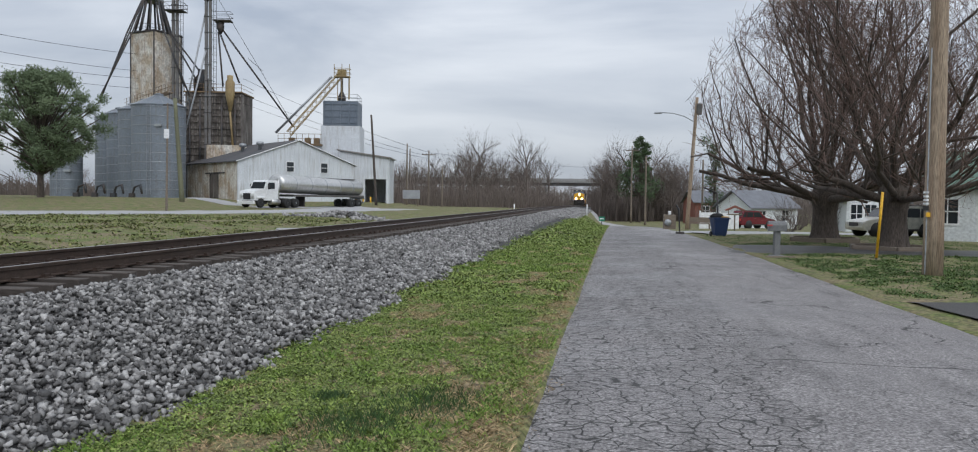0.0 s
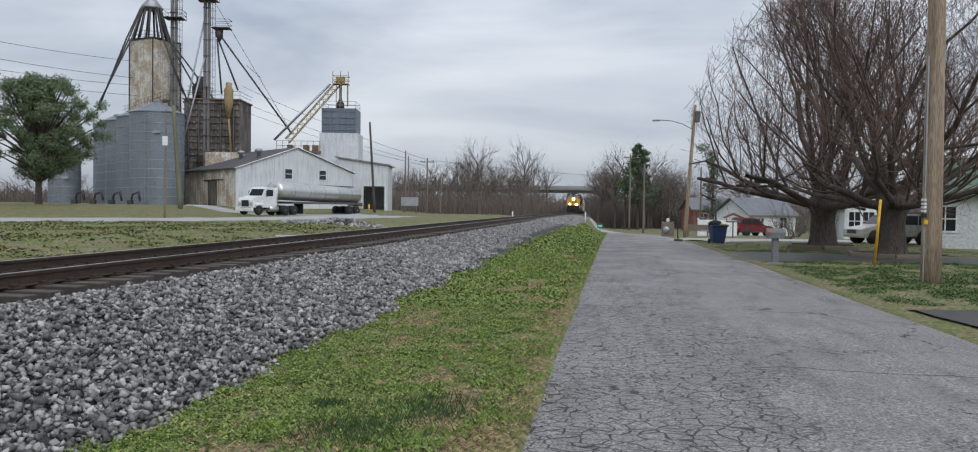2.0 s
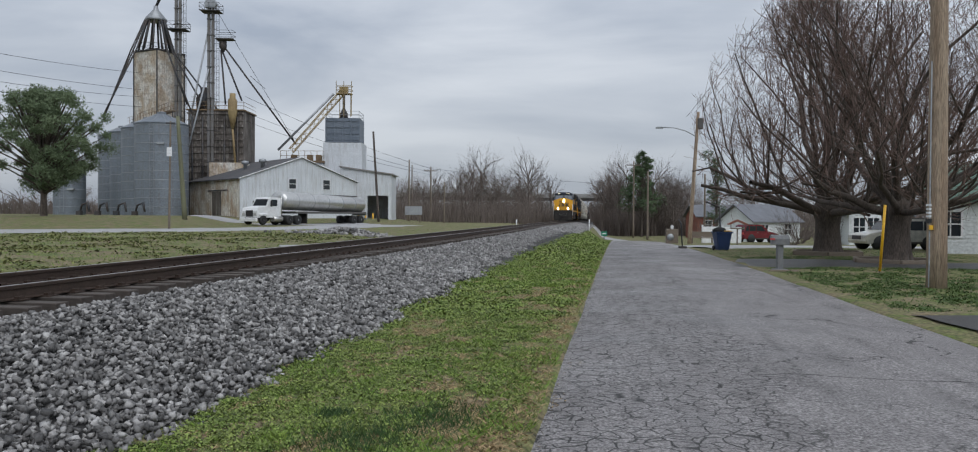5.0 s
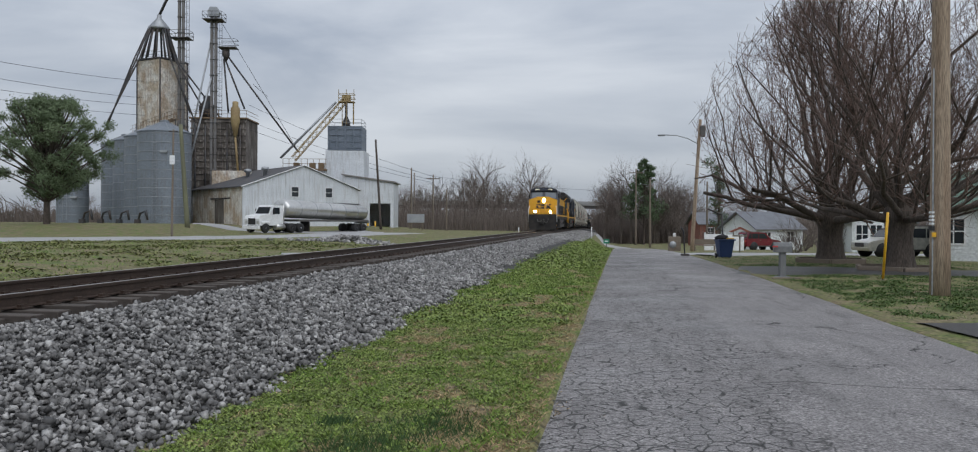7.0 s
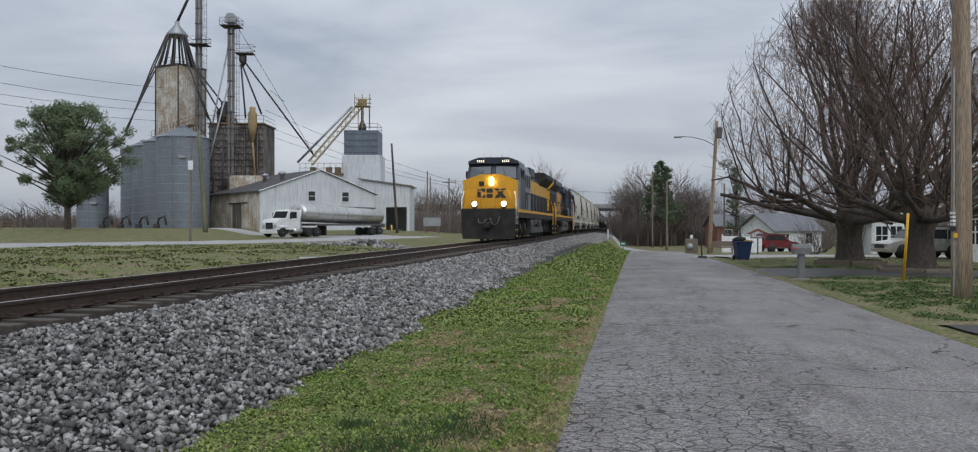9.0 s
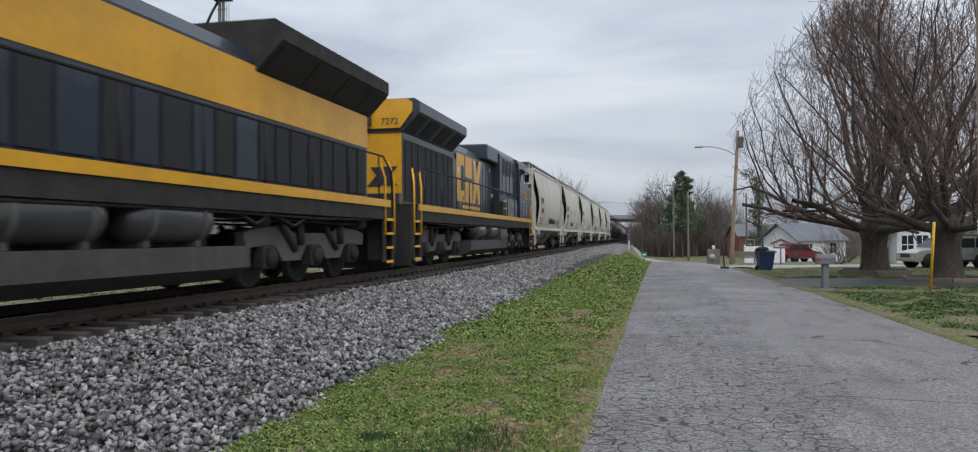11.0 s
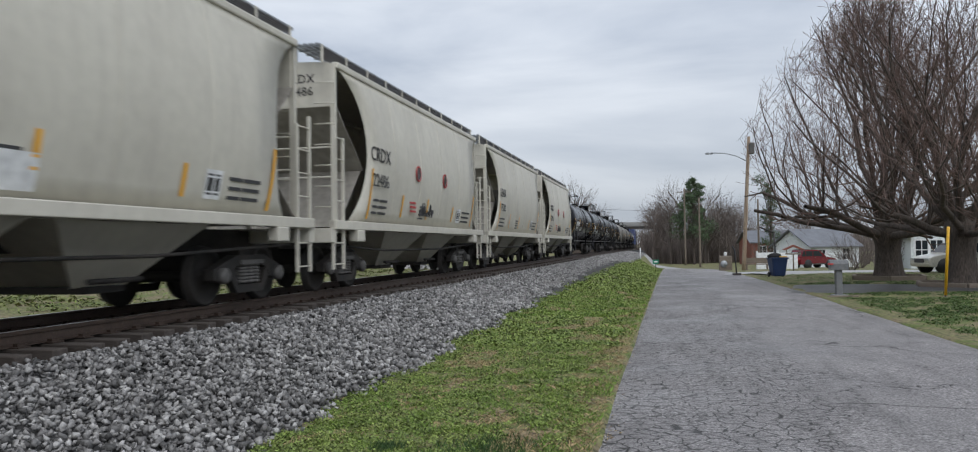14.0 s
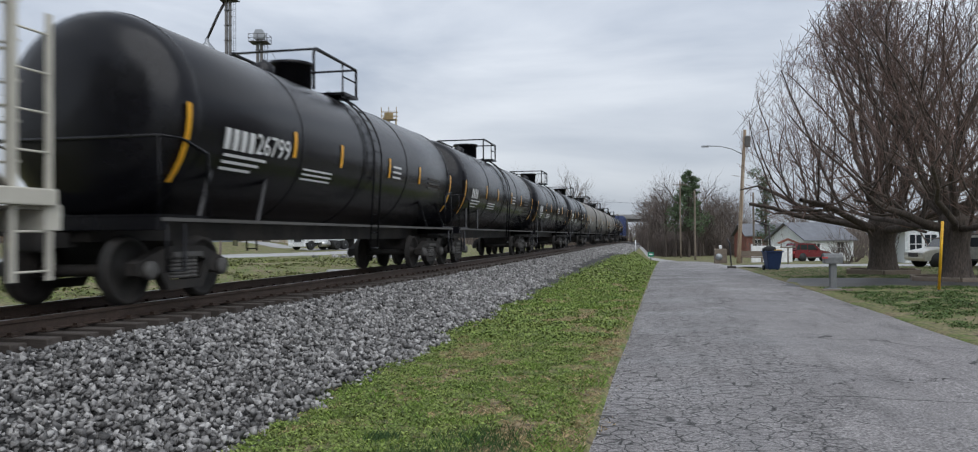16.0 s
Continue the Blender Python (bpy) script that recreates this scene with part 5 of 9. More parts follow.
boxpart("flag", M["ink_red"], mb, (-0.36, -0.2, -0.19, -0.17, 0.95, 1.0))
boxpart("bed_edge", M["timber"], mb, (-0.45, 0.45, -0.4, -0.32, -0.1, 0.05), 0.02)

# blue wheeled bin, overfull, with a black sack
wb = thing("wheeled_bin", "blue wheeled bin with a black sack on top", "bin", pose(5.62, 44.8, gz(5.62, 44.8), 0, 0, 12))
bm = bmesh.new()
vs = [bm.verts.new(p) for p in ((-0.3, -0.3, 0.06), (0.3, -0.3, 0.06), (0.3, 0.32, 0.06), (-0.3, 0.32, 0.06), (-0.42, -0.42, 1.0), (0.42, -0.42, 1.0), (0.42, 0.42, 1.0), (-0.42, 0.42, 1.0))]
for f in ((3, 2, 1, 0), (4, 5, 6, 7), (0, 1, 5, 4), (1, 2, 6, 5), (2, 3, 7, 6), (3, 0, 4, 7)):
    bm.faces.new([vs[i] for i in f])
bmesh.ops.bevel(bm, geom=bm.edges[:], offset=0.04, segments=2, affect='EDGES')
part("body", bm, M["blue_plastic"], wb)
boxpart("rim", M["blue_plastic"], wb, (-0.46, 0.46, -0.46, 0.46, 0.96, 1.04), 0.02)
bm = bmesh.new()
bmesh.ops.create_icosphere(bm, subdivisions=2, radius=0.42)
for v in bm.verts:
    v.co = Vector((v.co.x * 0.9 - 0.15, v.co.y * 0.8, v.co.z * 0.5 + 1.1)) * (1 + 0.03 * math.sin(v.co.x * 19 + v.co.y * 23))
part("sack", bm, M["black"], wb, "crumpled black sack")
boxpart("lid", M["yellow_plastic"], wb, (0.0, 0.44, -0.3, 0.44, 1.05, 1.1), 0.02, "yellowish lid edge")
for s in (-1, 1):
    wheel(wb, s * 0.36, 0.3, 0.14, 0.08)

# iron hoop post with hanging arm, old tractor-like planter, low timber seat
hook = thing("hanging_post", "dark iron post with a slanting top arm", "post", pose(5.9, 47.5, gz(5.9, 47.5)))
tubepart("shaft", M["dark_steel"], hook, [(0, 0, -0.2), (-0.05, 0, 1.3), (-0.1, 0, 2.4)], 0.05, 8)
tubepart("arm", M["dark_steel"], hook, [(-0.1, 0, 2.4), (-0.9, 0, 2.75)], 0.05, 8)
hk2 = thing("hanging_post", "thin dark iron garden post", "post", pose(3.95, 50.0, gz(4.9, 50)))
tubepart("shaft", M["dark_steel"], hk2, [(0, 0, -0.2), (-0.1, 0, 1.5), (-0.25, 0, 1.75)], 0.04, 8)
boxpart("foot", M["dark_steel"], hk2, (-0.25, 0.25, -0.2, 0.2, -0.05, 0.12), 0.02)
stove = thing("garden_pillar", "brown timber pillar with a round plaque", "pillar", pose(4.5, 68.0, gz(5.0, 68)))
boxpart("pillar", M["timber"], stove, (-0.5, 0.5, -0.4, 0.4, -0.3, 1.2), 0.05)
bm = bmesh.new()
lathe(bm, [(0.28, -0.5), (0.28, -0.56), (0, -0.56)], 18, 'y', (-0.15, 0.1, 0.55))
part("plaque", bm, M["galv"], stove, "round grey plaque")
boxpart("finial", M["white"], stove, (-0.12, 0.12, -0.12, 0.12, 1.2, 1.5), 0.05)
bench = thing("bench", "low brown timber bench by the pole", "bench", pose(7.0, 68.5, gz(7, 68.5)))
boxpart("seat", M["timber"], bench, (-0.9, 0.9, -0.2, 0.25, 0.4, 0.48), 0.01)
boxpart("back", M["timber"], bench, (-0.9, 0.9, 0.22, 0.28, 0.5, 0.95), 0.01)
for x in (-0.8, 0.8):
    boxpart("leg", M["timber"], bench, (x - 0.05, x + 0.05, -0.18, 0.25, -0.1, 0.4))
birdhouse = thing("bird_table", "small red-roofed bird table on a post", "bird table", pose(8.6, 60, gz(8.6, 60)))
tubepart("post", M["timber"], birdhouse, [(0, 0, -0.2), (0, 0, 1.2)], 0.05, 8)
bm = bmesh.new()
prism(bm, [(-0.75, 1.5), (0, 1.85), (0.75, 1.5), (0.6, 1.45), (0, 1.7), (-0.6, 1.45)], -0.3, 0.3)
part("roof", bm, M["brick"], birdhouse)
boxpart("tray", M["timber"], birdhouse, (-0.5, 0.5, -0.25, 0.25, 1.15, 1.25), 0.01)
for x in (-0.45, 0.45):
    tubepart("support", M["timber"], birdhouse, [(x, 0, 1.25), (x, 0, 1.56)], 0.03, 6)

# timber edging round the tree beds
for (cx, cy), r in (((9.46, 38.35), 1.6), ((9.79, 30.28), 1.5)):
    bed = thing("tree_bed", "low weathered timber edging round the tree foot", "garden bed", pose(cx, cy, gz(cx, cy)))
    for k in range(6):
        a0, a1 = 2 * math.pi * k / 6 + 0.3, 2 * math.pi * (k + 1) / 6 + 0.3
        p, q = Vector((r * math.cos(a0), r * math.sin(a0), 0.06)), Vector((r * math.cos(a1), r * math.sin(a1), 0.06))
        bm = bmesh.new()
        L_ = (q - p).length
        box(bm, 0.02, L_ - 0.02, -0.07, 0.07, -0.15, 0.14, 0.015)
        part("timber", bm, M["timber"], bed, at=Matrix.Translation(p) @ Matrix.Rotation(math.atan2(q.y - p.y, q.x - p.x), 4, 'Z'))

# track-side marker, little green sign, billboard, guard fence in the yard
mk2 = thing("marker_post", "slim white marker post beside the track", "marker post", pose(-3.3, 96.0, gz(-3.3, 96)))
tubepart("post", M["white"], mk2, [(0, 0, -0.3), (0, 0, 1.35)], 0.06, 10)
mk3 = thing("marker_post", "slim white marker post across the track", "marker post", pose(-12.3, 98.0, gz(-12.3, 98)))
tubepart("post", M["white"], mk3, [(0, 0, -0.3), (0, 0, 0.85)], 0.07, 10)
sg = thing("small_sign", "small green sign on a post by the track", "sign", pose(-1.6, 100, gz(-1.6, 100)))
tubepart("post", M["dark_steel"], sg, [(0, 0, -0.3), (0, 0, 1.0)], 0.05, 6)
boxpart("panel", M["green_sign"], sg, (-0.36, 0.36, -0.1, -0.06, 0.55, 1.1), 0.01)
boxpart("sign_print", M["white"], sg, (-0.22, 0.22, -0.115, -0.102, 0.76, 0.9))
bb = thing("notice_board", "blank grey notice board on two posts", "sign", at_works(-8.0, 112))
boxpart("panel", M["galv"], bb, (-1.2, 1.2, -0.05, 0.05, 1.0, 2.2), 0.02)
for x in (-0.9, 0.9):
    tubepart("post", M["timber"], bb, [(x, 0.08, -0.3), (x, 0.08, 1.8)], 0.07, 8)
yf = thing("rail_fence", "dark low pipe fence before the silos", "fence", at_works(-47, 78))
for k in range(9):
    tubepart("post", M["rusty_steel"], yf, [(-9 + k * 1.2, 0, -0.2), (-9 + k * 1.2, 0, 0.8)], 0.05, 6)
for z in (0.4, 0.75):
    tubepart("bar", M["rusty_steel"], yf, [(-9, 0, z), (0.6, 0, z)], 0.04, 6)
aug = thing("auger", "black grain auger pipes at the silo foot", "auger", at_works(-41, 97))
for k in range(4):
    x = -6 + k * 2.2
    tubepart("pipe", M["dark_steel"], aug, [(x, 0, 0.0), (x + 0.3, 0, 1.2), (x + 1.0, 0, 1.5), (x + 1.2, 0, 0.4)], 0.12, 8)
    boxpart("motor", M["dark_steel"], aug, (x - 0.3, x + 0.3, -0.3, 0.3, -0.2, 0.5), 0.04)
slab = thing("fallen_slab", "pale concrete slab lying in the grass", "concrete slab", pose(-13.4, 33.5, gz(-13.4, 33.5) - 0.02, 0, 0, 30))
boxpart("slab", M["concrete_road"], slab, (-1.3, 1.3, -0.25, 0.25, -0.1, 0.16), 0.05)

# far road bridge over the line
br = thing("road_bridge", "long grey concrete road bridge crossing over the railway", "bridge", at_works(-40, 262, -1.0))
boxpart("deck", M["bridge"], br, (-60, 84, 0, 10, 8.2, 8.9))
boxpart("parapet", M["bridge"], br, (-60, 84, -0.2, 0.0, 8.6, 9.6))
boxpart("girder", M["dark_steel"], br, (-60, 84, 0.4, 0.8, 7.2, 8.2), label="dark steel girder")
for x in (-45, -20, 5, 28, 66):
    pier = part("pier", bmesh.new(), M["bridge"], br)
    for y in (1.5, 5, 8.5):
        tubepart("column", M["bridge"], pier, [(x, y, -2), (x, y, 6.6)], 0.55, 12)
    boxpart("cap", M["bridge"], pier, (x - 0.7, x + 0.7, 0.3, 9.7, 6.2, 7.09))
# ---- trees ----
class Wood:
    """Collects tapered tubes as plain lists, for one mesh."""

    def __init__(self):
        self.v, self.f = [], []

    def seg(self, a, b, r0, r1, n):
        d = (b - a)
        if d.length < 1e-5:
            return
        d.normalize()
        u = d.orthogonal().normalized()
        w = d.cross(u)
        o = len(self.v)
        for p, r in ((a, r0), (b, r1)):
            for i in range(n):
                t = 2 * math.pi * i / n
                self.v.append(p + u * (math.cos(t) * r) + w * (math.sin(t) * r))
        for i in range(n):
            j = (i + 1) % n
            self.f.append((o + i, o + j, o + n + j, o + n + i))

    def mesh(self, name, material, smooth=True):
        return raw(name, [tuple(p) for p in self.v], self.f, material, smooth)


def grow(wood, twigs, rnd, p, d, r, length, level, depth, up, spread, nseg, kids, centre=None, reach=None):
    """One limb: bends a little, carries side shoots, and ends in finer ones."""
    pts = [p]
    rad = [r]
    step = length / nseg
    for i in range(nseg):
        d = (d + Vector((rnd.gauss(0, 1), rnd.gauss(0, 1), rnd.gauss(0, 1))) * 0.13 + Vector((0, 0, up))).normalized()
        p = p + d * step
        pts.append(p)
        rad.append(r * (1 - 0.62 * (i + 1) / nseg))
    tgt = wood if level < depth - 1 else twigs
    n = 10 if level == 0 else 7 if level == 1 else 5 if level == 2 else 3
    for i in range(nseg):
        tgt.seg(pts[i], pts[i + 1], rad[i], rad[i + 1], n)
    if level >= depth:
        return
    k = kids[min(level, len(kids) - 1)]
    for c in range(k):
        u = 0.25 + 0.75 * (c + rnd.random()) / k
        i = min(nseg - 1, int(u * nseg))
        q = pts[i].lerp(pts[i + 1], u * nseg - i)
        dd = (pts[i + 1] - pts[i]).normalized()
        side = dd.orthogonal().normalized()
        side = Matrix.Rotation(rnd.uniform(0, 2 * math.pi), 3, dd) @ side
        nd = (dd + side * spread * rnd.uniform(0.6, 1.3)).normalized()
        nd.z = max(nd.z, 0.02 + 0.08 * level)
        nd.normalize()
        rr = max(0.006, rad[i] * rnd.uniform(0.45, 0.65))
        grow(wood, twigs, rnd, q, nd, rr, length * rnd.uniform(0.5, 0.72), level + 1, depth, up, spread, max(2, nseg - 1), kids)


def shoot(wood, twigs, rnd, p, d, r, length, level, inside, rise):
    """A limb that leaves flat and bends upwards, with steep shoots along it; it stops at the crown's bounds."""
    nseg = (8, 6, 5, 3, 2)[level]
    step = length / nseg
    pts, rad = [p], [r]
    for i in range(nseg):
        k = 0.15 if level < 3 else 0.1
        d = (d + Vector((rnd.gauss(0, k), rnd.gauss(0, k), rnd.gauss(0, k) + rise))).normalized()
        q = p + d * step
        if not inside(q):
            break
        p = q
        pts.append(p)
        rad.append(max(0.0065, r * (1 - (0.8 if level == 0 else 0.65 if level < 3 else 0.45) * (i + 1) / nseg)))
    m = len(pts) - 1
    if m < 1:
        return
    tgt = wood if level < 2 else twigs
    for i in range(m):
        tgt.seg(pts[i], pts[i + 1], rad[i], rad[i + 1], (9, 6, 4, 3, 3)[level])
    if level == 4:
        return
    kids = (7, 6, 4, 3)[level]
    for c in range(kids):
        u = (0.22 if level == 0 else 0.15) + 0.85 * (c + rnd.random()) / kids
        u = min(u, 0.999) * m
        i = int(u)
        q = pts[i].lerp(pts[i + 1], u - i)
        dd = (pts[i + 1] - pts[i]).normalized()
        side = Matrix.Rotation(rnd.uniform(0, 2 * math.pi), 3, dd) @ dd.orthogonal().normalized()
        nd = dd * rnd.uniform(0.5, 1.0) + side * rnd.uniform(0.5, 1.0) + Vector((0, 0, rnd.uniform(-0.15, 0.65)))
        if level == 0 and nd.z < -0.1:
            nd.z = -0.1
        shoot(wood, twigs, rnd, q, nd.normalized(), max(0.0075, rad[i] * rnd.uniform(0.36, 0.52)), length * (0.62, 0.52, 0.46, 0.5)[level] * rnd.uniform(0.75, 1.25),
              level + 1, inside, (0.13, 0.11, 0.08, 0.05, 0.0)[level])


def big_tree(label, x, y, seed, trunk_r, fork, limbs, reach, top):
    rnd = random.Random(seed)
    t = thing("tree", label, "tree", pose(x, y, gz(x, y)))
    mid = 0.5 * top
    ph = rnd.uniform(0, 6)

    def inside(p):
        a = math.atan2(p.y, p.x)
        w = reach * (1 + 0.07 * math.sin(3 * a + ph) + 0.05 * math.sin(7 * a + p.z))
        return (p.x * p.x + p.y * p.y) / (w * w) + ((p.z - mid) / (top - mid)) ** 2 < 1.0 + rnd.uniform(-0.28, 0.16)
    # furrowed trunk with a root flare and a swollen crown of limbs
    n, v, f = 36, [], []
    rings = [(1.75, -0.2), (1.45, 0.0), (1.22, 0.18), (1.08, 0.45), (1.0, 0.9), (0.98, fork * 0.55), (1.04, fork * 0.75), (1.22, fork * 0.92), (1.3, fork * 1.05), (0.85, fork * 1.3)]
    for j, (k, z) in enumerate(rings):
        for i in range(n):
            a = 2 * math.pi * i / n
            root = 0.16 * math.sin(5 * a + ph) * max(0, 1 - z / 0.7)
            fur = 0.035 * (1 if i % 2 else -1) + 0.06 * math.sin(4 * a + z * 2.3 + ph) + 0.04 * math.sin(9 * a - z * 3.1)
            rr = trunk_r * k * (1 + root + fur)
            v.append((math.cos(a) * rr, math.sin(a) * rr, z))
    for j in range(len(rings) - 1):
        for i in range(n):
            q = (i + 1) % n
            f.append((j * n + i, j * n + q, (j + 1) * n + q, (j + 1) * n + i))
    f.append(tuple(range((len(rings) - 1) * n, len(rings) * n)))
    part("trunk", raw("trunk", v, f, M["bark"], True), M["bark"], t, "thick furrowed trunk")
    wood, twigs = Wood(), Wood()
    for k in range(limbs):
        a = 2 * math.pi * (k + rnd.uniform(-0.3, 0.3)) / limbs * 2
        low = k < limbs * 0.6
        tilt = rnd.uniform(1.1, 1.5) if low else rnd.uniform(0.15, 0.8)
        d = Vector((math.cos(a) * math.sin(tilt), math.sin(a) * math.sin(tilt), math.cos(tilt)))
        p = Vector((math.cos(a) * trunk_r * 0.6, math.sin(a) * trunk_r * 0.6, fork * (0.95 if low else 1.15)))
        shoot(wood, twigs, rnd, p, d, trunk_r * rnd.uniform(0.27, 0.4), reach * rnd.uniform(1.05, 1.35), 0, inside, 0.022 if low else 0.05)
    part("branchwork", wood.mesh("branchwork", M["bark"]), M["bark"], t, "heavy dark limbs that sweep out and up")
    part("crown", twigs.mesh("crown", M["twig"], False), M["twig"], t, "dense leafless reddish-brown twigs")
    return t


big_tree("large leafless tree with a broad domed twiggy crown on the lawn", 9.46, 38.35, 3, 0.50, 2.0, 16, 7.1, 12.0)
big_tree("large leafless tree with a thick dark trunk beside the drive", 9.79, 30.28, 8, 0.42, 1.9, 15, 6.0, 12.2)


def bare_tree(seed, h):
    rnd = random.Random(seed)
    wood, twigs = Wood(), Wood()
    t = thing("tree", "slender leafless grey-brown tree in the far woods", "tree", group="bare trees of the woods")
    top = Vector((rnd.uniform(-0.5, 0.5), rnd.uniform(-0.5, 0.5), h * 0.62))
    wood.seg(Vector((0, 0, -0.5)), top * 0.5, 0.17, 0.13, 6)
    wood.seg(top * 0.5, top, 0.13, 0.08, 6)
    part("trunk", wood.mesh("trunk", M["far_twig"]), M["far_twig"], t)
    wood = Wood()
    for k in range(13):
        u = rnd.uniform(0.25, 1.0)
        a = rnd.uniform(0, 6.28)
        d = Vector((math.cos(a) * 0.8, math.sin(a) * 0.8, 0.9)).normalized()
        grow(twigs, twigs, rnd, top * u, d, 0.06, h * 0.33 * (1.25 - 0.5 * u), 1, 3, 0.08, 0.7, 3, (5, 5, 5))
    part("crown", twigs.mesh("crown", M["far_twig"], False), M["far_twig"], t)
    return t


protos = [bare_tree(20 + i, h) for i, h in enumerate((12.5, 14.5, 10.5, 13.5))]
rnd = random.Random(77)
spots = []
for k in range(44):          # right of the line
    spots.append((rnd.uniform(-3.0, 14), rnd.uniform(143, 185)))
for k in range(12):          # beyond the street's houses
    spots.append((rnd.uniform(14, 60), rnd.uniform(110, 190)))
for k in range(64):          # left of the line
    spots.append((rnd.uniform(-70, -14.0), rnd.uniform(140, 235)))
for k in range(12):
    spots.append((rnd.uniform(-190, -80), rnd.uniform(130, 230)))
for k in range(8):           # beyond the bridge
    spots.append((rnd.uniform(-40, 30), rnd.uniform(280, 330)))
for i, (x, y) in enumerate(spots):
    s = rnd.uniform(0.75, 1.15)
    m = pose(x, y, float(ground_z(x, y)), 0, 0, rnd.uniform(0, 360)) @ Matrix.Diagonal((s, s, s * rnd.uniform(0.9, 1.1), 1))
    if i < 4:
        protos[i].matrix_basis = m
    else:
        copy_thing(protos[i % 4], m)

# thicket and far woods: countless stems
rnd = random.Random(91)


def thicket(name, label, count, area, hmin, hmax, material, w=0.06):
    v, f = [], []
    for k in range(count):
        x, y = area(rnd)
        z = float(ground_z(x, y)) - 0.2
        h = rnd.uniform(hmin, hmax) * rnd.uniform(0.6, 1.0)
        a = rnd.uniform(0, math.pi)
        lx, ly = rnd.gauss(0, 0.16) * h, rnd.gauss(0, 0.16) * h
        c, s = math.cos(a) * w, math.sin(a) * w
        o = len(v)
        v += [(x - c, y - s, z), (x + c, y + s, z), (x + lx, y + ly, z + h)]
        f.append((o, o + 1, o + 2))
        for j in range(3):
            u = rnd.uniform(0.35, 0.8)
            bx, by, bz = x + lx * u, y + ly * u, z + h * u
            o = len(v)
            v += [(bx, by, bz), (bx + c * 0.6, by + s * 0.6, bz + w), (bx + rnd.gauss(0, 0.22) * h, by + rnd.gauss(0, 0.22) * h, bz + h * 0.3)]
            f.append((o, o + 1, o + 2))
    ob = part(name, raw(name, v, f, material), material)
    return tagged(ob, label, "undergrowth", kind="stuff")


thicket("undergrowth", "dense brown leafless brush along the line", 8000, lambda r: (r.uniform(-75, -12.5), r.uniform(122, 230)), 2.5, 7.0, M["far_twig"])
thicket("undergrowth", "dense brown leafless brush beside the gravel turn-off", 6000, lambda r: (r.uniform(-4.6, 20), r.uniform(148, 195)), 2.5, 7.5, M["far_twig"])
thicket("undergrowth", "distant leafless woods behind the fields", 7000, lambda r: (r.uniform(-260, 260), r.uniform(290, 330)), 5, 11, M["far_twig"], 0.25)
thicket("undergrowth", "distant leafless woods beyond the houses", 2500, lambda r: (r.uniform(25, 140), r.uniform(90, 150)), 3, 9, M["far_twig"], 0.1)
thicket("undergrowth", "distant leafless woods west of the works", 3500, lambda r: (r.uniform(-230, -120), r.uniform(60, 240)), 3, 8, M["far_twig"], 0.2)


def leafy(name, label, at, clumps, leaf, count, material, trunk_h, trunk_r, seed, needle=False):
    """A crown of many small leaves set in clumps, with limbs that reach them."""
    r = random.Random(seed)
    t = thing(name, label, "tree", at)
    wood = Wood()
    wood.seg(Vector((0, 0, -0.4)), Vector((0, 0, trunk_h)), trunk_r, trunk_r * 0.75, 12)
    wood.seg(Vector((0, 0, trunk_h)), Vector((0.1, 0, trunk_h * 3.2)), trunk_r * 0.75, trunk_r * 0.25, 8)
    v, f = [], []
    arms = Wood()
    for cx, cy, cz, cr in clumps:
        arms.seg(Vector((0, 0, max(trunk_h * 0.8, cz * 0.55))), Vector((cx, cy, cz)), trunk_r * 0.28, 0.03, 5)
        for k in range(count):
            d = Vector((r.gauss(0, 1), r.gauss(0, 1), r.gauss(0, 0.75)))
            d = d.normalized() * cr * r.uniform(0.25, 1.05)
            p = Vector((cx, cy, cz)) + d
            u = Vector((r.gauss(0, 1), r.gauss(0, 1), r.gauss(0, 0.6) + (0.5 if needle else 0))).normalized()
            w = u.orthogonal().normalized()
            s = leaf * r.uniform(0.6, 1.4)
            o = len(v)
            v += [tuple(p - w * s * 0.28), tuple(p + w * s * 0.28), tuple(p + u * s * 1.5)]
            f.append((o, o + 1, o + 2))
    part("trunk", wood.mesh("trunk", M["bark"]), M["bark"], t)
    tagged(part("branchwork", arms.mesh("branchwork", M["bark"]), M["bark"], t), kind="stuff")
    part("crown", raw("crown", v, f, material), material, t, "uneven crown of fine foliage")
    return t


r = random.Random(4)
cl = []
for k in range(190):
    a, u = r.uniform(0, 6.28), r.uniform(-1, 1)
    rad = (r.random() ** 0.45) * (0.86 + 0.2 * math.sin(3 * a + 2) + 0.14 * math.sin(7 * a + u * 5))
    env = math.sqrt(max(0, 1 - u * u))
    cl.append((math.cos(a) * 5.6 * env * rad, math.sin(a) * 5.6 * env * rad, 7.0 + u * 4.4 + r.uniform(-0.3, 0.3), r.uniform(0.45, 1.0)))
leafy("pine_tree", "bushy blue-green pine with a rounded crown by the lane", at_works(-39.6, 75), cl, 0.15, 270, M["pale_needle"], 2.4, 0.34, 5, True)
cl = [(r.gauss(0, 0.3) + math.cos(a) * w * 0.75, math.sin(a) * w * 0.75, z + r.uniform(-0.3, 0.3), w * 0.33 + 0.15) for z, w in [(5 + 0.72 * i, 3.4 * (1 - i / 15) * (0.75 + 0.5 * (i % 2)) + 0.3) for i in range(14)] for a in (r.uniform(0, 2), r.uniform(2, 4), r.uniform(4, 6.2))]
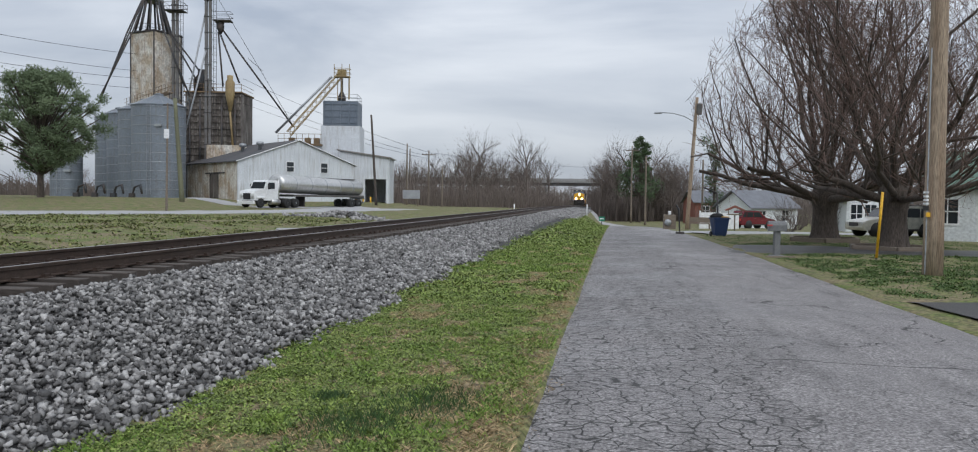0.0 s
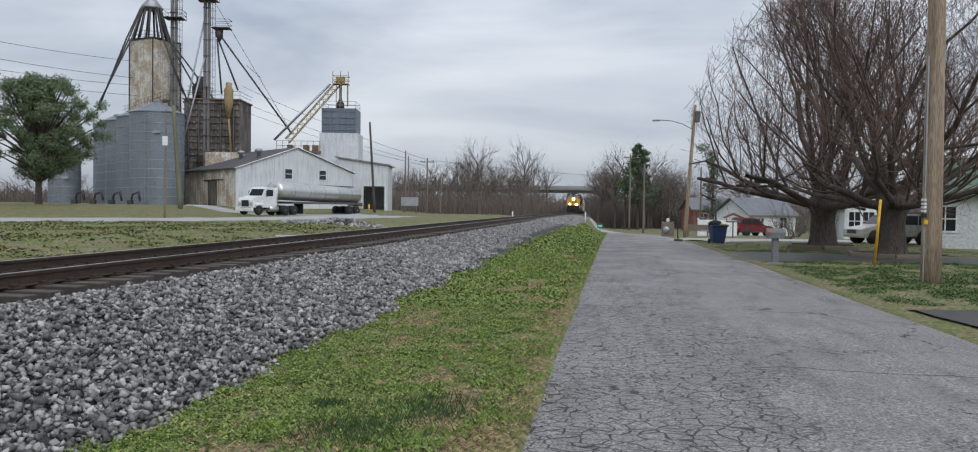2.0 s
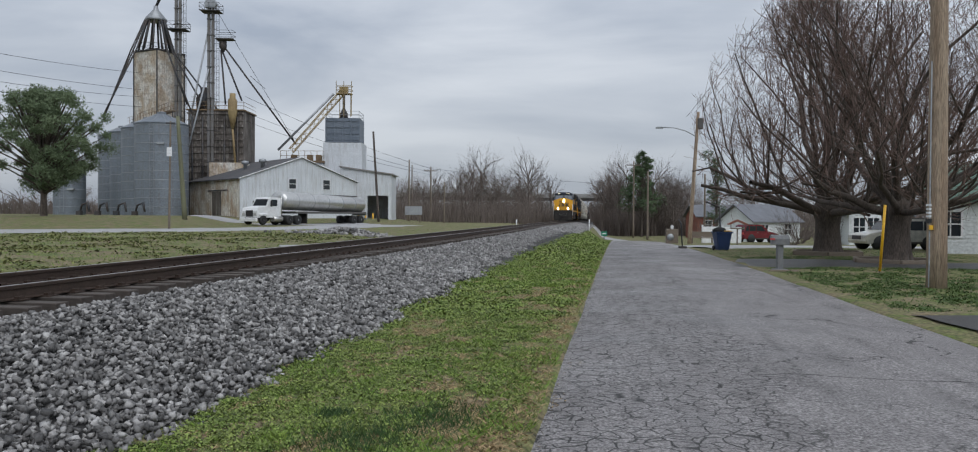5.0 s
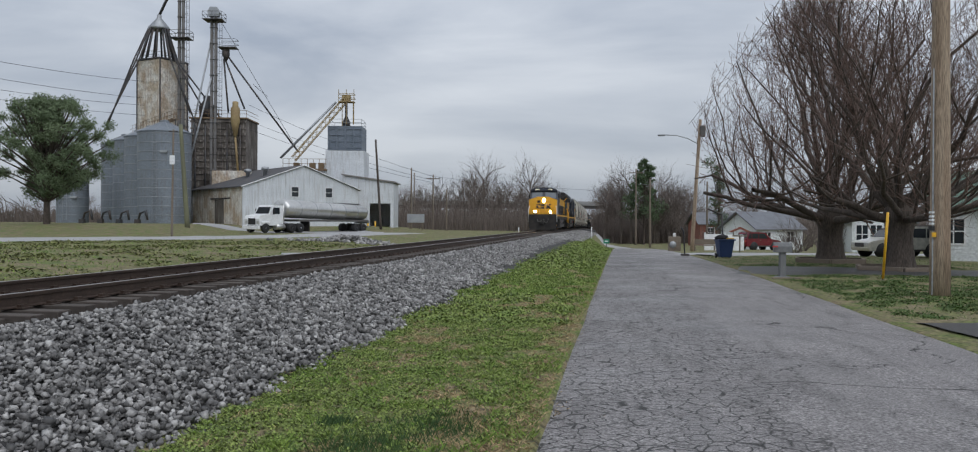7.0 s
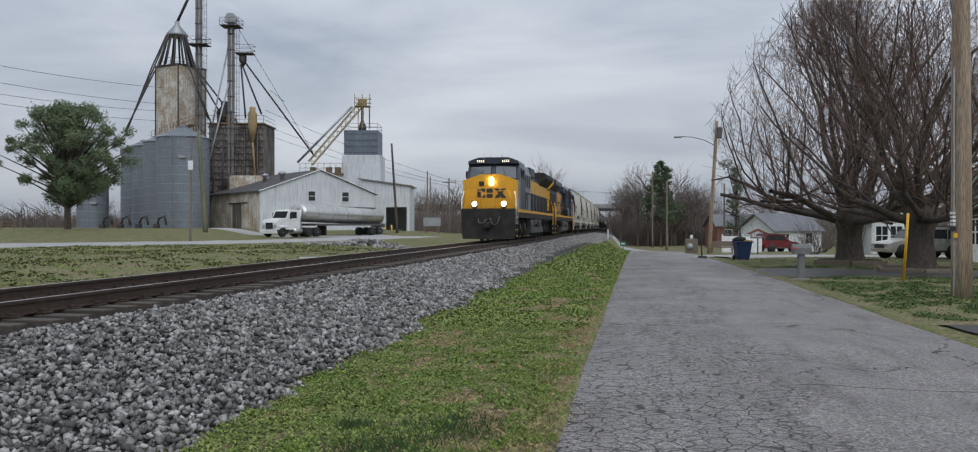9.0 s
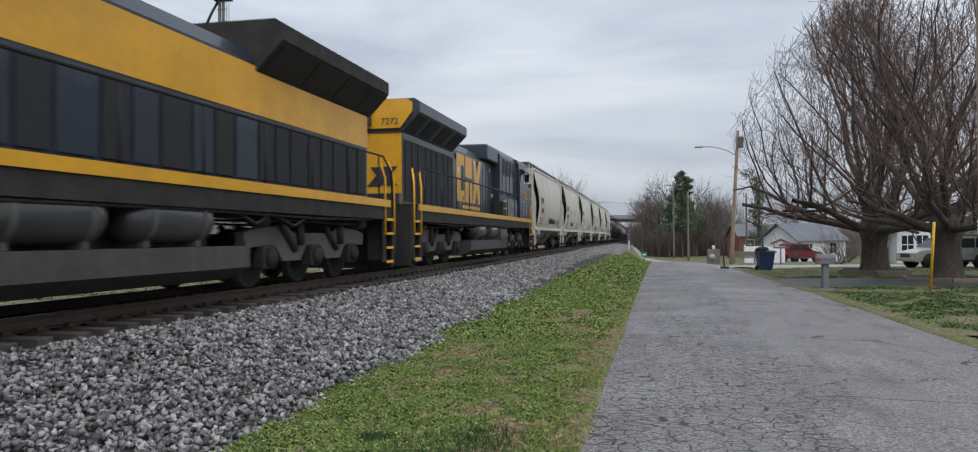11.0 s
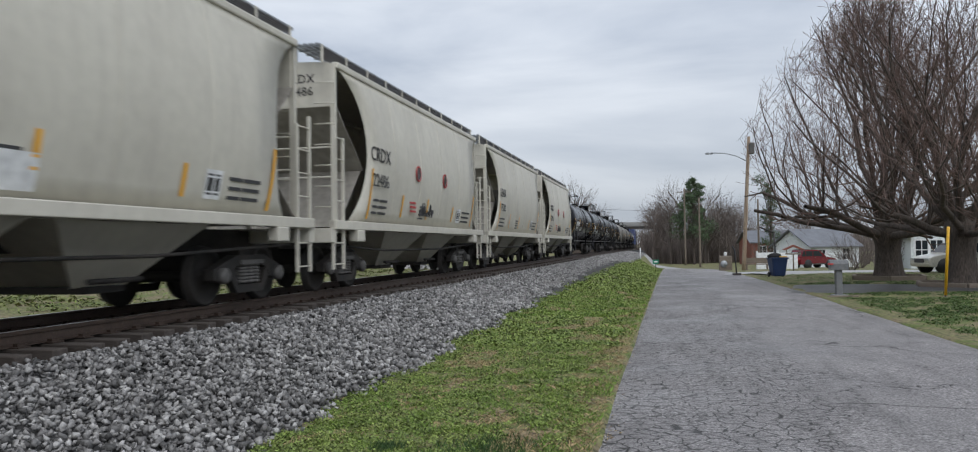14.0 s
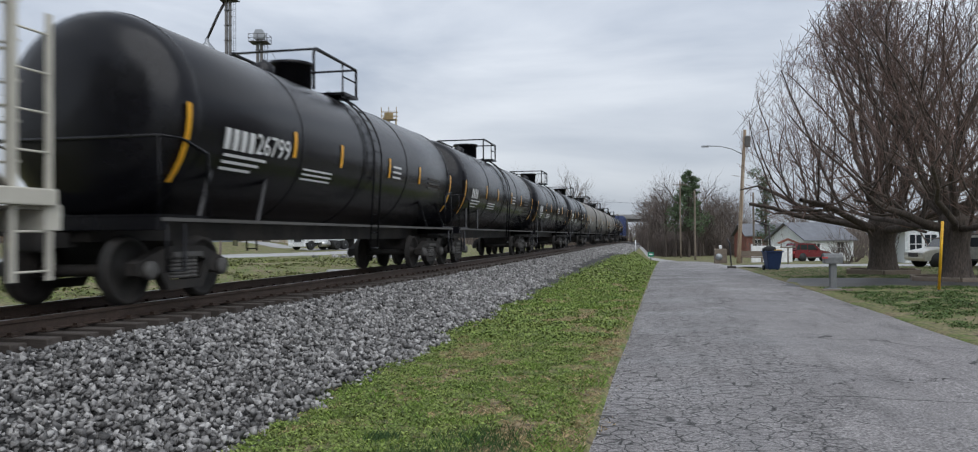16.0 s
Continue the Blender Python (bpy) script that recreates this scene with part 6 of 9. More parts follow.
leafy("conifer", "dark tapering conifer among bare trees", pose(4.2, 141, gz(4.2, 141)), cl, 0.35, 90, M["needle"], 3, 0.25, 6, True)
cl = [(r.gauss(0, 0.5), r.gauss(0, 0.4), 0.8 + i * 0.75, r.uniform(0.6, 1.0)) for i in range(14)]
leafy("ivy_tree", "ivy-clad leafless snag beside the street", pose(12.0, 101, gz(12, 101)), cl, 0.22, 160, M["needle"], 3, 0.2, 7)
# leafless garden shrubs before the white house
for x, y, s in ((15.6, 72, 1.3), (17.8, 71, 1.4), (19.5, 73, 1.3), (12.0, 58, 0.7), (8.2, 78, 0.9)):
    rr = random.Random(int(x * 10))
    sh = thing("shrub", "pale leafless twiggy garden shrub", "shrub", pose(x, y, gz(x, y)), "garden shrubs")
    tw = Wood()
    for k in range(26):
        a = rr.uniform(0, 6.28)
        d = Vector((math.cos(a) * 0.7, math.sin(a) * 0.7, 1)).normalized()
        grow(tw, tw, rr, Vector((math.cos(a) * 0.1, math.sin(a) * 0.1, -0.1)), d, 0.025, 2.3 * s, 2, 3, 0.05, 0.5, 4, (4, 4, 5))
    part("twig_mass", tw.mesh("twig_mass", M["far_twig"], False), M["far_twig"], sh)
# ---- the train: every car has y = 0 at its leading end, x = 0 on the centre line, z = 0 on the rail ----
FRONT = [(0, 236), (2, 193.0), (4.2, 146), (6.3, 100.8), (7.5, 74.8), (8.3, 57.3), (9, 42.6), (10, 20.4), (11, -2.6), (11.5, -13.7), (12, -25.1), (13, -48.3), (14, -71.9), (15, -95.7), (16, -119.4)]
MOVERS = []


def front(t):
    return float(np.interp(t, [a for a, b in FRONT], [b for a, b in FRONT]))


def wheelset(parent, y, r, gauge=0.755):
    bm = bmesh.new()
    for s in (-1, 1):
        lathe(bm, [(0.10, s * 0.62), (0.13, s * 0.66), (r * 0.55, s * 0.71), (r * 0.86, s * 0.69), (r + 0.025, s * 0.69), (r + 0.025, s * 0.72), (r, s * 0.73), (r, s * 0.82), (r * 0.88, s * 0.825), (r * 0.84, s * 0.78), (r * 0.32, s * 0.74), (0.12, s * 0.84), (0.0, s * 0.84)], 28, 'x', (0, y, r))
    tube(bm, (-1.0, y, r), (1.0, y, r), 0.085, n=10)
    return part("wheelset", bm, M["undergear"], parent)


def freight_bogie(parent, y):
    bogie = part("bogie", bmesh.new(), M["undergear"], parent)
    for dy in (-0.88, 0.88):
        wheelset(bogie, y + dy, 0.46)
    for s in (-1, 1):
        bm = bmesh.new()
        x0, x1 = s * 0.93, s * 1.10
        x0, x1 = min(x0, x1), max(x0, x1)
        up = [(-1.12, 0.56), (-0.82, 0.66), (-0.45, 0.78), (0.45, 0.78), (0.82, 0.66), (1.12, 0.56), (1.12, 0.40), (0.86, 0.36), (0.62, 0.42), (0.46, 0.60), (0.36, 0.60), (0.36, 0.66), (-0.36, 0.66), (-0.36, 0.60), (-0.46, 0.60), (-0.62, 0.42), (-0.86, 0.36), (-1.12, 0.40)]
        prism(bm, [(y + u, v) for u, v in up], x0, x1, 'x')
        prism(bm, [(y + u, v) for u, v in [(-0.62, 0.44), (-0.5, 0.58), (-0.36, 0.30), (0.36, 0.30), (0.5, 0.58), (0.62, 0.44), (0.42, 0.17), (-0.42, 0.17)]], x0 + 0.01, x1 - 0.01, 'x')
        part("sideframe", bm, M["undergear"], bogie, "cast steel side frame")
        bm = bmesh.new()
        for k in (-0.2, 0.0, 0.2):
            for c in range(6):
                lathe(bm, [(0.085, 0), (0.10, 0.015), (0.10, 0.035), (0.085, 0.05)], 10, 'z', (s * 1.03, y + k, 0.32 + c * 0.055))
        box(bm, s * 1.02 - 0.12, s * 1.02 + 0.12, y - 0.36, y + 0.36, 0.63, 0.70)
        part("spring_nest", bm, M["grime_grey"], bogie)
        for dy in (-0.88, 0.88):
            bm = bmesh.new()
            lathe(bm, [(0.13, s * 1.08), (0.13, s * 1.16), (0.10, s * 1.19), (0.05, s * 1.2), (0.0, s * 1.2)], 14, 'x', (0, y + dy, 0.46))
            part("bearing_cap", bm, M["grime_grey"], bogie, "grey axle bearing cap")
    boxpart("bolster", M["undergear"], bogie, (-1.0, 1.0, y - 0.2, y + 0.2, 0.5, 0.86))
    return bogie


def loco_bogie(parent, y):
    bogie = part("bogie", bmesh.new(), M["undergear"], parent)
    for dy in (-1.95, 0, 1.95):
        wheelset(bogie, y + dy, 0.53)
    for s in (-1, 1):
        x0, x1 = sorted((s * 0.98, s * 1.16))
        bm = bmesh.new()
        up = [(-2.75, 0.98), (-2.3, 1.06), (-1.2, 1.12), (-0.9, 0.98), (0.9, 0.98), (1.2, 1.12), (2.3, 1.06), (2.75, 0.98), (2.7, 0.72), (2.3, 0.74), (1.6, 0.72), (1.35, 0.46), (0.6, 0.46), (0.35, 0.74), (-0.35, 0.74), (-0.6, 0.46), (-1.35, 0.46), (-1.6, 0.72), (-2.3, 0.74), (-2.7, 0.72)]
        prism(bm, [(y + u, v) for u, v in up], x0, x1, 'x')
        part("sideframe", bm, M["grime_grey"], bogie, "grimy cast side frame")
        for dy in (-1.95, 0, 1.95):
            bm = bmesh.new()
            box(bm, *sorted((s * 1.02, s * 1.22)), y + dy - 0.24, y + dy + 0.24, 0.34, 0.76, 0.03)
            lathe(bm, [(0.17, s * 1.2), (0.17, s * 1.28), (0.1, s * 1.32), (0, s * 1.32)], 14, 'x', (0, y + dy, 0.54))
            part("axle_box", bm, M["undergear"], bogie)
        for dy in (-0.98, 0.98):
            bm = bmesh.new()
            tube(bm, (s * 1.18, y + dy - 0.5, 1.12), (s * 1.18, y + dy + 0.1, 0.66), 0.07, n=8)
            tube(bm, (s * 1.2, y + dy + 0.25, 1.15), (s * 1.2, y + dy + 0.3, 0.75), 0.09, n=8)
            part("damper", bm, M["undergear"], bogie)
        bm = bmesh.new()
        pipe(bm, [(s * 1.24, y - 2.7, 1.15), (s * 1.24, y - 1.2, 1.22), (s * 1.24, y + 1.2, 1.18), (s * 1.24, y + 2.6, 1.2)], 0.025)
        tube(bm, (s * 1.2, y - 2.55, 1.2), (s * 1.2, y - 2.1, 1.2), 0.13, n=10)
        tube(bm, (s * 1.2, y + 2.1, 1.2), (s * 1.2, y + 2.55, 1.2), 0.13, n=10)
        part("brake_rigging", bm, M["undergear"], bogie)
    return bogie


def handrail(name, parent, pts, material, r=0.022):
    return tubepart(name, material, parent, pts, r, 6)


def coupler(parent, y, s):
    bm = bmesh.new()
    box(bm, -0.09, 0.09, *sorted((y, y + s * 0.5)), 0.78, 0.98)
    box(bm, -0.17, 0.15, *sorted((y - s * 0.28, y + s * 0.04)), 0.72, 1.04, 0.04)
    return part("coupler", bm, M["undergear"], parent, "rusty knuckle coupler")


def locomotive(kind, label):
    """Six-axle diesel, cab at y = 0. kind picks the paint: yellow-nosed or navy."""
    L = 22.0
    lo = thing("locomotive", label, "locomotive", group="rail cars of the train")
    lead = kind == "lead"
    # frame, pilot and steps
    bm = bmesh.new()
    box(bm, -1.52, 1.52, 0.75, L - 0.75, 1.32, 1.74)
    part("underframe", bm, M["undergear"], lo)
    for s in (-1, 1):
        bm = bmesh.new()
        box(bm, *sorted((s * 1.525, s * 1.55)), 0.9, L - 0.9, 1.62, 1.79)
        part("sill_stripe", bm, M["yellow"], lo, "yellow side sill stripe")
    for y, s in ((0.35, 1), (L - 0.35, -1)):
        bm = bmesh.new()
        prism(bm, [(-1.5, 1.74), (1.5, 1.74), (1.5, 0.75), (1.42, 0.14), (0.35, 0.12), (-0.35, 0.12), (-1.42, 0.14), (-1.5, 0.75)], *sorted((y, y + s * 0.18)))
        part("pilot", bm, M["undergear"], lo, "black pilot plate")
        coupler(lo, y - s * 0.12, s)
        bm = bmesh.new()
        pipe(bm, [(-0.55, y - s * 0.02, 1.25), (-0.5, y - s * 0.14, 1.02), (-0.25, y - s * 0.2, 1.0), (-0.05, y - s * 0.16, 1.22)], 0.03)
        pipe(bm, [(0.12, y - s * 0.16, 1.3), (0.25, y - s * 0.2, 0.95), (0.45, y - s * 0.18, 0.9), (0.6, y - s * 0.14, 1.1), (0.62, y - s * 0.03, 1.35)], 0.03)
        part("brake_hose", bm, M["grime_grey"], lo, "grey looping air hoses")
        for sx in (-1, 1):
            st = part("steps", bmesh.new(), M["undergear"], lo)
            bm = bmesh.new()
            box(bm, *sorted((sx * 1.05, sx * 1.5)), *sorted((y + s * 0.75, y + s * 0.8)), 0.35, 1.5)
            box(bm, *sorted((sx * 1.46, sx * 1.5)), *sorted((y + s * 0.72, y + s * 0.95)), 0.3, 1.7)
            box(bm, *sorted((sx * 1.46, sx * 1.5)), *sorted((y + s * 0.18, y + s * 0.3)), 0.3, 1.7)
            part("step_cheek", bm, M["undergear"], st)
            for z in (0.32, 0.66, 1.0, 1.34):
                boxpart("tread", M["undergear"], st, (*sorted((sx * 1.05, sx * 1.49)), *sorted((y + s * 0.25, y + s * 0.75)), z - 0.03, z))
                boxpart("tread_edge", M["reflector"], st, (*sorted((sx * 1.495, sx * 1.53)), *sorted((y + s * 0.28, y + s * 0.74)), z - 0.05, z + 0.01), label="yellow step edge")
            for yy in (0.2, 0.86):
                handrail("grab_rail", lo, [(sx * 1.52, y + s * yy, 0.95), (sx * 1.52, y + s * yy, 2.3), (sx * 1.42, y + s * (yy + 0.15), 2.75)], M["reflector"] if not lead or s < 0 else M["white"], 0.028)
    # fuel tank and air reservoirs
    bm = bmesh.new()
    prism(bm, [(-1.42, 1.3), (1.42, 1.3), (1.5, 0.95), (1.44, 0.42), (1.05, 0.22), (-1.05, 0.22), (-1.44, 0.42), (-1.5, 0.95)], 7.4, 9.0)
    prism(bm, [(-1.46, 0.76), (1.46, 0.76), (1.46, 0.42), (1.05, 0.22), (-1.05, 0.22), (-1.46, 0.42)], 9.002, 14.4)
    box(bm, -0.8, 0.8, 9.004, 14.2, 0.762, 1.3)
    tank = part("fuel_tank", bm, M["tank_grime"], lo, "grimy grey fuel tank with a ledge")
    for s in (-1, 1):
        boxpart("fuel_gauge", M["ink_red"], tank, (*sorted((s * 1.47, s * 1.51)), 8.55, 8.66, 0.85, 1.15), label="red gauge strip")
    for y in (10.15, 12.5):
        for s in (-1, 1):
            bm = bmesh.new()
            lathe(bm, [(0, y - 0.98), (0.2, y - 0.95), (0.31, y - 0.82), (0.33, y - 0.7), (0.33, y + 0.7), (0.31, y + 0.82), (0.2, y + 0.95), (0, y + 0.98)], 24, 'y', (s * 1.16, 0, 1.14))
            res = part("air_reservoir", bm, M["reservoir"], lo, "glossy dark cylindrical air reservoir")
            for yy in (y - 0.6, y + 0.6):
                bm = bmesh.new()
                lathe(bm, [(0.335, yy - 0.04), (0.345, yy - 0.035), (0.345, yy + 0.035), (0.335, yy + 0.04)], 24, 'y', (s * 1.16, 0, 1.14))
                box(bm, *sorted((s * 0.95, s * 1.35)), yy - 0.05, yy + 0.05, 0.764, 0.86)
                part("strap", bm, M["grime_grey"], res)
    loco_bogie(lo, 4.4)
    loco_bogie(lo, 17.5)
    # nose and cab
    nose_m = M["yellow"] if lead else M["navy"]
    side_m = M["loco_grey"] if lead else M["navy"]
    bm = bmesh.new()
    prism(bm, [(-1.53, 1.76), (1.53, 1.76), (1.53, 3.38), (0.55, 3.72), (-0.55, 3.72), (-1.53, 3.38)], 0.95, 1.25)
    part("nose", bm, nose_m, lo, "tall wide nose")
    bm = bmesh.new()
    prism(bm, [(-1.54, 1.76), (1.54, 1.76), (1.54, 3.38), (0.55, 3.72), (-0.55, 3.72), (-1.54, 3.38)], 1.252, 2.1)
    part("nose_side", bm, side_m, lo)
    # cab: sloped windscreen face
    bm = bmesh.new()
    a = [(-1.54, 1.9, 3.36), (1.54, 1.9, 3.36), (1.54, 4.3, 3.36), (-1.54, 4.3, 3.36), (-1.46, 2.25, 4.38), (1.46, 2.25, 4.38), (1.46, 4.3, 4.38), (-1.46, 4.3, 4.38)]
    vs = [bm.verts.new(p) for p in a]
    for f in ((0, 1, 5, 4), (1, 2, 6, 5), (2, 3, 7, 6), (3, 0, 4, 7), (3, 2, 1, 0), (4, 5, 6, 7)):
        bm.faces.new([vs[i] for i in f])
    box(bm, -1.54, 1.54, 2.102, 4.3, 1.76, 3.36)
    cab = part("cab", bm, M["navy"], lo, "dark navy cab")
    bm = bmesh.new()
    prism(bm, [(-1.48, 4.382), (1.48, 4.382), (1.40, 4.55), (0.85, 4.74), (-0.85, 4.74), (-1.40, 4.55)], 2.0, 4.5)
    part("cab_roof", bm, M["navy"], cab, "dark rounded cab roof")
    for s in (-1, 1):
        bm = bmesh.new()
        q = [(s * 0.12, 1.93, 3.66), (s * 1.36, 1.93, 3.50), (s * 1.32, 2.18, 4.24), (s * 0.12, 2.18, 4.28)]
        qb = [(x, y - 0.03, z) for x, y, z in q]
        va, vb = [bm.verts.new(p) for p in q], [bm.verts.new(p) for p in qb]
        for i in range(4):
            bm.faces.new((va[i], va[(i + 1) % 4], vb[(i + 1) % 4], vb[i]))
        bm.faces.new(vb)
        bmesh.ops.recalc_face_normals(bm, faces=bm.faces)
        win = part("windscreen", bm, M["glass"], cab, "dark windscreen pane")
        handrail("windscreen_frame", win, [(p[0], p[1] - 0.01, p[2]) for p in qb + qb[:1]], M["black"], 0.025)
        handrail("wiper", win, [(s * 0.75, 1.9, 3.6), (s * 0.55, 2.05, 4.1)], M["black"], 0.012)
        boxpart("number_board", M["black"], cab, (*sorted((s * 0.42, s * 1.02)), 1.96, 2.02, 4.42, 4.62), 0.02, "number board")
        for k in range(4):
            xx = s * 0.72 - 0.2 + k * 0.115
            boxpart("number_bar", M["number_light"], cab, (xx, xx + 0.055, 1.945, 1.958, 4.46, 4.58), label="lit bar on the number board")
        # side windows and door
        for y0, y1 in ((2.65, 3.25), (3.4, 4.05)):
            boxpart("side_window", M["glass_dark"], cab, (*sorted((s * 1.47, s * 1.545)), y0, y1, 3.5, 4.15), 0.03, "dark cab side window")
        boxpart("cab_door", M["loco_grey"] if lead else M["navy"], cab, (*sorted((s * 1.5, s * 1.552)), 1.4, 2.0, 1.85, 3.2), 0.02)
        boxpart("mirror", M["black"], cab, (*sorted((s * 1.56, s * 1.7)), 2.5, 2.56, 3.6, 4.0))
    # nose furniture
    for dx, z in ((0.09, 3.42), (0.09, 3.22)):
        bm = bmesh.new()
        lathe(bm, [(0, 0.90), (0.09, 0.905), (0.11, 0.93), (0.12, 0.96)], 16, 'y', (dx, 0, z))
        part("headlight", bm, M["lamp"] if lead else M["glass"], lo, "glowing twin headlight" if lead else "unlit headlight")
    for dx in (-0.82, 0.82):
        bm = bmesh.new()
        box(bm, dx - 0.17, dx + 0.17, 0.62, 0.7, 1.88, 2.22, 0.03)
        dl = part("ditch_light_box", bm, M["black"], lo)
        bm = bmesh.new()
        lathe(bm, [(0, 0.595), (0.1, 0.60), (0.12, 0.62)], 16, 'y', (dx, 0, 2.06))
        part("ditch_light", bm, M["lamp"] if lead else M["glass"], dl, "glowing ditch light" if lead else "unlit ditch light")
        boxpart("bracket", M["undergear"], dl, (dx - 0.1, dx + 0.1, 0.66, 0.96, 1.74, 1.9))
    boxpart("nose_hatch", M["black"], lo, (-0.62, -0.34, 0.935, 0.955, 3.05, 3.32), 0.02, "small dark nose window")
    boxpart("nose_door", nose_m, lo, (-0.36, 0.36, 0.93, 0.96, 1.85, 3.0), 0.01)
    # heavy emblem on the nose, drawn as plain shapes
    if lead:
        bm = bmesh.new()
        for x0, x1, z0, z1 in ((-0.72, -0.52, 2.44, 2.88), (-0.50, -0.26, 2.74, 2.92), (-0.50, -0.26, 2.40, 2.56), (-0.2, 0.16, 2.68, 2.92), (-0.2, 0.16, 2.40, 2.62)):
            box(bm, x0, x1, 0.92, 0.928, z0, z1)
        prism(bm, [(0.24, 2.92), (0.5, 2.92), (0.92, 2.40), (0.66, 2.40)], 0.92, 0.927)
        prism(bm, [(0.66, 2.92), (0.92, 2.92), (0.5, 2.40), (0.24, 2.40)], 0.918, 0.9195)
        part("emblem", bm, M["ink"], lo, "black block emblem")
    # front hand rails and platform edge
    boxpart("front_platform", M["undergear"], lo, (-1.5, 1.5, 0.36, 0.96, 1.745, 1.80))
    for s in (-1, 1):
        handrail("front_rail", lo, [(s * 0.35, 0.42, 1.8), (s * 0.35, 0.42, 2.75), (s * 1.1, 0.42, 2.78), (s * 1.45, 0.42, 1.85)], M["yellow"] if lead else M["navy"])
    # long hood
    hood_m = M["navy"]
    bm = bmesh.new()
    prism(bm, [(-1.02, 1.76), (1.02, 1.76), (1.02, 3.95), (0.85, 4.22), (-0.85, 4.22), (-1.02, 3.95)], 4.302, 20.9)
    hood = part("long_hood", bm, hood_m, lo)
    if not lead:
        bm = bmesh.new()
        prism(bm, [(-1.35, 1.762), (1.35, 1.762), (1.35, 4.42), (1.2, 4.66), (-1.2, 4.66), (-1.35, 4.42)], 4.304, 8.4)
        part("electrical_cabinet", bm, M["navy"], lo)
        for y0, y1, z0 in ((4.7, 5.3, 3.6), (5.6, 6.1, 3.85), (6.4, 7.1, 3.6), (7.3, 7.95, 3.6)):
            for s in (-1, 1):
                boxpart("vent_window", M["black"], hood, (*sorted((s * 1.352, s * 1.36)), y0, y1, z0, 4.3), label="dark louvred vent")
    else:
        bm = bmesh.new()
        prism(bm, [(-1.35, 1.762), (1.35, 1.762), (1.35, 4.0), (1.2, 4.5), (-1.2, 4.5), (-1.35, 4.0)], 4.304, 8.2)
        part("electrical_cabinet", bm, M["loco_grey"], lo, "grey cabinet behind the cab")
        for y0 in (4.6, 5.5, 6.4, 7.3):
            boxpart("vent_window", M["black"], hood, (1.352, 1.36, y0, y0 + 0.6, 3.2, 3.95), label="dark louvred vent")
        for s in (-1, 1):
            boxpart("hood_band", M["yellow"], hood, (*sorted((s * 1.022, s * 1.03)), 8.25, 20.9, 3.05, 3.9), label="yellow band along the hood")
    # exhaust, dynamic brake box, radiator wings
    boxpart("dynamic_brake_box", M["navy"], hood, (-1.3, 1.3, 8.5, 10.8, 4.0, 4.62), 0.06)
    boxpart("exhaust_stack", M["undergear"], hood, (-0.35, 0.35, 11.6, 12.8, 4.2, 4.5), 0.04)
    bm = bmesh.new()
    prism(bm, [(-1.02, 3.8), (1.02, 3.8), (1.55, 4.34), (1.55, 4.62), (1.4, 4.72), (-1.4, 4.72), (-1.55, 4.62), (-1.55, 4.34)], 15.4, 21.0)
    wing = part("radiator_wing", bm, M["navy"] if not lead else M["undergear"], lo, "overhanging dark radiator housing")
    for y0 in (15.6, 17.1, 18.6, 20.0):
        for s in (-1, 1):
            bm = bmesh.new()
            q = [(s * 1.08, y0, 3.861), (s * 1.08, y0 + 1.0, 3.861), (s * 1.50, y0 + 1.0, 4.289), (s * 1.50, y0, 4.289)]
            o = Vector((s * 0.012, 0, -0.012))
            va = [bm.verts.new(Vector(p)) for p in q]
            vb = [bm.verts.new(Vector(p) + o) for p in q]
            for i in range(4):
                bm.faces.new((va[i], va[(i + 1) % 4], vb[(i + 1) % 4], vb[i]))
            bm.faces.new(vb)
            bmesh.ops.recalc_face_normals(bm, faces=bm.faces)
            part("radiator_grille", bm, M["black"], wing, "black radiator intake")
    # hood doors with dark louvres on both sides
    for s in (-1, 1):
        y = 8.6
        k = 0
        while y < 20.6:
            w = 0.62 if k % 3 else 0.8
            lou = (k % 2 == 0 and lead) or (y > 14.8)
            boxpart("hood_door", M["black"] if lou else hood_m, hood, (*sorted((s * 1.024, s * 1.052)), y, y + w - 0.1, 1.9, 3.0 if lead else 3.62), 0.012)
            y += w
            k += 1
    # end of the long hood
    bm = bmesh.new()
    prism(bm, [(-1.0, 1.78), (1.0, 1.78), (1.0, 3.9), (0.85, 4.15), (-0.85, 4.15), (-1.0, 3.9)], 20.902, 20.95)
    end = part("hood_end", bm, M["yellow"], lo, "yellow hood end panel")
    if not lead:
        boxpart("sand_box", M["navy"], lo, (-1.0, 1.0, 20.952, 21.2, 1.78, 2.1), 0.02)
        bm = bmesh.new()
        prism(bm, [(-1.0, 3.902), (1.0, 3.902), (1.35, 4.36), (1.35, 4.6), (1.2, 4.7), (-1.2, 4.7), (-1.35, 4.6), (-1.35, 4.36)], 21.002, 21.06)
        part("end_cap", bm, M["yellow"], lo, "yellow upper end panel")
        boxpart("headlight_recess", M["navy"], lo, (-0.2, 0.2, 21.062, 21.3, 3.95, 4.5), 0.06)
        for z in (4.35, 4.10):
            bm = bmesh.new()
            lathe(bm, [(0.11, 21.3), (0.10, 21.36), (0.0, 21.35)], 14, 'y', (0.0, 0, z))
            part("headlight", bm, M["galv"], lo, "unlit headlight")
        letters("road_number", "7272", 0.26, M["ink"], lo, pose(-0.7, 21.07, 4.0, 90, 0, 180))
        bm = bmesh.new()
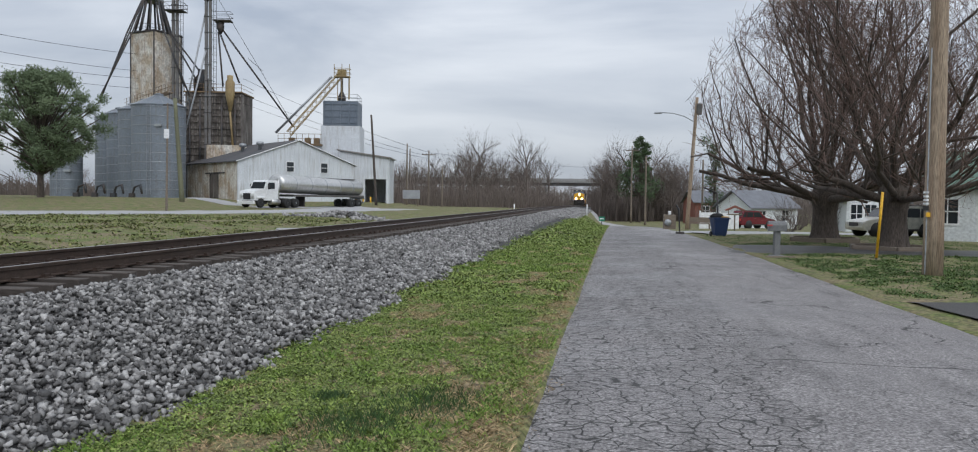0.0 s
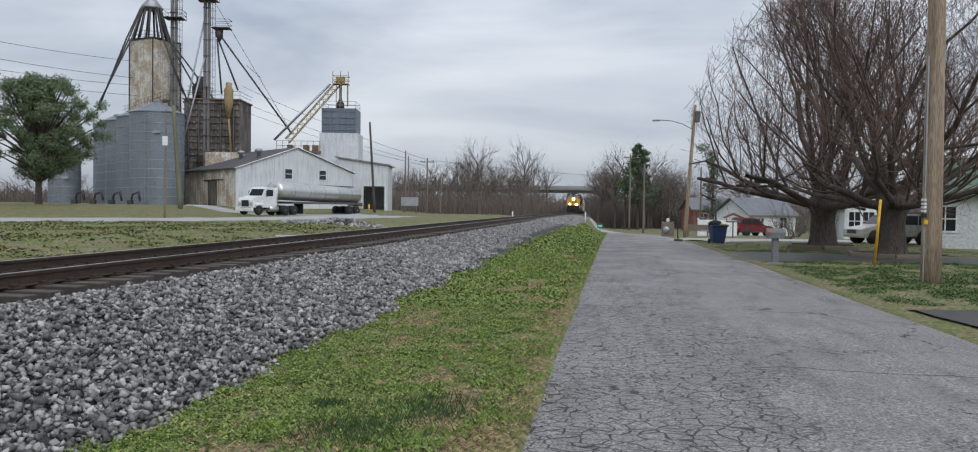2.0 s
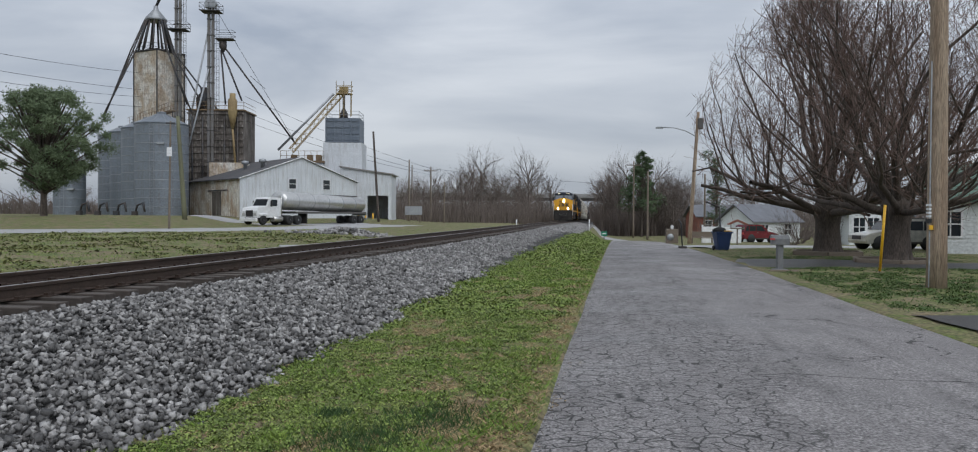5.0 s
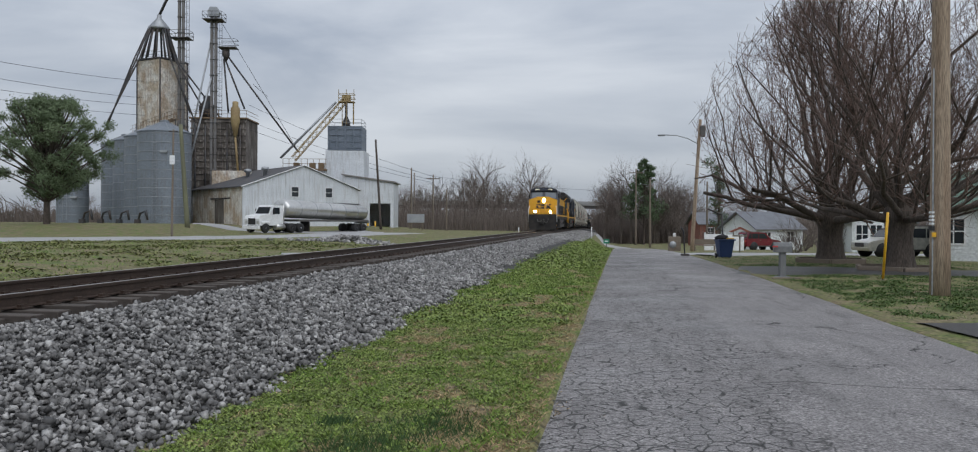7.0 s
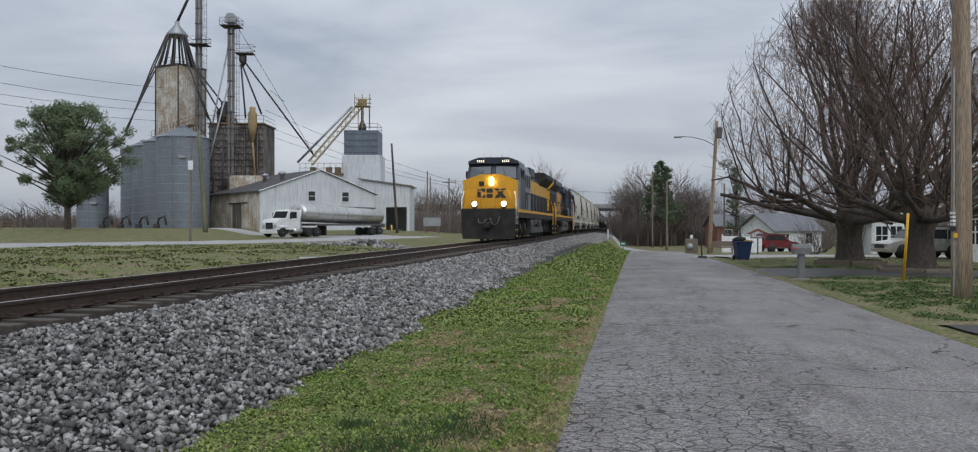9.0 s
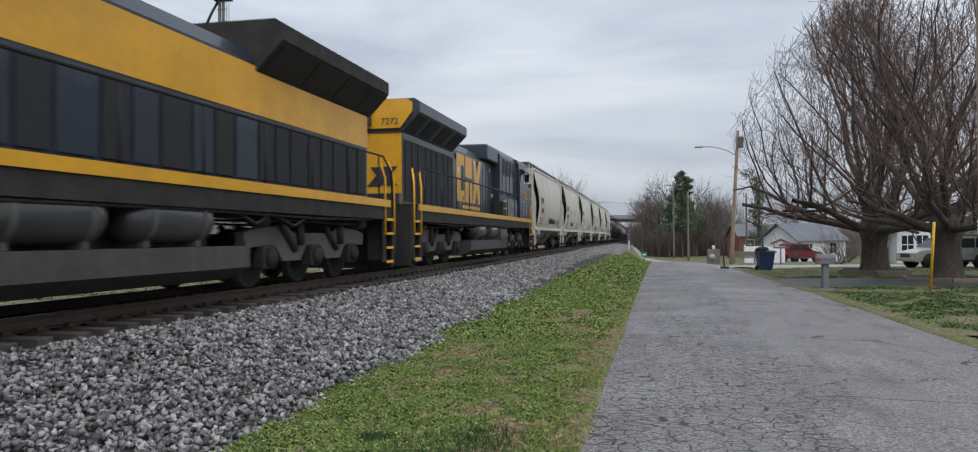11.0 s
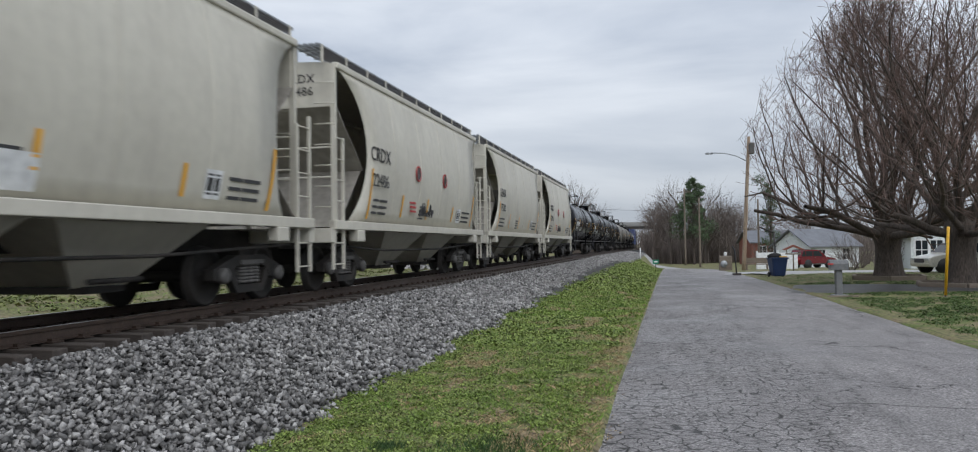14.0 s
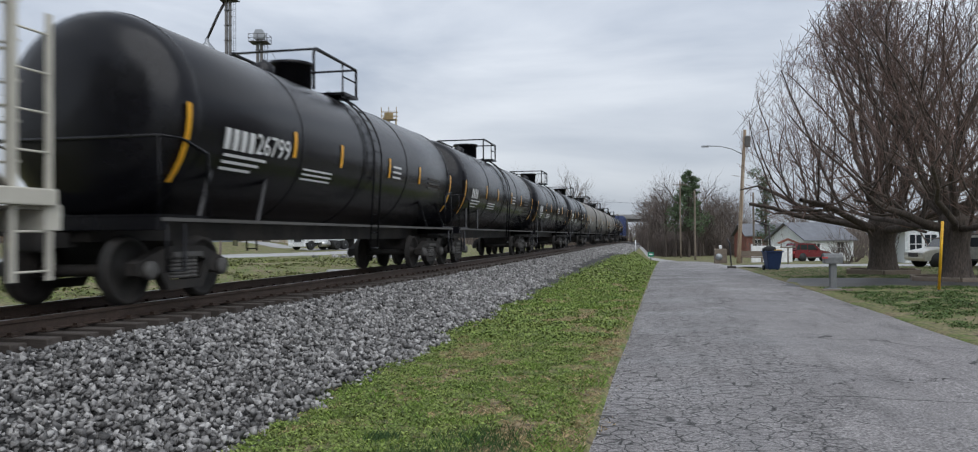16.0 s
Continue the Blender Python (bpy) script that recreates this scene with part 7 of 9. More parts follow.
        prism(bm, [(-0.9, 2.85), (-0.5, 2.85), (0.0, 2.3), (-0.4, 2.3)], 20.955, 20.965)
        prism(bm, [(-0.5, 2.84), (-0.1, 2.84), (-0.5, 2.31), (-0.9, 2.31)], 20.966, 20.972)
        box(bm, 0.2, 0.9, 20.955, 20.965, 2.3, 2.5)
        box(bm, 0.2, 0.9, 20.955, 20.965, 2.65, 2.85)
        part("emblem", bm, M["navy"], lo, "navy block emblem")
        # yellow block emblem along the flank the street sees
        for s in (-1,):
            bm = bmesh.new()
            x0, x1 = sorted((s * 1.054, s * 1.062))
            def blk(pts):
                prism(bm, [(u + 1.65, v + 0.16) for u, v in pts], x0, x1, 'x')
            blk([(13.3, 2.0), (12.1, 2.0), (12.1, 2.4), (12.65, 2.4), (12.65, 3.3), (12.1, 3.3), (12.1, 3.7), (13.3, 3.7)][::-1])
            blk([(11.95, 2.0), (10.85, 2.0), (10.85, 2.78), (11.95, 2.78)][::-1])
            blk([(11.95, 2.92), (10.85, 2.92), (10.85, 3.7), (11.95, 3.7)][::-1])
            blk([(9.2, 2.0), (9.75, 2.0), (10.1, 2.6), (10.3, 2.0), (10.75, 2.0), (10.45, 2.85), (10.75, 3.7), (10.3, 3.7), (10.0, 3.1), (9.7, 3.7), (9.2, 3.7), (9.65, 2.85)][::-1])
            part("flank_emblem", bm, M["yellow"], lo, "large yellow block emblem on the hood")
            for k in range(9):
                boxpart("lettering_bar", M["reflector"], lo, (x0, x1, 10.9 + k * 0.36, 11.16 + k * 0.36, 1.92, 2.04), label="small yellow lettering reduced to bars")
        for s in (-1, 1):
            # lower cabinet skin, louvres, grilles, doors and the cab window's sunshade
            skirt = boxpart("lower_cabinet", M["loco_grey"], lo, (*sorted((s * 1.352, s * 1.40)), 4.32, 7.6, 1.80, 2.62), 0.01, "grey lower cabinet doors")
            for y0, y1, z0, z1, x in ((4.55, 4.95, 2.15, 2.4, 1.40), (5.45, 5.9, 2.15, 2.4, 1.40), (2.25, 2.85, 1.95, 2.6, 1.54), (3.05, 3.7, 1.95, 2.6, 1.54)):
                bm = bmesh.new()
                box(bm, *sorted((s * x, s * (x + 0.012))), y0 - 0.04, y1 + 0.04, z0 - 0.04, z1 + 0.04)
                zz_ = z0
                while zz_ < z1 - 0.03:
                    prism(bm, [(s * (x + 0.012), zz_), (s * (x + 0.045), zz_ + 0.005), (s * (x + 0.012), zz_ + 0.04)], y0, y1)
                    zz_ += 0.065
                part("louvre", bm, M["galv"] if x < 1.5 else M["loco_grey"], lo, "slatted louvre panel")
            for y0 in (4.33, 5.2, 6.1, 7.0, 7.9):
                boxpart("cabinet_seam", M["black"], lo, (*sorted((s * 1.352, s * 1.366)), y0, y0 + 0.03, 2.64, 3.95))
            # nothing is sunk here: the door recess's shade is this panel's black
            boxpart("cab_rear_door", M["black"], lo, (*sorted((s * 1.352, s * 1.372)), 4.36, 4.95, 2.66, 3.5), 0.01, "flat black panel painting the shaded rear cab door recess")
            boxpart("window_pane", M["glass"], lo, (*sorted((s * 1.50, s * 1.556)), 2.55, 3.75, 3.46, 4.1), 0.02, "sliding cab window")
            boxpart("window_post", M["white"], lo, (*sorted((s * 1.557, s * 1.575)), 3.12, 3.18, 3.46, 4.1))
            bm = bmesh.new()
            prism(bm, [(s * 1.5, 4.2), (s * 1.5, 4.16), (s * 1.86, 3.9), (s * 1.87, 3.93)], 2.5, 3.8)
            part("sunshade", bm, M["navy"], lo, "tilted sheet sunshade")
            st = boxpart("step_box", M["undergear"], lo, (*sorted((s * 1.1, s * 1.5)), 7.7, 8.5, 1.8, 2.42), 0.02)
            for z in (2.1, 2.4):
                boxpart("step_edge", M["reflector"], st, (*sorted((s * 1.48, s * 1.51)), 7.72, 8.48, z, z + 0.035), label="yellow step edge")
            boxpart("walkway_lamp", M["reflector"], lo, (*sorted((s * 1.05, s * 1.1)), 8.75, 8.85, 2.55, 2.7), 0.01, "small amber walkway lamp")
            for y0, z0 in ((9.0, 2.2), (12.0, 3.65), (11.8, 2.1), (9.1, 3.6), (13.9, 2.2), (14.6, 3.2)):
                boxpart("latch", M["ink_white"] if z0 > 3 else M["black"], hood, (*sorted((s * 1.053, s * 1.066)), y0, y0 + 0.12, z0, z0 + 0.16))
            letters("road_number", "7272", 0.5, M["reflector"], lo, pose(s * 1.558, 2.75, 2.75, 90, 0, 90 * s))
    # side hand rails along the walkway
    for s in (-1, 1):
        m = M["navy"] if not lead else M["black"]
        handrail("walkway_rail", lo, [(s * 1.5, 4.6, 1.8), (s * 1.5, 4.9, 2.82), (s * 1.5, 20.7, 2.82), (s * 1.5, 21.3, 2.5), (s * 1.5, 21.4, 1.3)], M["black"], 0.024)
        for i in range(9):
            y = 5.6 + i * 1.85
            handrail("rail_post", lo, [(s * 1.5, y, 1.78), (s * 1.5, y, 2.82)], m, 0.022)
        bm = bmesh.new()
        pipe(bm, [(s * 1.45, 4.5, 1.3), (s * 1.47, 8, 1.28), (s * 1.45, 13, 1.3), (s * 1.45, 17, 1.26), (s * 1.45, 20, 1.3)], 0.03)
        pipe(bm, [(s * 1.4, 14, 1.32), (s * 1.46, 14.6, 1.12), (s * 1.4, 15.3, 1.3), (s * 1.46, 16, 1.1), (s * 1.4, 16.8, 1.3)], 0.025)
        part("air_line", bm, M["undergear"], lo)
        boxpart("walkway", M["undergear"], lo, (*sorted((s * 1.03, s * 1.54)), 4.4, 21.2, 1.745, 1.79))
    bm = bmesh.new()
    pipe(bm, [(0.3, 3.2, 4.74), (0.3, 3.2, 5.0)], 0.015)
    tube(bm, (0.7, 3.8, 4.7), (0.7, 3.8, 4.82), 0.12, n=12)
    box(bm, -0.6, -0.3, 3.0, 3.6, 4.7, 4.8, 0.03)
    part("roof_fittings", bm, M["undergear"], lo)
    return lo


def hopper_section(z):
    """Half width of the bulging side at a height."""
    return 1.36 + 0.25 * math.sin(math.pi * min(1, max(0, (z - 1.3) / 3.4)) ** 0.9)


def hopper_cut(z, straight):
    """How far the side is cut back from the end at a height."""
    if straight:
        return float(np.interp(z, [1.4, 2.7, 3.9, 4.55], [1.75, 1.75, 0.95, 0.9]))
    u = (z - 2.85) / 1.6
    return 0.95 + 1.1 * math.sqrt(max(0.0, 1 - u * u))


def hopper_car(straight=False):
    L = 13.75
    ca = thing("hopper_car", "weathered beige covered hopper wagon of a freight train", "hopper wagon", group="rail cars of the train")
    zs = [1.42, 1.7, 2.0, 2.3, 2.6, 2.9, 3.2, 3.5, 3.8, 4.1, 4.35, 4.55]
    for s in (-1, 1):
        v, f = [], []
        n = 13
        for z in zs:
            c = hopper_cut(z, straight)
            for i in range(n):
                y = c + (L - 2 * c) * i / (n - 1)
                v.append((s * hopper_section(z), y, z))
        for j in range(len(zs) - 1):
            for i in range(n - 1):
                o = j * n + i
                q = (o, o + 1, o + n + 1, o + n)
                f.append(q if s > 0 else q[::-1])
        me = raw("side_panel", v, f, M["hopper"], True)
        ob = part("side_panel", me, M["hopper"], ca, "bulging beige side panel")
        so = ob.modifiers.new("thick", 'SOLIDIFY')
        so.thickness = 0.02
        boxpart("side_sill", M["hopper"], ca, (*sorted((s * 1.40, s * 1.56)), 0.5, L - 0.5, 1.24, 1.42), 0.015, "pale side sill beam")
        boxpart("top_chord", M["hopper"], ca, (*sorted((s * 1.30, s * 1.44)), 0.88, L - 0.88, 4.5, 4.64), 0.03, "rounded top rail")
        # seams where the plates are welded
        for k in range(1, 5):
            y = 1.9 + k * (L - 3.8) / 5
            bm = bmesh.new()
            for z0, z1 in zip(zs[1:-1], zs[2:]):
                tube(bm, (s * hopper_section(z0), y, z0), (s * hopper_section(z1), y, z1), 0.012, n=5, caps=False)
            part("weld_seam", bm, M["hopper"], ca)
    # roof and running boards
    bm = bmesh.new()
    prism(bm, [(-1.34, 4.56), (1.34, 4.56), (1.2, 4.66), (0, 4.72), (-1.2, 4.66)], 0.95, L - 0.95)
    part("roof", bm, M["hopper"], ca)
    for s in (-1, 1):
        bm = bmesh.new()
        for k in range(5):
            x = s * (0.62 + k * 0.13)
            box(bm, x - 0.045, x + 0.045, 0.55, L - 0.55, 4.93, 4.96)
        for k in range(36):
            y = 0.6 + k * (L - 1.2) / 35
            box(bm, *sorted((s * 0.56, s * 1.2)), y - 0.015, y + 0.015, 4.90, 4.93)
        part("running_board", bm, M["galv"], ca, "open grating roof walkway")
        bm = bmesh.new()
        for k in range(11):
            y = 0.7 + k * (L - 1.4) / 10
            box(bm, *sorted((s * 1.16, s * 1.2)), y - 0.03, y + 0.03, 4.6, 4.96)
            box(bm, *sorted((s * 0.6, s * 0.64)), y - 0.03, y + 0.03, 4.64, 4.92)
        part("walkway_bracket", bm, M["hopper"], ca)
        bm = bmesh.new()
        for k in range(7):
            z = 4.68 + k * 0.036
            box(bm, *sorted((s * 1.17, s * 1.185)), 0.7, L - 0.7, z, z + 0.018)
        part("walkway_mesh", bm, M["dark_steel"], ca, "dark mesh under the roof walkway")
    for k in range(4):
        boxpart("roof_hatch", M["hopper"], ca, (-0.42, 0.42, 2.2 + k * 2.3, 3.8 + k * 2.3, 4.68, 4.82), 0.03)
    # ends
    for y0, s in ((0.0, 1), (L, -1)):
        def Y(d):
            return y0 + s * d
        boxpart("end_plate", M["hopper"], ca, (-1.32, 1.32, *sorted((Y(0.94), Y(0.97))), 3.75, 4.6), label="upper end sheet")
        bm = bmesh.new()
        for a, b in (((0.95, 3.76), (2.25, 2.55)), ((2.25, 2.55), (0.85, 1.3))):
            q = [(-1.36, Y(a[0]), a[1]), (1.36, Y(a[0]), a[1]), (1.42, Y(b[0]), b[1]), (-1.42, Y(b[0]), b[1])]
            vs = [bm.verts.new(p) for p in q]
            ws = [bm.verts.new((p[0], p[1] + s * 0.03, p[2])) for p in q]
            bm.faces.new(vs)
            bm.faces.new(ws[::-1])
            for i in range(4):
                bm.faces.new((vs[i], vs[(i + 1) % 4], ws[(i + 1) % 4], ws[i]))
        bmesh.ops.recalc_face_normals(bm, faces=bm.faces)
        # the sheet wears the darkened copy, so its shade is painted in
        part("slope_sheet", bm, M["hopper_shaded"], ca, "sloping hopper end sheet")
        for x in (-1.33, -0.45, 0.45, 1.33):
            boxpart("end_post", M["hopper"], ca, (x - 0.05, x + 0.05, *sorted((Y(0.86), Y(0.94))), 1.24, 4.6))
        boxpart("end_sill", M["hopper"], ca, (-1.5, 1.5, *sorted((Y(0.38), Y(0.62))), 0.98, 1.26), 0.01)
        boxpart("end_platform", M["hopper_shaded"], ca, (-1.45, 1.45, *sorted((Y(0.45), Y(0.95))), 1.2, 1.235))
        for sx in (-1, 1):
            lad = part("ladder", bmesh.new(), M["hopper"], ca)
            bm = bmesh.new()
            box(bm, *sorted((sx * 1.44, sx * 1.49)), *sorted((Y(0.5), Y(0.56))), 0.45, 3.3)
            box(bm, *sorted((sx * 1.44, sx * 1.49)), *sorted((Y(1.0), Y(1.06))), 0.45, 3.1)
            part("stile", bm, M["hopper"], lad)
            for z in np.arange(0.55, 3.2, 0.42):
                handrail("rung", lad, [(sx * 1.47, Y(0.52), float(z)), (sx * 1.47, Y(1.04), float(z))], M["hopper"], 0.014)
            for z in np.arange(1.7, 4.4, 0.42):
                handrail("rung", lad, [(sx * 0.95, Y(0.82), float(z)), (sx * 1.36, Y(0.82), float(z))], M["hopper"], 0.014)
            boxpart("jacking_pad", M["hopper"], ca, (*sorted((sx * 1.38, sx * 1.58)), *sorted((Y(1.55), Y(1.95))), 1.0, 1.24), 0.02)
        handrail("end_rail", ca, [(-1.3, Y(0.8), 2.3), (1.3, Y(0.8), 2.3)], M["hopper"], 0.018)
        handrail("end_rail", ca, [(-1.3, Y(0.8), 2.9), (1.3, Y(0.8), 2.9)], M["hopper"], 0.018)
        bm = bmesh.new()
        lathe(bm, [(0.24, Y(0.7)), (0.27, Y(0.71)), (0.27, Y(0.74)), (0.24, Y(0.75))], 18, 'y', (-0.75, 0, 2.1))
        tube(bm, (-0.98, Y(0.73), 2.1), (-0.52, Y(0.73), 2.1), 0.015, n=5)
        tube(bm, (-0.75, Y(0.73), 1.86), (-0.75, Y(0.73), 2.34), 0.015, n=5)
        part("brake_wheel", bm, M["undergear"], ca)
        coupler(ca, Y(0.1), s)
        freight_bogie(ca, Y(2.0))
    # centre sill and outlet bays
    boxpart("centre_sill", M["undergear"], ca, (-0.3, 0.3, 0.5, L - 0.5, 0.86, 1.22))
    for yc in (5.2, 8.55):
        bay = part("outlet_bay", bmesh.new(), M["hopper"], ca)
        for y_in, y_out in ((yc - 0.25, yc - 1.5), (yc + 0.25, yc + 1.5)):
            bm = bmesh.new()
            q = [(1.4, y_out, 1.24), (1.4, y_out + (0.5 if y_out < yc else -0.5), 1.24), (0.75, y_in, 0.42), (0.75, y_in - (0.25 if y_out < yc else -0.25), 0.42)]
            for sx in (-1, 1):
                vs = [bm.verts.new((sx * x, y, z)) for x, y, z in q]
                bm.faces.new(vs)
            a = [(1.38, y_out, 1.235), (-1.38, y_out, 1.235), (-0.73, y_in, 0.42), (0.73, y_in, 0.42)]
            bm.faces.new([bm.verts.new(p) for p in a])
            bmesh.ops.solidify(bm, geom=bm.faces[:], thickness=0.02)
            part("bay_sheet", bm, M["hopper"], bay, "sloping pale outlet sheet")
        for sx in (-1, 1):
            bm = bmesh.new()
            q = [(sx * 1.39, yc - 1.45, 1.23), (sx * 1.39, yc + 1.45, 1.23), (sx * 0.74, yc + 0.26, 0.43), (sx * 0.74, yc - 0.26, 0.43)]
            bm.faces.new([bm.verts.new(p) for p in q])
            bmesh.ops.solidify(bm, geom=bm.faces[:], thickness=0.02)
            part("bay_side", bm, M["hopper"], bay)
        boxpart("gate", M["undergear"], bay, (-0.85, 0.85, yc - 0.36, yc + 0.36, 0.34, 0.43), 0.01)
        tubepart("gate_bar", M["undergear"], bay, [(1.0, yc - 0.5, 0.5), (1.0, yc + 0.5, 0.5)], 0.035)
    tubepart("brake_pipe", M["undergear"], ca, [(1.2, 0.8, 0.95), (1.25, 4, 0.8), (1.25, 9, 0.8), (1.2, L - 0.8, 0.95)], 0.025)
    return ca


def side_x(z, d=0.012):
    return hopper_section(z) + d


def flat_on_side(name, parent, y, z, w, h, material, label="", lean=0.0):
    """A decal on the bulging side, following its curve."""
    v, f = [], []
    for j in range(5):
        zz = z + h * j / 4
        for k in (0, 1):
            v.append((side_x(zz, 0.022), y + w * k + lean * (zz - z), zz))
    for j in range(4):
        f.append((j * 2, j * 2 + 1, j * 2 + 3, j * 2 + 2))
    return part(name, raw(name, v, f, material), material, parent, label)


def mark_hopper(ca, code, number, rnd, style):
    """Lettering and patches on the side the street sees."""
    letters("reporting_mark", code, 0.46, M["ink"], ca, pose(side_x(3.1, 0.022), 2.85, 2.78, 90, 0, 90))
    letters("car_number", number, 0.42, M["ink"], ca, pose(side_x(2.6, 0.022), 2.85, 2.22, 90, 0, 90))
    letters("end_number", code + "\n" + number, 0.26, M["ink"], ca, pose(0.55, 0.93, 4.25, 90, 0, 0))
    for y, z, h in ((2.3, 1.5, 1.1), (4.5, 1.6, 0.55), (6.6, 1.6, 0.55), (9.2, 1.6, 0.45), (11.6, 1.5, 1.0)):
        flat_on_side("reflector_strip", ca, y, z, 0.09, h, M["reflector"], "yellow reflector strip")
    bm = bmesh.new()
    for k in range(3):
        for y, w in ((2.6, 0.3), (2.98, 0.5), (10.4, 0.35), (10.8, 0.5)):
            z = 1.62 + k * 0.14
            box(bm, side_x(z, 0.005), side_x(z, 0.02), y, y + w, z, z + 0.055)
    for k in range(4):
        z = 1.6 + k * 0.1
        box(bm, side_x(z, 0.005), side_x(z, 0.02), 6.0, 6.4 + 0.02 * k, z, z + 0.04)
    tagged(part("data_stencil", bm, M["ink"], ca, "small stencilled data lines"), kind="stuff")
    flat_on_side("data_plate", ca, 9.75, 1.6, 0.42, 0.42, M["white"], "white data plate")
    flat_on_side("plate_print", ca, 9.8, 1.66, 0.15, 0.3, M["ink"])
    flat_on_side("plate_print", ca, 10.0, 1.66, 0.12, 0.3, M["ink"])
    if style == "disc":
        for y, z in ((5.6, 2.75), (8.1, 2.75)):
            bm = bmesh.new()
            lathe(bm, [(0, side_x(z, 0.03)), (0.17, side_x(z, 0.03))], 20, 'x', (0, y, z))
            disc = part("round_sign", bm, M["white"], ca, "white round sign with a red rim")
            bm = bmesh.new()
            lathe(bm, [(0.17, side_x(z, 0.02)), (0.17, side_x(z, 0.036)), (0.205, side_x(z, 0.036)), (0.205, side_x(z, 0.02))], 20, 'x', (0, y, z))
            part("red_rim", bm, M["ink_red"], disc)
        bm = bmesh.new()
        for k in range(4):
            box(bm, side_x(1.9, 0.02), side_x(1.9, 0.03), 5.15, 5.6, 1.75 + k * 0.11, 1.8 + k * 0.11)
        part("red_stencil", bm, M["ink_red"], ca, "red stencilled warning lines")
    if style in ("scrawl", "disc"):
        bm = bmesh.new()
        y = 6.5 if style == "scrawl" else 6.0
        for k in range(13 if style == "scrawl" else 6):
            h = rnd.uniform(0.15, 0.42)
            z = 1.68
            x = side_x(1.8, 0.028)
            a, b = (x, y, z), (x, y + rnd.uniform(-0.05, 0.18), z + h)
            tube(bm, a, b, 0.022, n=4)
            tube(bm, b, (x, y + rnd.uniform(0.12, 0.26), z + rnd.uniform(0, 0.2)), 0.022, n=4)
            y += rnd.uniform(0.16, 0.25)
        tagged(part("spray_scrawl", bm, M["ink"], ca, "black sprayed scrawl"), kind="stuff")
    if style == "patch":
        for y, w, h in ((4.6, 0.9, 0.5), (5.9, 0.8, 0.4), (3.9, 0.5, 0.3)):
            flat_on_side("paint_patch", ca, y, 1.5, w, h, M["white"], "fresh pale paint patch")


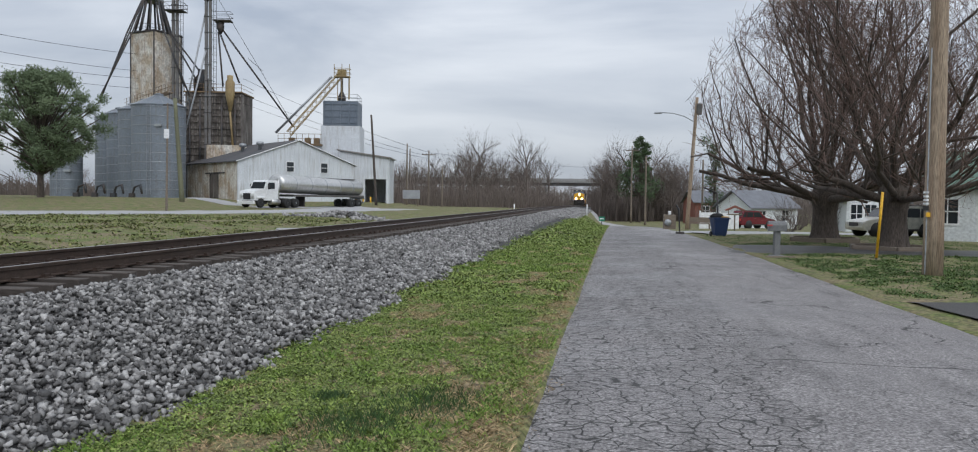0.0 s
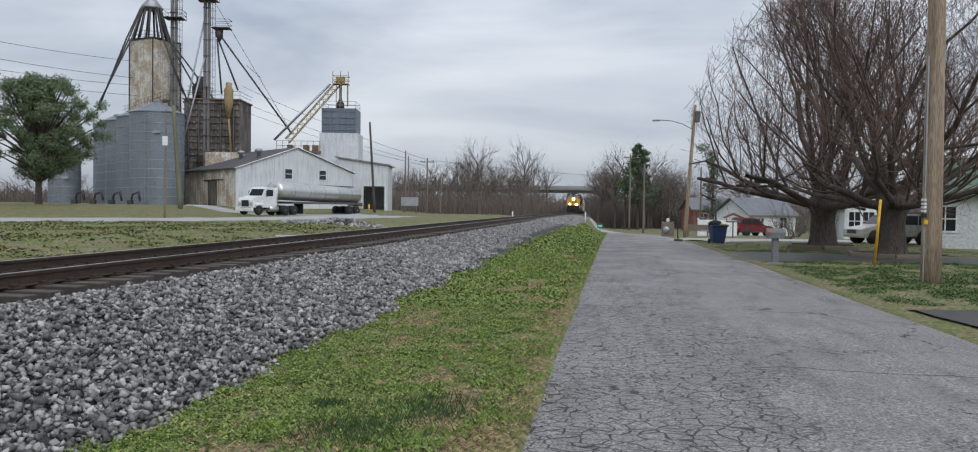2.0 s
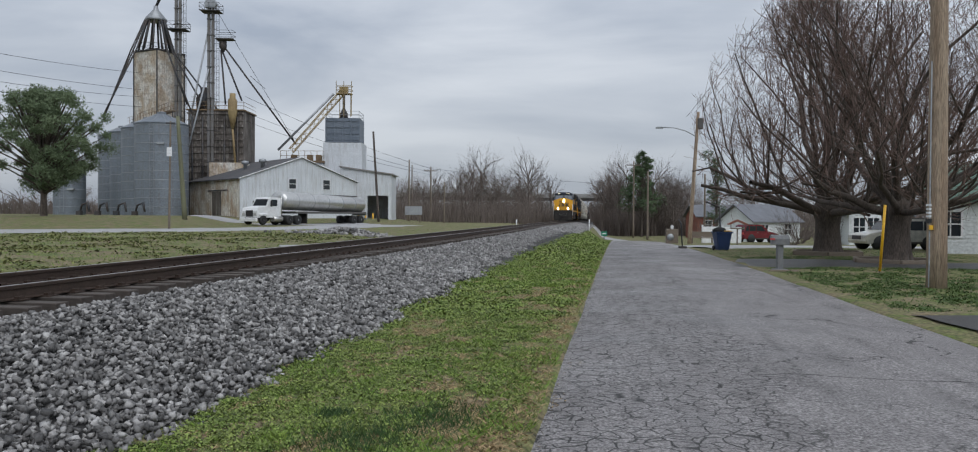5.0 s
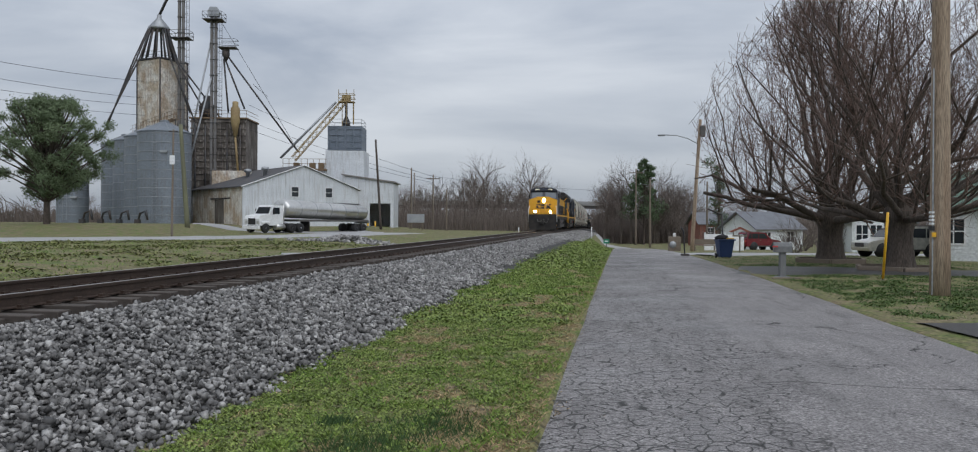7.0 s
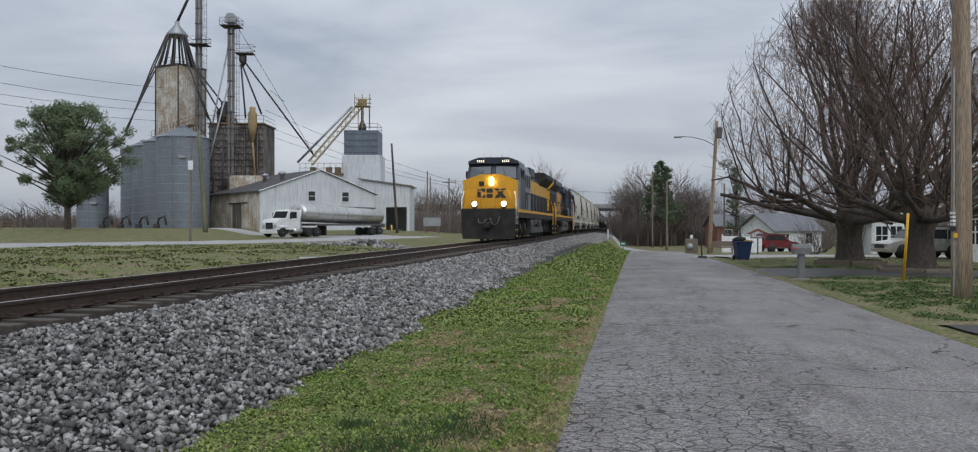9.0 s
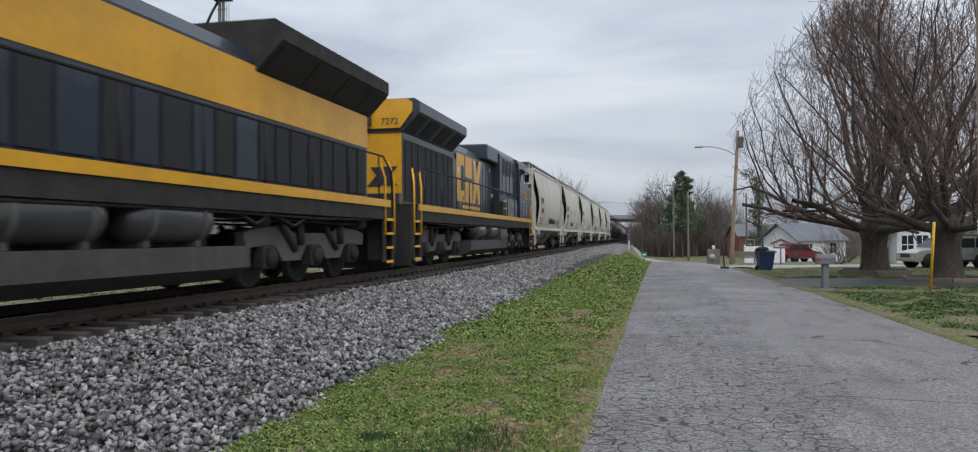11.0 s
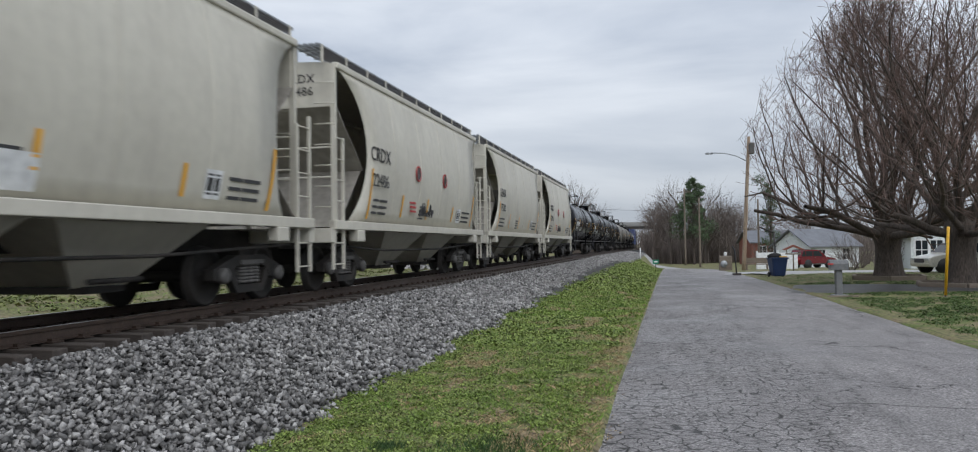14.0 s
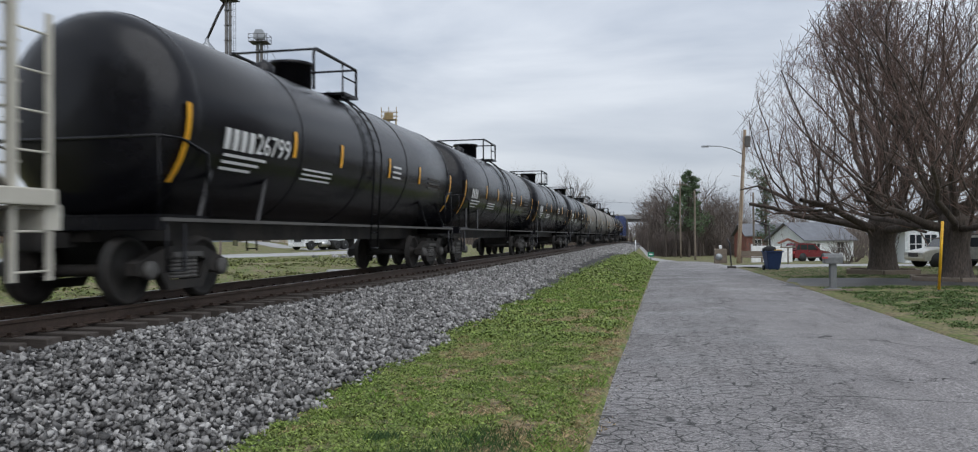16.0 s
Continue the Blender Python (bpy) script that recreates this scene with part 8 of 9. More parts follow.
def tank_car(shell_m, tall=True):
    L = 15.8
    R, zc = 1.53, 2.64
    ca = thing("tank_car", "", "tank wagon", group="rail cars of the train")
    bm = bmesh.new()
    prof = [(0, 0.62), (0.6, 0.65), (1.05, 0.74), (1.32, 0.86), (1.47, 1.0), (R, 1.2)]
    prof += [(R, y) for y in (3.6, 3.62, 7.5, 7.62, 11.5, 11.55)]
    prof += [(r, L - y) for r, y in prof[:6][::-1]]
    lathe(bm, prof, 40, 'y', (0, 0, zc))
    sh = part("tank_shell", bm, shell_m, ca)
    for y in (1.25, 4.6, 7.6, 10.6, L - 1.25):
        bm = bmesh.new()
        lathe(bm, [(R, y - 0.03), (R + 0.012, y - 0.02), (R + 0.012, y + 0.02), (R, y + 0.03)], 40, 'y', (0, 0, zc))
        part("weld_seam", bm, shell_m, sh)
    boxpart("centre_sill", M["undergear"], ca, (-0.35, 0.35, 0.5, L - 0.5, 0.85, 1.2))
    for s in (-1, 1):
        boxpart("side_sill", M["grime_grey"], ca, (*sorted((s * 1.42, s * 1.47)), 0.5, L - 0.5, 1.12, 1.17), label="thin pale side sill")
        for y in (1.4, 3.1, 12.7, 14.4):
            tubepart("brace", M["tank_black"], ca, [(s * 1.42, y, 1.15), (s * 1.30, y + (0.5 if y < 7 else -0.5), 1.9)], 0.04, 5)
    # manway, valve bonnet and top platform
    bm = bmesh.new()
    lathe(bm, [(0.45, zc + R - 0.1), (0.45, zc + R + 0.42), (0.5, zc + R + 0.42), (0.5, zc + R + 0.5), (0, zc + R + 0.52)], 20, 'z', (0, 7.2, 0))
    part("manway", bm, M["tank_black"], ca, "black bolted manway dome")
    bm = bmesh.new()
    lathe(bm, [(0.22, zc + R - 0.1), (0.22, zc + R + 0.2), (0.0, zc + R + 0.35)], 14, 'z', (0, 6.0, 0))
    part("valve_bonnet", bm, M["tank_black"], ca)
    boxpart("top_platform", M["tank_black"], ca, (-1.0, 1.0, 7.8, 8.6, zc + R - 0.1, zc + R - 0.04))
    bm = bmesh.new()
    z0, z1 = zc + R - 0.1, zc + R + 0.6
    for s in (-1, 1):
        x = s * 0.95
        pipe(bm, [(x, 6.3, z0 - 0.15), (x, 6.3, z1 - 0.1), (x, 6.4, z1), (x, 8.6, z1), (x, 8.6, z0)], 0.03)
        pipe(bm, [(x, 7.8, z1), (x, 7.8, z0)], 0.02)
        pipe(bm, [(x, 7.8, z0 + 0.4), (x, 8.6, z0 + 0.4)], 0.02)
    pipe(bm, [(-0.95, 8.6, z1), (0.95, 8.6, z1)], 0.025)
    pipe(bm, [(-0.95, 6.4, z1), (0.95, 6.4, z1)], 0.025)
    part("platform_rail", bm, M["tank_black"], ca)
    # side ladders that follow the shell
    for s in (-1, 1):
        lad = part("ladder", bmesh.new(), M["tank_black"], ca)
        for yy in (8.0, 8.45):
            pts = [(s * 1.5, yy, 0.6)] + [(s * (R + 0.09) * math.cos(a), yy, zc + (R + 0.09) * math.sin(a)) for a in np.linspace(-0.1, 1.25, 9)]
            tubepart("stile", M["tank_black"], lad, pts, 0.022, 6)
        for a in np.linspace(-0.05, 1.2, 9):
            x, z = s * (R + 0.09) * math.cos(a), zc + (R + 0.09) * math.sin(a)
            handrail("rung", lad, [(x, 8.0, z), (x, 8.45, z)], M["tank_black"], 0.014)
        for z in (0.65, 1.0, 1.4, 1.8, 2.2):
            handrail("rung", lad, [(s * 1.52, 8.0, z), (s * 1.52, 8.45, z)], M["tank_black"], 0.014)
    for y0, s in ((0.0, 1), (L, -1)):
        def Y(d):
            return y0 + s * d
        boxpart("end_sill", M["tank_black"], ca, (-1.45, 1.45, *sorted((Y(0.4), Y(0.6))), 1.0, 1.2), 0.01)
        boxpart("end_platform", M["tank_black"], ca, (-1.45, 1.45, *sorted((Y(0.4), Y(1.6))), 1.17, 1.21))
        bm = bmesh.new()
        pipe(bm, [(-1.42, Y(0.5), 1.2), (-1.42, Y(0.5), 2.25), (1.42, Y(0.5), 2.25), (1.42, Y(0.5), 1.2)], 0.02)
        for sx in (-1, 1):
            pipe(bm, [(sx * 1.44, Y(0.5), 2.25), (sx * 1.5, Y(0.9), 2.25), (sx * 1.5, Y(1.5), 2.1), (sx * 1.5, Y(1.55), 1.2)], 0.02)
            pipe(bm, [(sx * 1.46, Y(0.6), 1.1), (sx * 1.46, Y(0.6), 0.45), (sx * 1.46, Y(1.0), 0.45), (sx * 1.46, Y(1.0), 1.1)], 0.02)
        part("end_rail", bm, M["tank_black"], ca)
        coupler(ca, Y(0.1), s)
        freight_bogie(ca, Y(1.6))
    # reflector strips and stencils bent round the shell

    def bent(name, y, a0, a1, w, material, label="", parent=None):
        v, f = [], []
        for j in range(7):
            a = a0 + (a1 - a0) * j / 6
            for k in (0, 1):
                v.append(((R + 0.016) * math.cos(a), y + w * k, zc + (R + 0.016) * math.sin(a)))
        for j in range(6):
            f.append((j * 2, j * 2 + 1, j * 2 + 3, j * 2 + 2))
        return part(name, raw(name, v, f, material), material, parent or ca, label)
    for y, a0, a1 in ((0.95, -0.68, 0.08), (4.2, -0.22, 0.08), (6.3, -0.22, 0.08), (9.2, -0.22, 0.08), (11.6, -0.22, 0.08), (14.75, -0.68, 0.08)):
        bent("reflector_strip", y, a0, a1, 0.11, M["reflector"], "yellow reflector strip")
    for k in range(3):
        bent("data_stencil", 2.0, -0.34 - k * 0.07, -0.31 - k * 0.07, 1.3 - 0.2 * k, M["ink_white"])
        bent("data_stencil", 4.7, -0.34 - k * 0.06, -0.315 - k * 0.06, 1.3, M["ink_white"])
        bent("data_stencil", 9.5, -0.05 - k * 0.08, -0.02 - k * 0.08, 0.6, M["ink_white"])
        bent("data_stencil", 12.5, -0.1 - k * 0.08, -0.07 - k * 0.08, 1.0, M["grime_grey"])
    for k in range(4):
        bent("mark_bar", 1.95 + k * 0.24, -0.27, -0.06, 0.16, M["ink_white"])
    return ca


def box_car(material, label):
    L = 16.0
    ca = thing("boxcar", label, "boxcar", group="rail cars of the train")
    boxpart("body", material, ca, (-1.5, 1.5, 0.6, L - 0.6, 1.1, 4.9), 0.04)
    for k in range(14):
        for s in (-1, 1):
            boxpart("side_post", material, ca, (*sorted((s * 1.5, s * 1.56)), 0.9 + k * 1.08, 1.02 + k * 1.08, 1.15, 4.8))
    for y, s in ((0, 1), (L, -1)):
        freight_bogie(ca, y + s * 2.4)
        coupler(ca, y + s * 0.1, s)
    return ca


lead_loco = locomotive("lead", "yellow-nosed diesel locomotive with blazing headlights on the rails")
MOVERS.append((lead_loco, 0.0, 0))
second_loco = locomotive("second", "navy diesel locomotive with yellow sill stripe, running backwards")
MOVERS.append((second_loco, 44.6, 180))

rnd = random.Random(5)
hop_a = hopper_car(True)
hop_b = hopper_car(False)
hops = [hop_a, hop_b] + [copy_thing(hop_b, Matrix.Identity(4)) for _ in range(4)]
for i, (ca, code, num, style) in enumerate(zip(hops, ("LEHX", "CRDX", "LEHX", "CRDX", "LEHX", "CRDX"), ("6104", "22442", "7534", "22486", "7528", "22413"), ("scrawl", "disc", "patch", "disc", "plain", "disc"))):
    mark_hopper(ca, code, num, rnd, style)
    ca["label"] = {"scrawl": "grey-beige covered hopper wagon with black sprayed scrawl", "disc": "beige covered hopper wagon with round warning signs", "patch": "beige covered hopper wagon with pale repaint patches", "plain": "plain weathered beige covered hopper wagon"}[style]
    MOVERS.append((ca, 44.75 + 13.75 * i, 0))

tank_a = tank_car(M["tank_black"])
tank_a["label"] = "glossy black tank wagon with yellow reflector strips"
M["tank_grey"] = mat("dusty_tank_paint", (0.22, 0.21, 0.19), 0.6, second=(0.14, 0.13, 0.12), scale=0.8, grain=8, bump=0.05)
tank_b = tank_car(M["tank_grey"])
tank_b["label"] = "dusty grey tank wagon with a top platform"
tanks = [tank_a] + [copy_thing(tank_a, Matrix.Identity(4)) for _ in range(3)] + [tank_b] + [copy_thing(tank_b, Matrix.Identity(4)) for _ in range(2)] + [copy_thing(tank_a, Matrix.Identity(4)) for _ in range(2)]
for i, ca in enumerate(tanks):
    MOVERS.append((ca, 128.2 + 15.8 * i, 0))
letters("car_number", "26799", 0.48, M["ink_white"], tank_a, pose(1.505, 3.48, 2.24, 98, 0, 90))
for i, (ca, col) in enumerate(((box_car(M["container_blue"], "blue ribbed boxcar far back in the train"), 0), (box_car(M["grime_grey"], "grey ribbed boxcar at the train's far end"), 0))):
    MOVERS.append((ca, 128.2 + 15.8 * 9 + 0.2 + 16.2 * i, 0))
# ---- the many small pieces: sleepers, ballast stones, grass ----
bm = bmesh.new()
box(bm, -1.4, 1.4, -0.115, 0.115, -0.17, 0.0, 0.012)
tie_me = done(bm, "tie")
tie_me.materials.append(M["tie"])
rnd = random.Random(12)
for k in range(300):
    y = 2.0 + k * 0.5
    part("tie", tie_me, M["tie"], track, at=pose(TRACK_X + float(bend(y)) + rnd.uniform(-0.06, 0.06), y + rnd.uniform(-0.03, 0.03), float(rail_z(y)) - 0.178 + rnd.uniform(-0.012, 0.004), 0, 0, rnd.uniform(-1.2, 1.2)))
bm = bmesh.new()
for k in range(120):
    y = 2.0 + k * 0.5
    z = float(rail_z(y)) - 0.178
    for s in (-0.755, 0.755):
        x = TRACK_X + s + float(bend(y))
        box(bm, x - 0.17, x + 0.17, y - 0.09, y + 0.09, z + 0.0005, z + 0.014)
        for dx in (-0.1, 0.1):
            box(bm, x + dx - 0.03, x + dx + 0.03, y - 0.06, y + 0.05, z + 0.014, z + 0.05)
tagged(part("tie_plates", bm, M["rail"], track, "rusty rail fastenings"), kind="stuff")

bm = bmesh.new()
bmesh.ops.create_icosphere(bm, subdivisions=1, radius=1.0)
bm.verts.ensure_lookup_table()
ICO_V = np.array([v.co[:] for v in bm.verts])
ICO_F = np.array([[v.index for v in f.verts] for f in bm.faces])
bm.free()
CUBE_V = np.array([(a, b, c) for a in (-0.62, 0.62) for b in (-0.62, 0.62) for c in (-0.62, 0.62)])
CUBE_F = np.array([(0, 1, 3), (0, 3, 2), (4, 6, 7), (4, 7, 5), (0, 4, 5), (0, 5, 1), (2, 3, 7), (2, 7, 6), (0, 2, 6), (0, 6, 4), (1, 5, 7), (1, 7, 3)])
OCT_V = np.array([(1, 0, 0), (-1, 0, 0), (0, 1, 0), (0, -1, 0), (0, 0, 1), (0, 0, -1)], float)
OCT_F = np.array([(0, 2, 4), (2, 1, 4), (1, 3, 4), (3, 0, 4), (2, 0, 5), (1, 2, 5), (3, 1, 5), (0, 3, 5)])


def stones(name, label, xs, ys, zs, size, V, F, rng, material, parent=None):
    n = len(xs)
    k = len(V)
    ax = rng.normal(size=(n, 3))
    ax /= np.linalg.norm(ax, axis=1)[:, None]
    ang = rng.uniform(0, 6.28, n)
    c, s = np.cos(ang)[:, None, None], np.sin(ang)[:, None, None]
    jit = V[None] * (1 + rng.normal(0, 0.27, (n, k, 1)))
    jit = jit * (size[:, None, None] * np.stack([rng.uniform(0.75, 1.3, n), rng.uniform(0.6, 1.0, n), rng.uniform(0.4, 0.8, n)], 1)[:, None, :])
    a = ax[:, None, :]
    rot = jit * c + np.cross(np.broadcast_to(a, jit.shape), jit) * s + a * (np.sum(a * jit, 2, keepdims=True)) * (1 - c)
    P = rot + np.stack([xs, ys, zs], 1)[:, None, :]
    faces = (F[None] + (np.arange(n) * k)[:, None, None]).reshape(-1, 3)
    me = bpy.data.meshes.new(name)
    me.vertices.add(n * k)
    me.vertices.foreach_set("co", P.reshape(-1))
    me.loops.add(len(faces) * 3)
    me.loops.foreach_set("vertex_index", faces.reshape(-1).astype(np.int32))
    me.polygons.add(len(faces))
    me.polygons.foreach_set("loop_start", np.arange(0, len(faces) * 3, 3, dtype=np.int32))
    me.materials.append(material)
    me.update(calc_edges=True)
    ob = part(name, me, material, parent, label)
    return tagged(ob, label, kind="stuff")


rng = np.random.default_rng(3)


def scatter(n, x0, x1, y0, y1, power=1.0):
    return rng.uniform(x0, x1, n), y0 + (y1 - y0) * rng.uniform(0, 1, n) ** power


def bed_scatter(*a):
    x, y = scatter(*a)
    return x + bend(y), y


def toe(y):
    """Ragged foot of the stone bank."""
    return bend(y) - 3.3 - 0.03 * np.clip(y - 8, 0, 40) + 0.16 * np.sin(y * 1.3) + 0.1 * np.sin(y * 3.7 + 1)


x, y = bed_scatter(13500, -6.45, -2.9, 2.8, 9.5)
keep = x < toe(y) + rng.normal(0, 0.10, len(x))
x, y = x[keep], y[keep]
sz = rng.uniform(0.02, 0.044, len(x))
stones("ballast_stones", "angular grey crushed stones", x, y, bed_z(x, y) + sz * rng.uniform(-0.4, 2.0, len(x)), sz, CUBE_V, CUBE_F, rng, M["stone"], track)
x, y = bed_scatter(22000, -6.45, -2.9, 9.3, 20)
keep = x < toe(y) + rng.normal(0, 0.1, len(x))
x, y = x[keep], y[keep]
sz = rng.uniform(0.024, 0.05, len(x))
stones("ballast_stones", "angular grey crushed stones", x, y, bed_z(x, y) + sz * rng.uniform(-0.4, 1.7, len(x)), sz, CUBE_V, CUBE_F, rng, M["stone"], track)
x, y = bed_scatter(30000, -6.45, -2.9, 20, 75, 1.5)
keep = x < toe(y) + rng.normal(0, 0.1, len(x))
x, y = x[keep], y[keep]
sz = rng.uniform(0.03, 0.06, len(x))
stones("ballast_stones", "angular grey crushed stones", x, y, bed_z(x, y) + sz * rng.uniform(0, 0.8, len(x)), sz, OCT_V, OCT_F, rng, M["stone"], track)
x, y = bed_scatter(15000, -6.5, -3.0, 70, 150, 1.3)
sz = rng.uniform(0.06, 0.12, len(x))
stones("ballast_stones", "angular grey crushed stones", x, y, bed_z(x, y) + sz * rng.uniform(-0.2, 0.5, len(x)), sz, OCT_V, OCT_F, rng, M["stone"], track)
x, y = bed_scatter(26000, -9.7, -6.3, 4, 50, 1.2)
keep = (np.abs(((y - 2.0) % 0.5) - 0.0) > 0.15) & (np.abs(((y - 2.0) % 0.5) - 0.5) > 0.15) | (x < -9.3)
x, y = x[keep], y[keep]
sz = rng.uniform(0.028, 0.052, len(x))
stones("ballast_stones", "angular grey crushed stones", x, y, bed_z(x, y) + sz * 0.4, sz, OCT_V, OCT_F, rng, M["stone"], track)


def blades(name, label, x, y, z, h, w, lean, material):
    n = len(x)
    a = rng.uniform(0, 6.28, n)
    la = rng.uniform(0, 6.28, n)
    c, s = np.cos(a) * w, np.sin(a) * w
    lx, ly = np.cos(la) * h * lean, np.sin(la) * h * lean
    P = np.stack([np.stack([x - c, y - s, z], 1), np.stack([x + c, y + s, z], 1),
                  np.stack([x + c * 0.8 + lx * 0.4, y + s * 0.8 + ly * 0.4, z + h * 0.6], 1), np.stack([x + lx, y + ly, z + h], 1)], 1)
    faces = np.array([(0, 1, 2), (0, 2, 3)])[None] + (np.arange(n) * 4)[:, None, None]
    faces = faces.reshape(-1, 3)
    me = bpy.data.meshes.new(name)
    me.vertices.add(n * 4)
    me.vertices.foreach_set("co", P.reshape(-1))
    me.loops.add(len(faces) * 3)
    me.loops.foreach_set("vertex_index", faces.reshape(-1).astype(np.int32))
    me.polygons.add(len(faces))
    me.polygons.foreach_set("loop_start", np.arange(0, len(faces) * 3, 3, dtype=np.int32))
    me.materials.append(material)
    me.update(calc_edges=True)
    return tagged(part(name, me, material), label, "grass", kind="stuff")


def patchy(x, y, s=1.0, ph=0.0):
    n = 0.5 * vnoise(x * 1.3 * s, y * 0.9 * s, ph) + 0.3 * vnoise(x * 3.7 * s, y * 3.1 * s, ph + 4) + 0.2 * vnoise(x * 9 * s, y * 8 * s, ph + 8)
    return 0.5 + (n - 0.5) * 1.7


def verge(n, y0, y1, power, keep_low, invert=False, ph=0.0):
    y = y0 + (y1 - y0) * rng.uniform(0, 1, n) ** power
    x = rng.uniform(0, 1, n) * (-0.62 - toe(y) + 0.15) + toe(y) - 0.1
    p = patchy(x, y, 1.9, ph)
    k = (rng.uniform(0, 1, n) < np.clip((p - keep_low) * 2.2, 0.04, 1)) if not invert else (rng.uniform(0, 1, n) < np.clip((keep_low - p) * 2.5, 0.03, 1))
    return x[k], y[k]


def zz(x, y):
    return lumpy(x, y) - 0.01


x, y = verge(170000, 3.0, 22, 1.7, 0.3)
blades("grass", "short green turf blades on the verge", x, y, zz(x, y), rng.uniform(0.015, 0.045, len(x)) * (0.4 + 1.2 * patchy(x, y, 2.3, 1)), 0.0032, 0.9, M["blade"])
x, y = verge(60000, 18, 70, 1.6, 0.3)
blades("grass", "short green turf blades on the verge", x, y, zz(x, y), rng.uniform(0.03, 0.085, len(x)), 0.010, 0.7, M["blade"])
x, y = verge(150000, 3.0, 30, 1.7, 0.55, True, 0.0)
blades("dry_grass", "flattened straw-coloured dead grass", x, y, zz(x, y) + 0.004, rng.uniform(0.012, 0.032, len(x)), 0.0045, 2.0, M["straw"])
# clover at the foot of the stones: small round leaves held flat
M["clover"] = mat("clover_leaf", (0.135, 0.192, 0.040), 0.7, second=(0.24, 0.275, 0.075), scale=2, grain=20, bump=0, vary=0.65, island=True)


def clumps(name, label, cx, cy, rad, high, per, leaf, material):
    """Low mounds of small tilted leaves."""
    n = len(cx)
    k = rng.poisson(per, n)
    i = np.repeat(np.arange(n), k)
    a, u = rng.uniform(0, 6.28, len(i)), np.sqrt(rng.uniform(0, 1, len(i)))
    x, y = cx[i] + np.cos(a) * u * rad[i], cy[i] + np.sin(a) * u * rad[i]
    z = zz(x, y) + 0.008 + high[i] * (1 - u * u) * rng.uniform(0.35, 1.0, len(i))
    b = rng.uniform(0, 6.28, len(i))
    w = leaf * rng.uniform(0.6, 1.4, len(i))
    d = np.stack([np.cos(b), np.sin(b), rng.normal(0.0, 0.5, len(i))], 1) * w[:, None]
    e = np.stack([-np.sin(b), np.cos(b), rng.normal(0.0, 0.4, len(i))], 1) * w[:, None] * 0.75
    c = np.stack([x, y, z], 1)
    P = np.stack([c - d, c - e, c + d, c + e], 1)
    F = (np.array([(0, 1, 2), (0, 2, 3)])[None] + (np.arange(len(i)) * 4)[:, None, None]).reshape(-1, 3)
    me = bpy.data.meshes.new(name)
    me.vertices.add(len(i) * 4)
    me.vertices.foreach_set("co", P.reshape(-1))
    me.loops.add(len(F) * 3)
    me.loops.foreach_set("vertex_index", F.reshape(-1).astype(np.int32))
    me.polygons.add(len(F))
    me.polygons.foreach_set("loop_start", np.arange(0, len(F) * 3, 3, dtype=np.int32))
    me.materials.append(material)
    me.update(calc_edges=True)
    return tagged(part(name, me, material), label, "ground cover", kind="stuff")


def clump_spots(n, y0, y1, power, ph, low):
    y = y0 + (y1 - y0) * rng.uniform(0, 1, n) ** power
    x = toe(y) - 0.12 + (-0.78 - toe(y) + 0.12) * rng.uniform(0, 1, n) ** 1.08
    # thickest at the foot of the stones
    g = patchy(x, y, 1.9, ph) + 0.30 * np.exp(-(x - toe(y)) / 0.6)
    k = g > low + rng.uniform(-0.1, 0.1, n)
    return x[k], y[k]


x, y = clump_spots(5200, 3.0, 13, 1.5, 0.0, 0.47)
clumps("clover", "low green clover and weeds creeping onto the stones", x, y, rng.uniform(0.035, 0.12, len(x)), rng.uniform(0.015, 0.06, len(x)), 42, 0.0105, M["clover"])
x, y = clump_spots(4200, 12.5, 30, 1.3, 0.0, 0.47)
clumps("clover", "low green clover and weeds on the verge", x, y, rng.uniform(0.07, 0.2, len(x)), rng.uniform(0.025, 0.08, len(x)), 26, 0.021, M["clover"])
x, y = clump_spots(4200, 29, 95, 1.3, 0.0, 0.47)
clumps("clover", "low green weeds on the far verge", x, y, rng.uniform(0.15, 0.4, len(x)), rng.uniform(0.03, 0.1, len(x)), 14, 0.05, M["clover"])
# dead grass that hangs over the broken asphalt edge
n = 15000
y = 3 + 40 * rng.uniform(0, 1, n) ** 2.0
x = -0.82 + rng.normal(0, 0.13, n) + 0.26 * (vnoise(y * 1.9, y * 0, 5) - 0.5)
k = rng.uniform(0, 1, n) < np.clip(vnoise(y * 0.8, y * 0, 3) * 2.2 - 0.5, 0.1, 1)
x, y = x[k], y[k]
blades("dry_grass", "straw-coloured dead grass along the street edge", x, y, np.maximum(zz(x, y), road_top(np.full(len(x), -0.72), y) - 0.02) + 0.008, rng.uniform(0.012, 0.035, len(x)), 0.0045, 2.0, M["straw"])
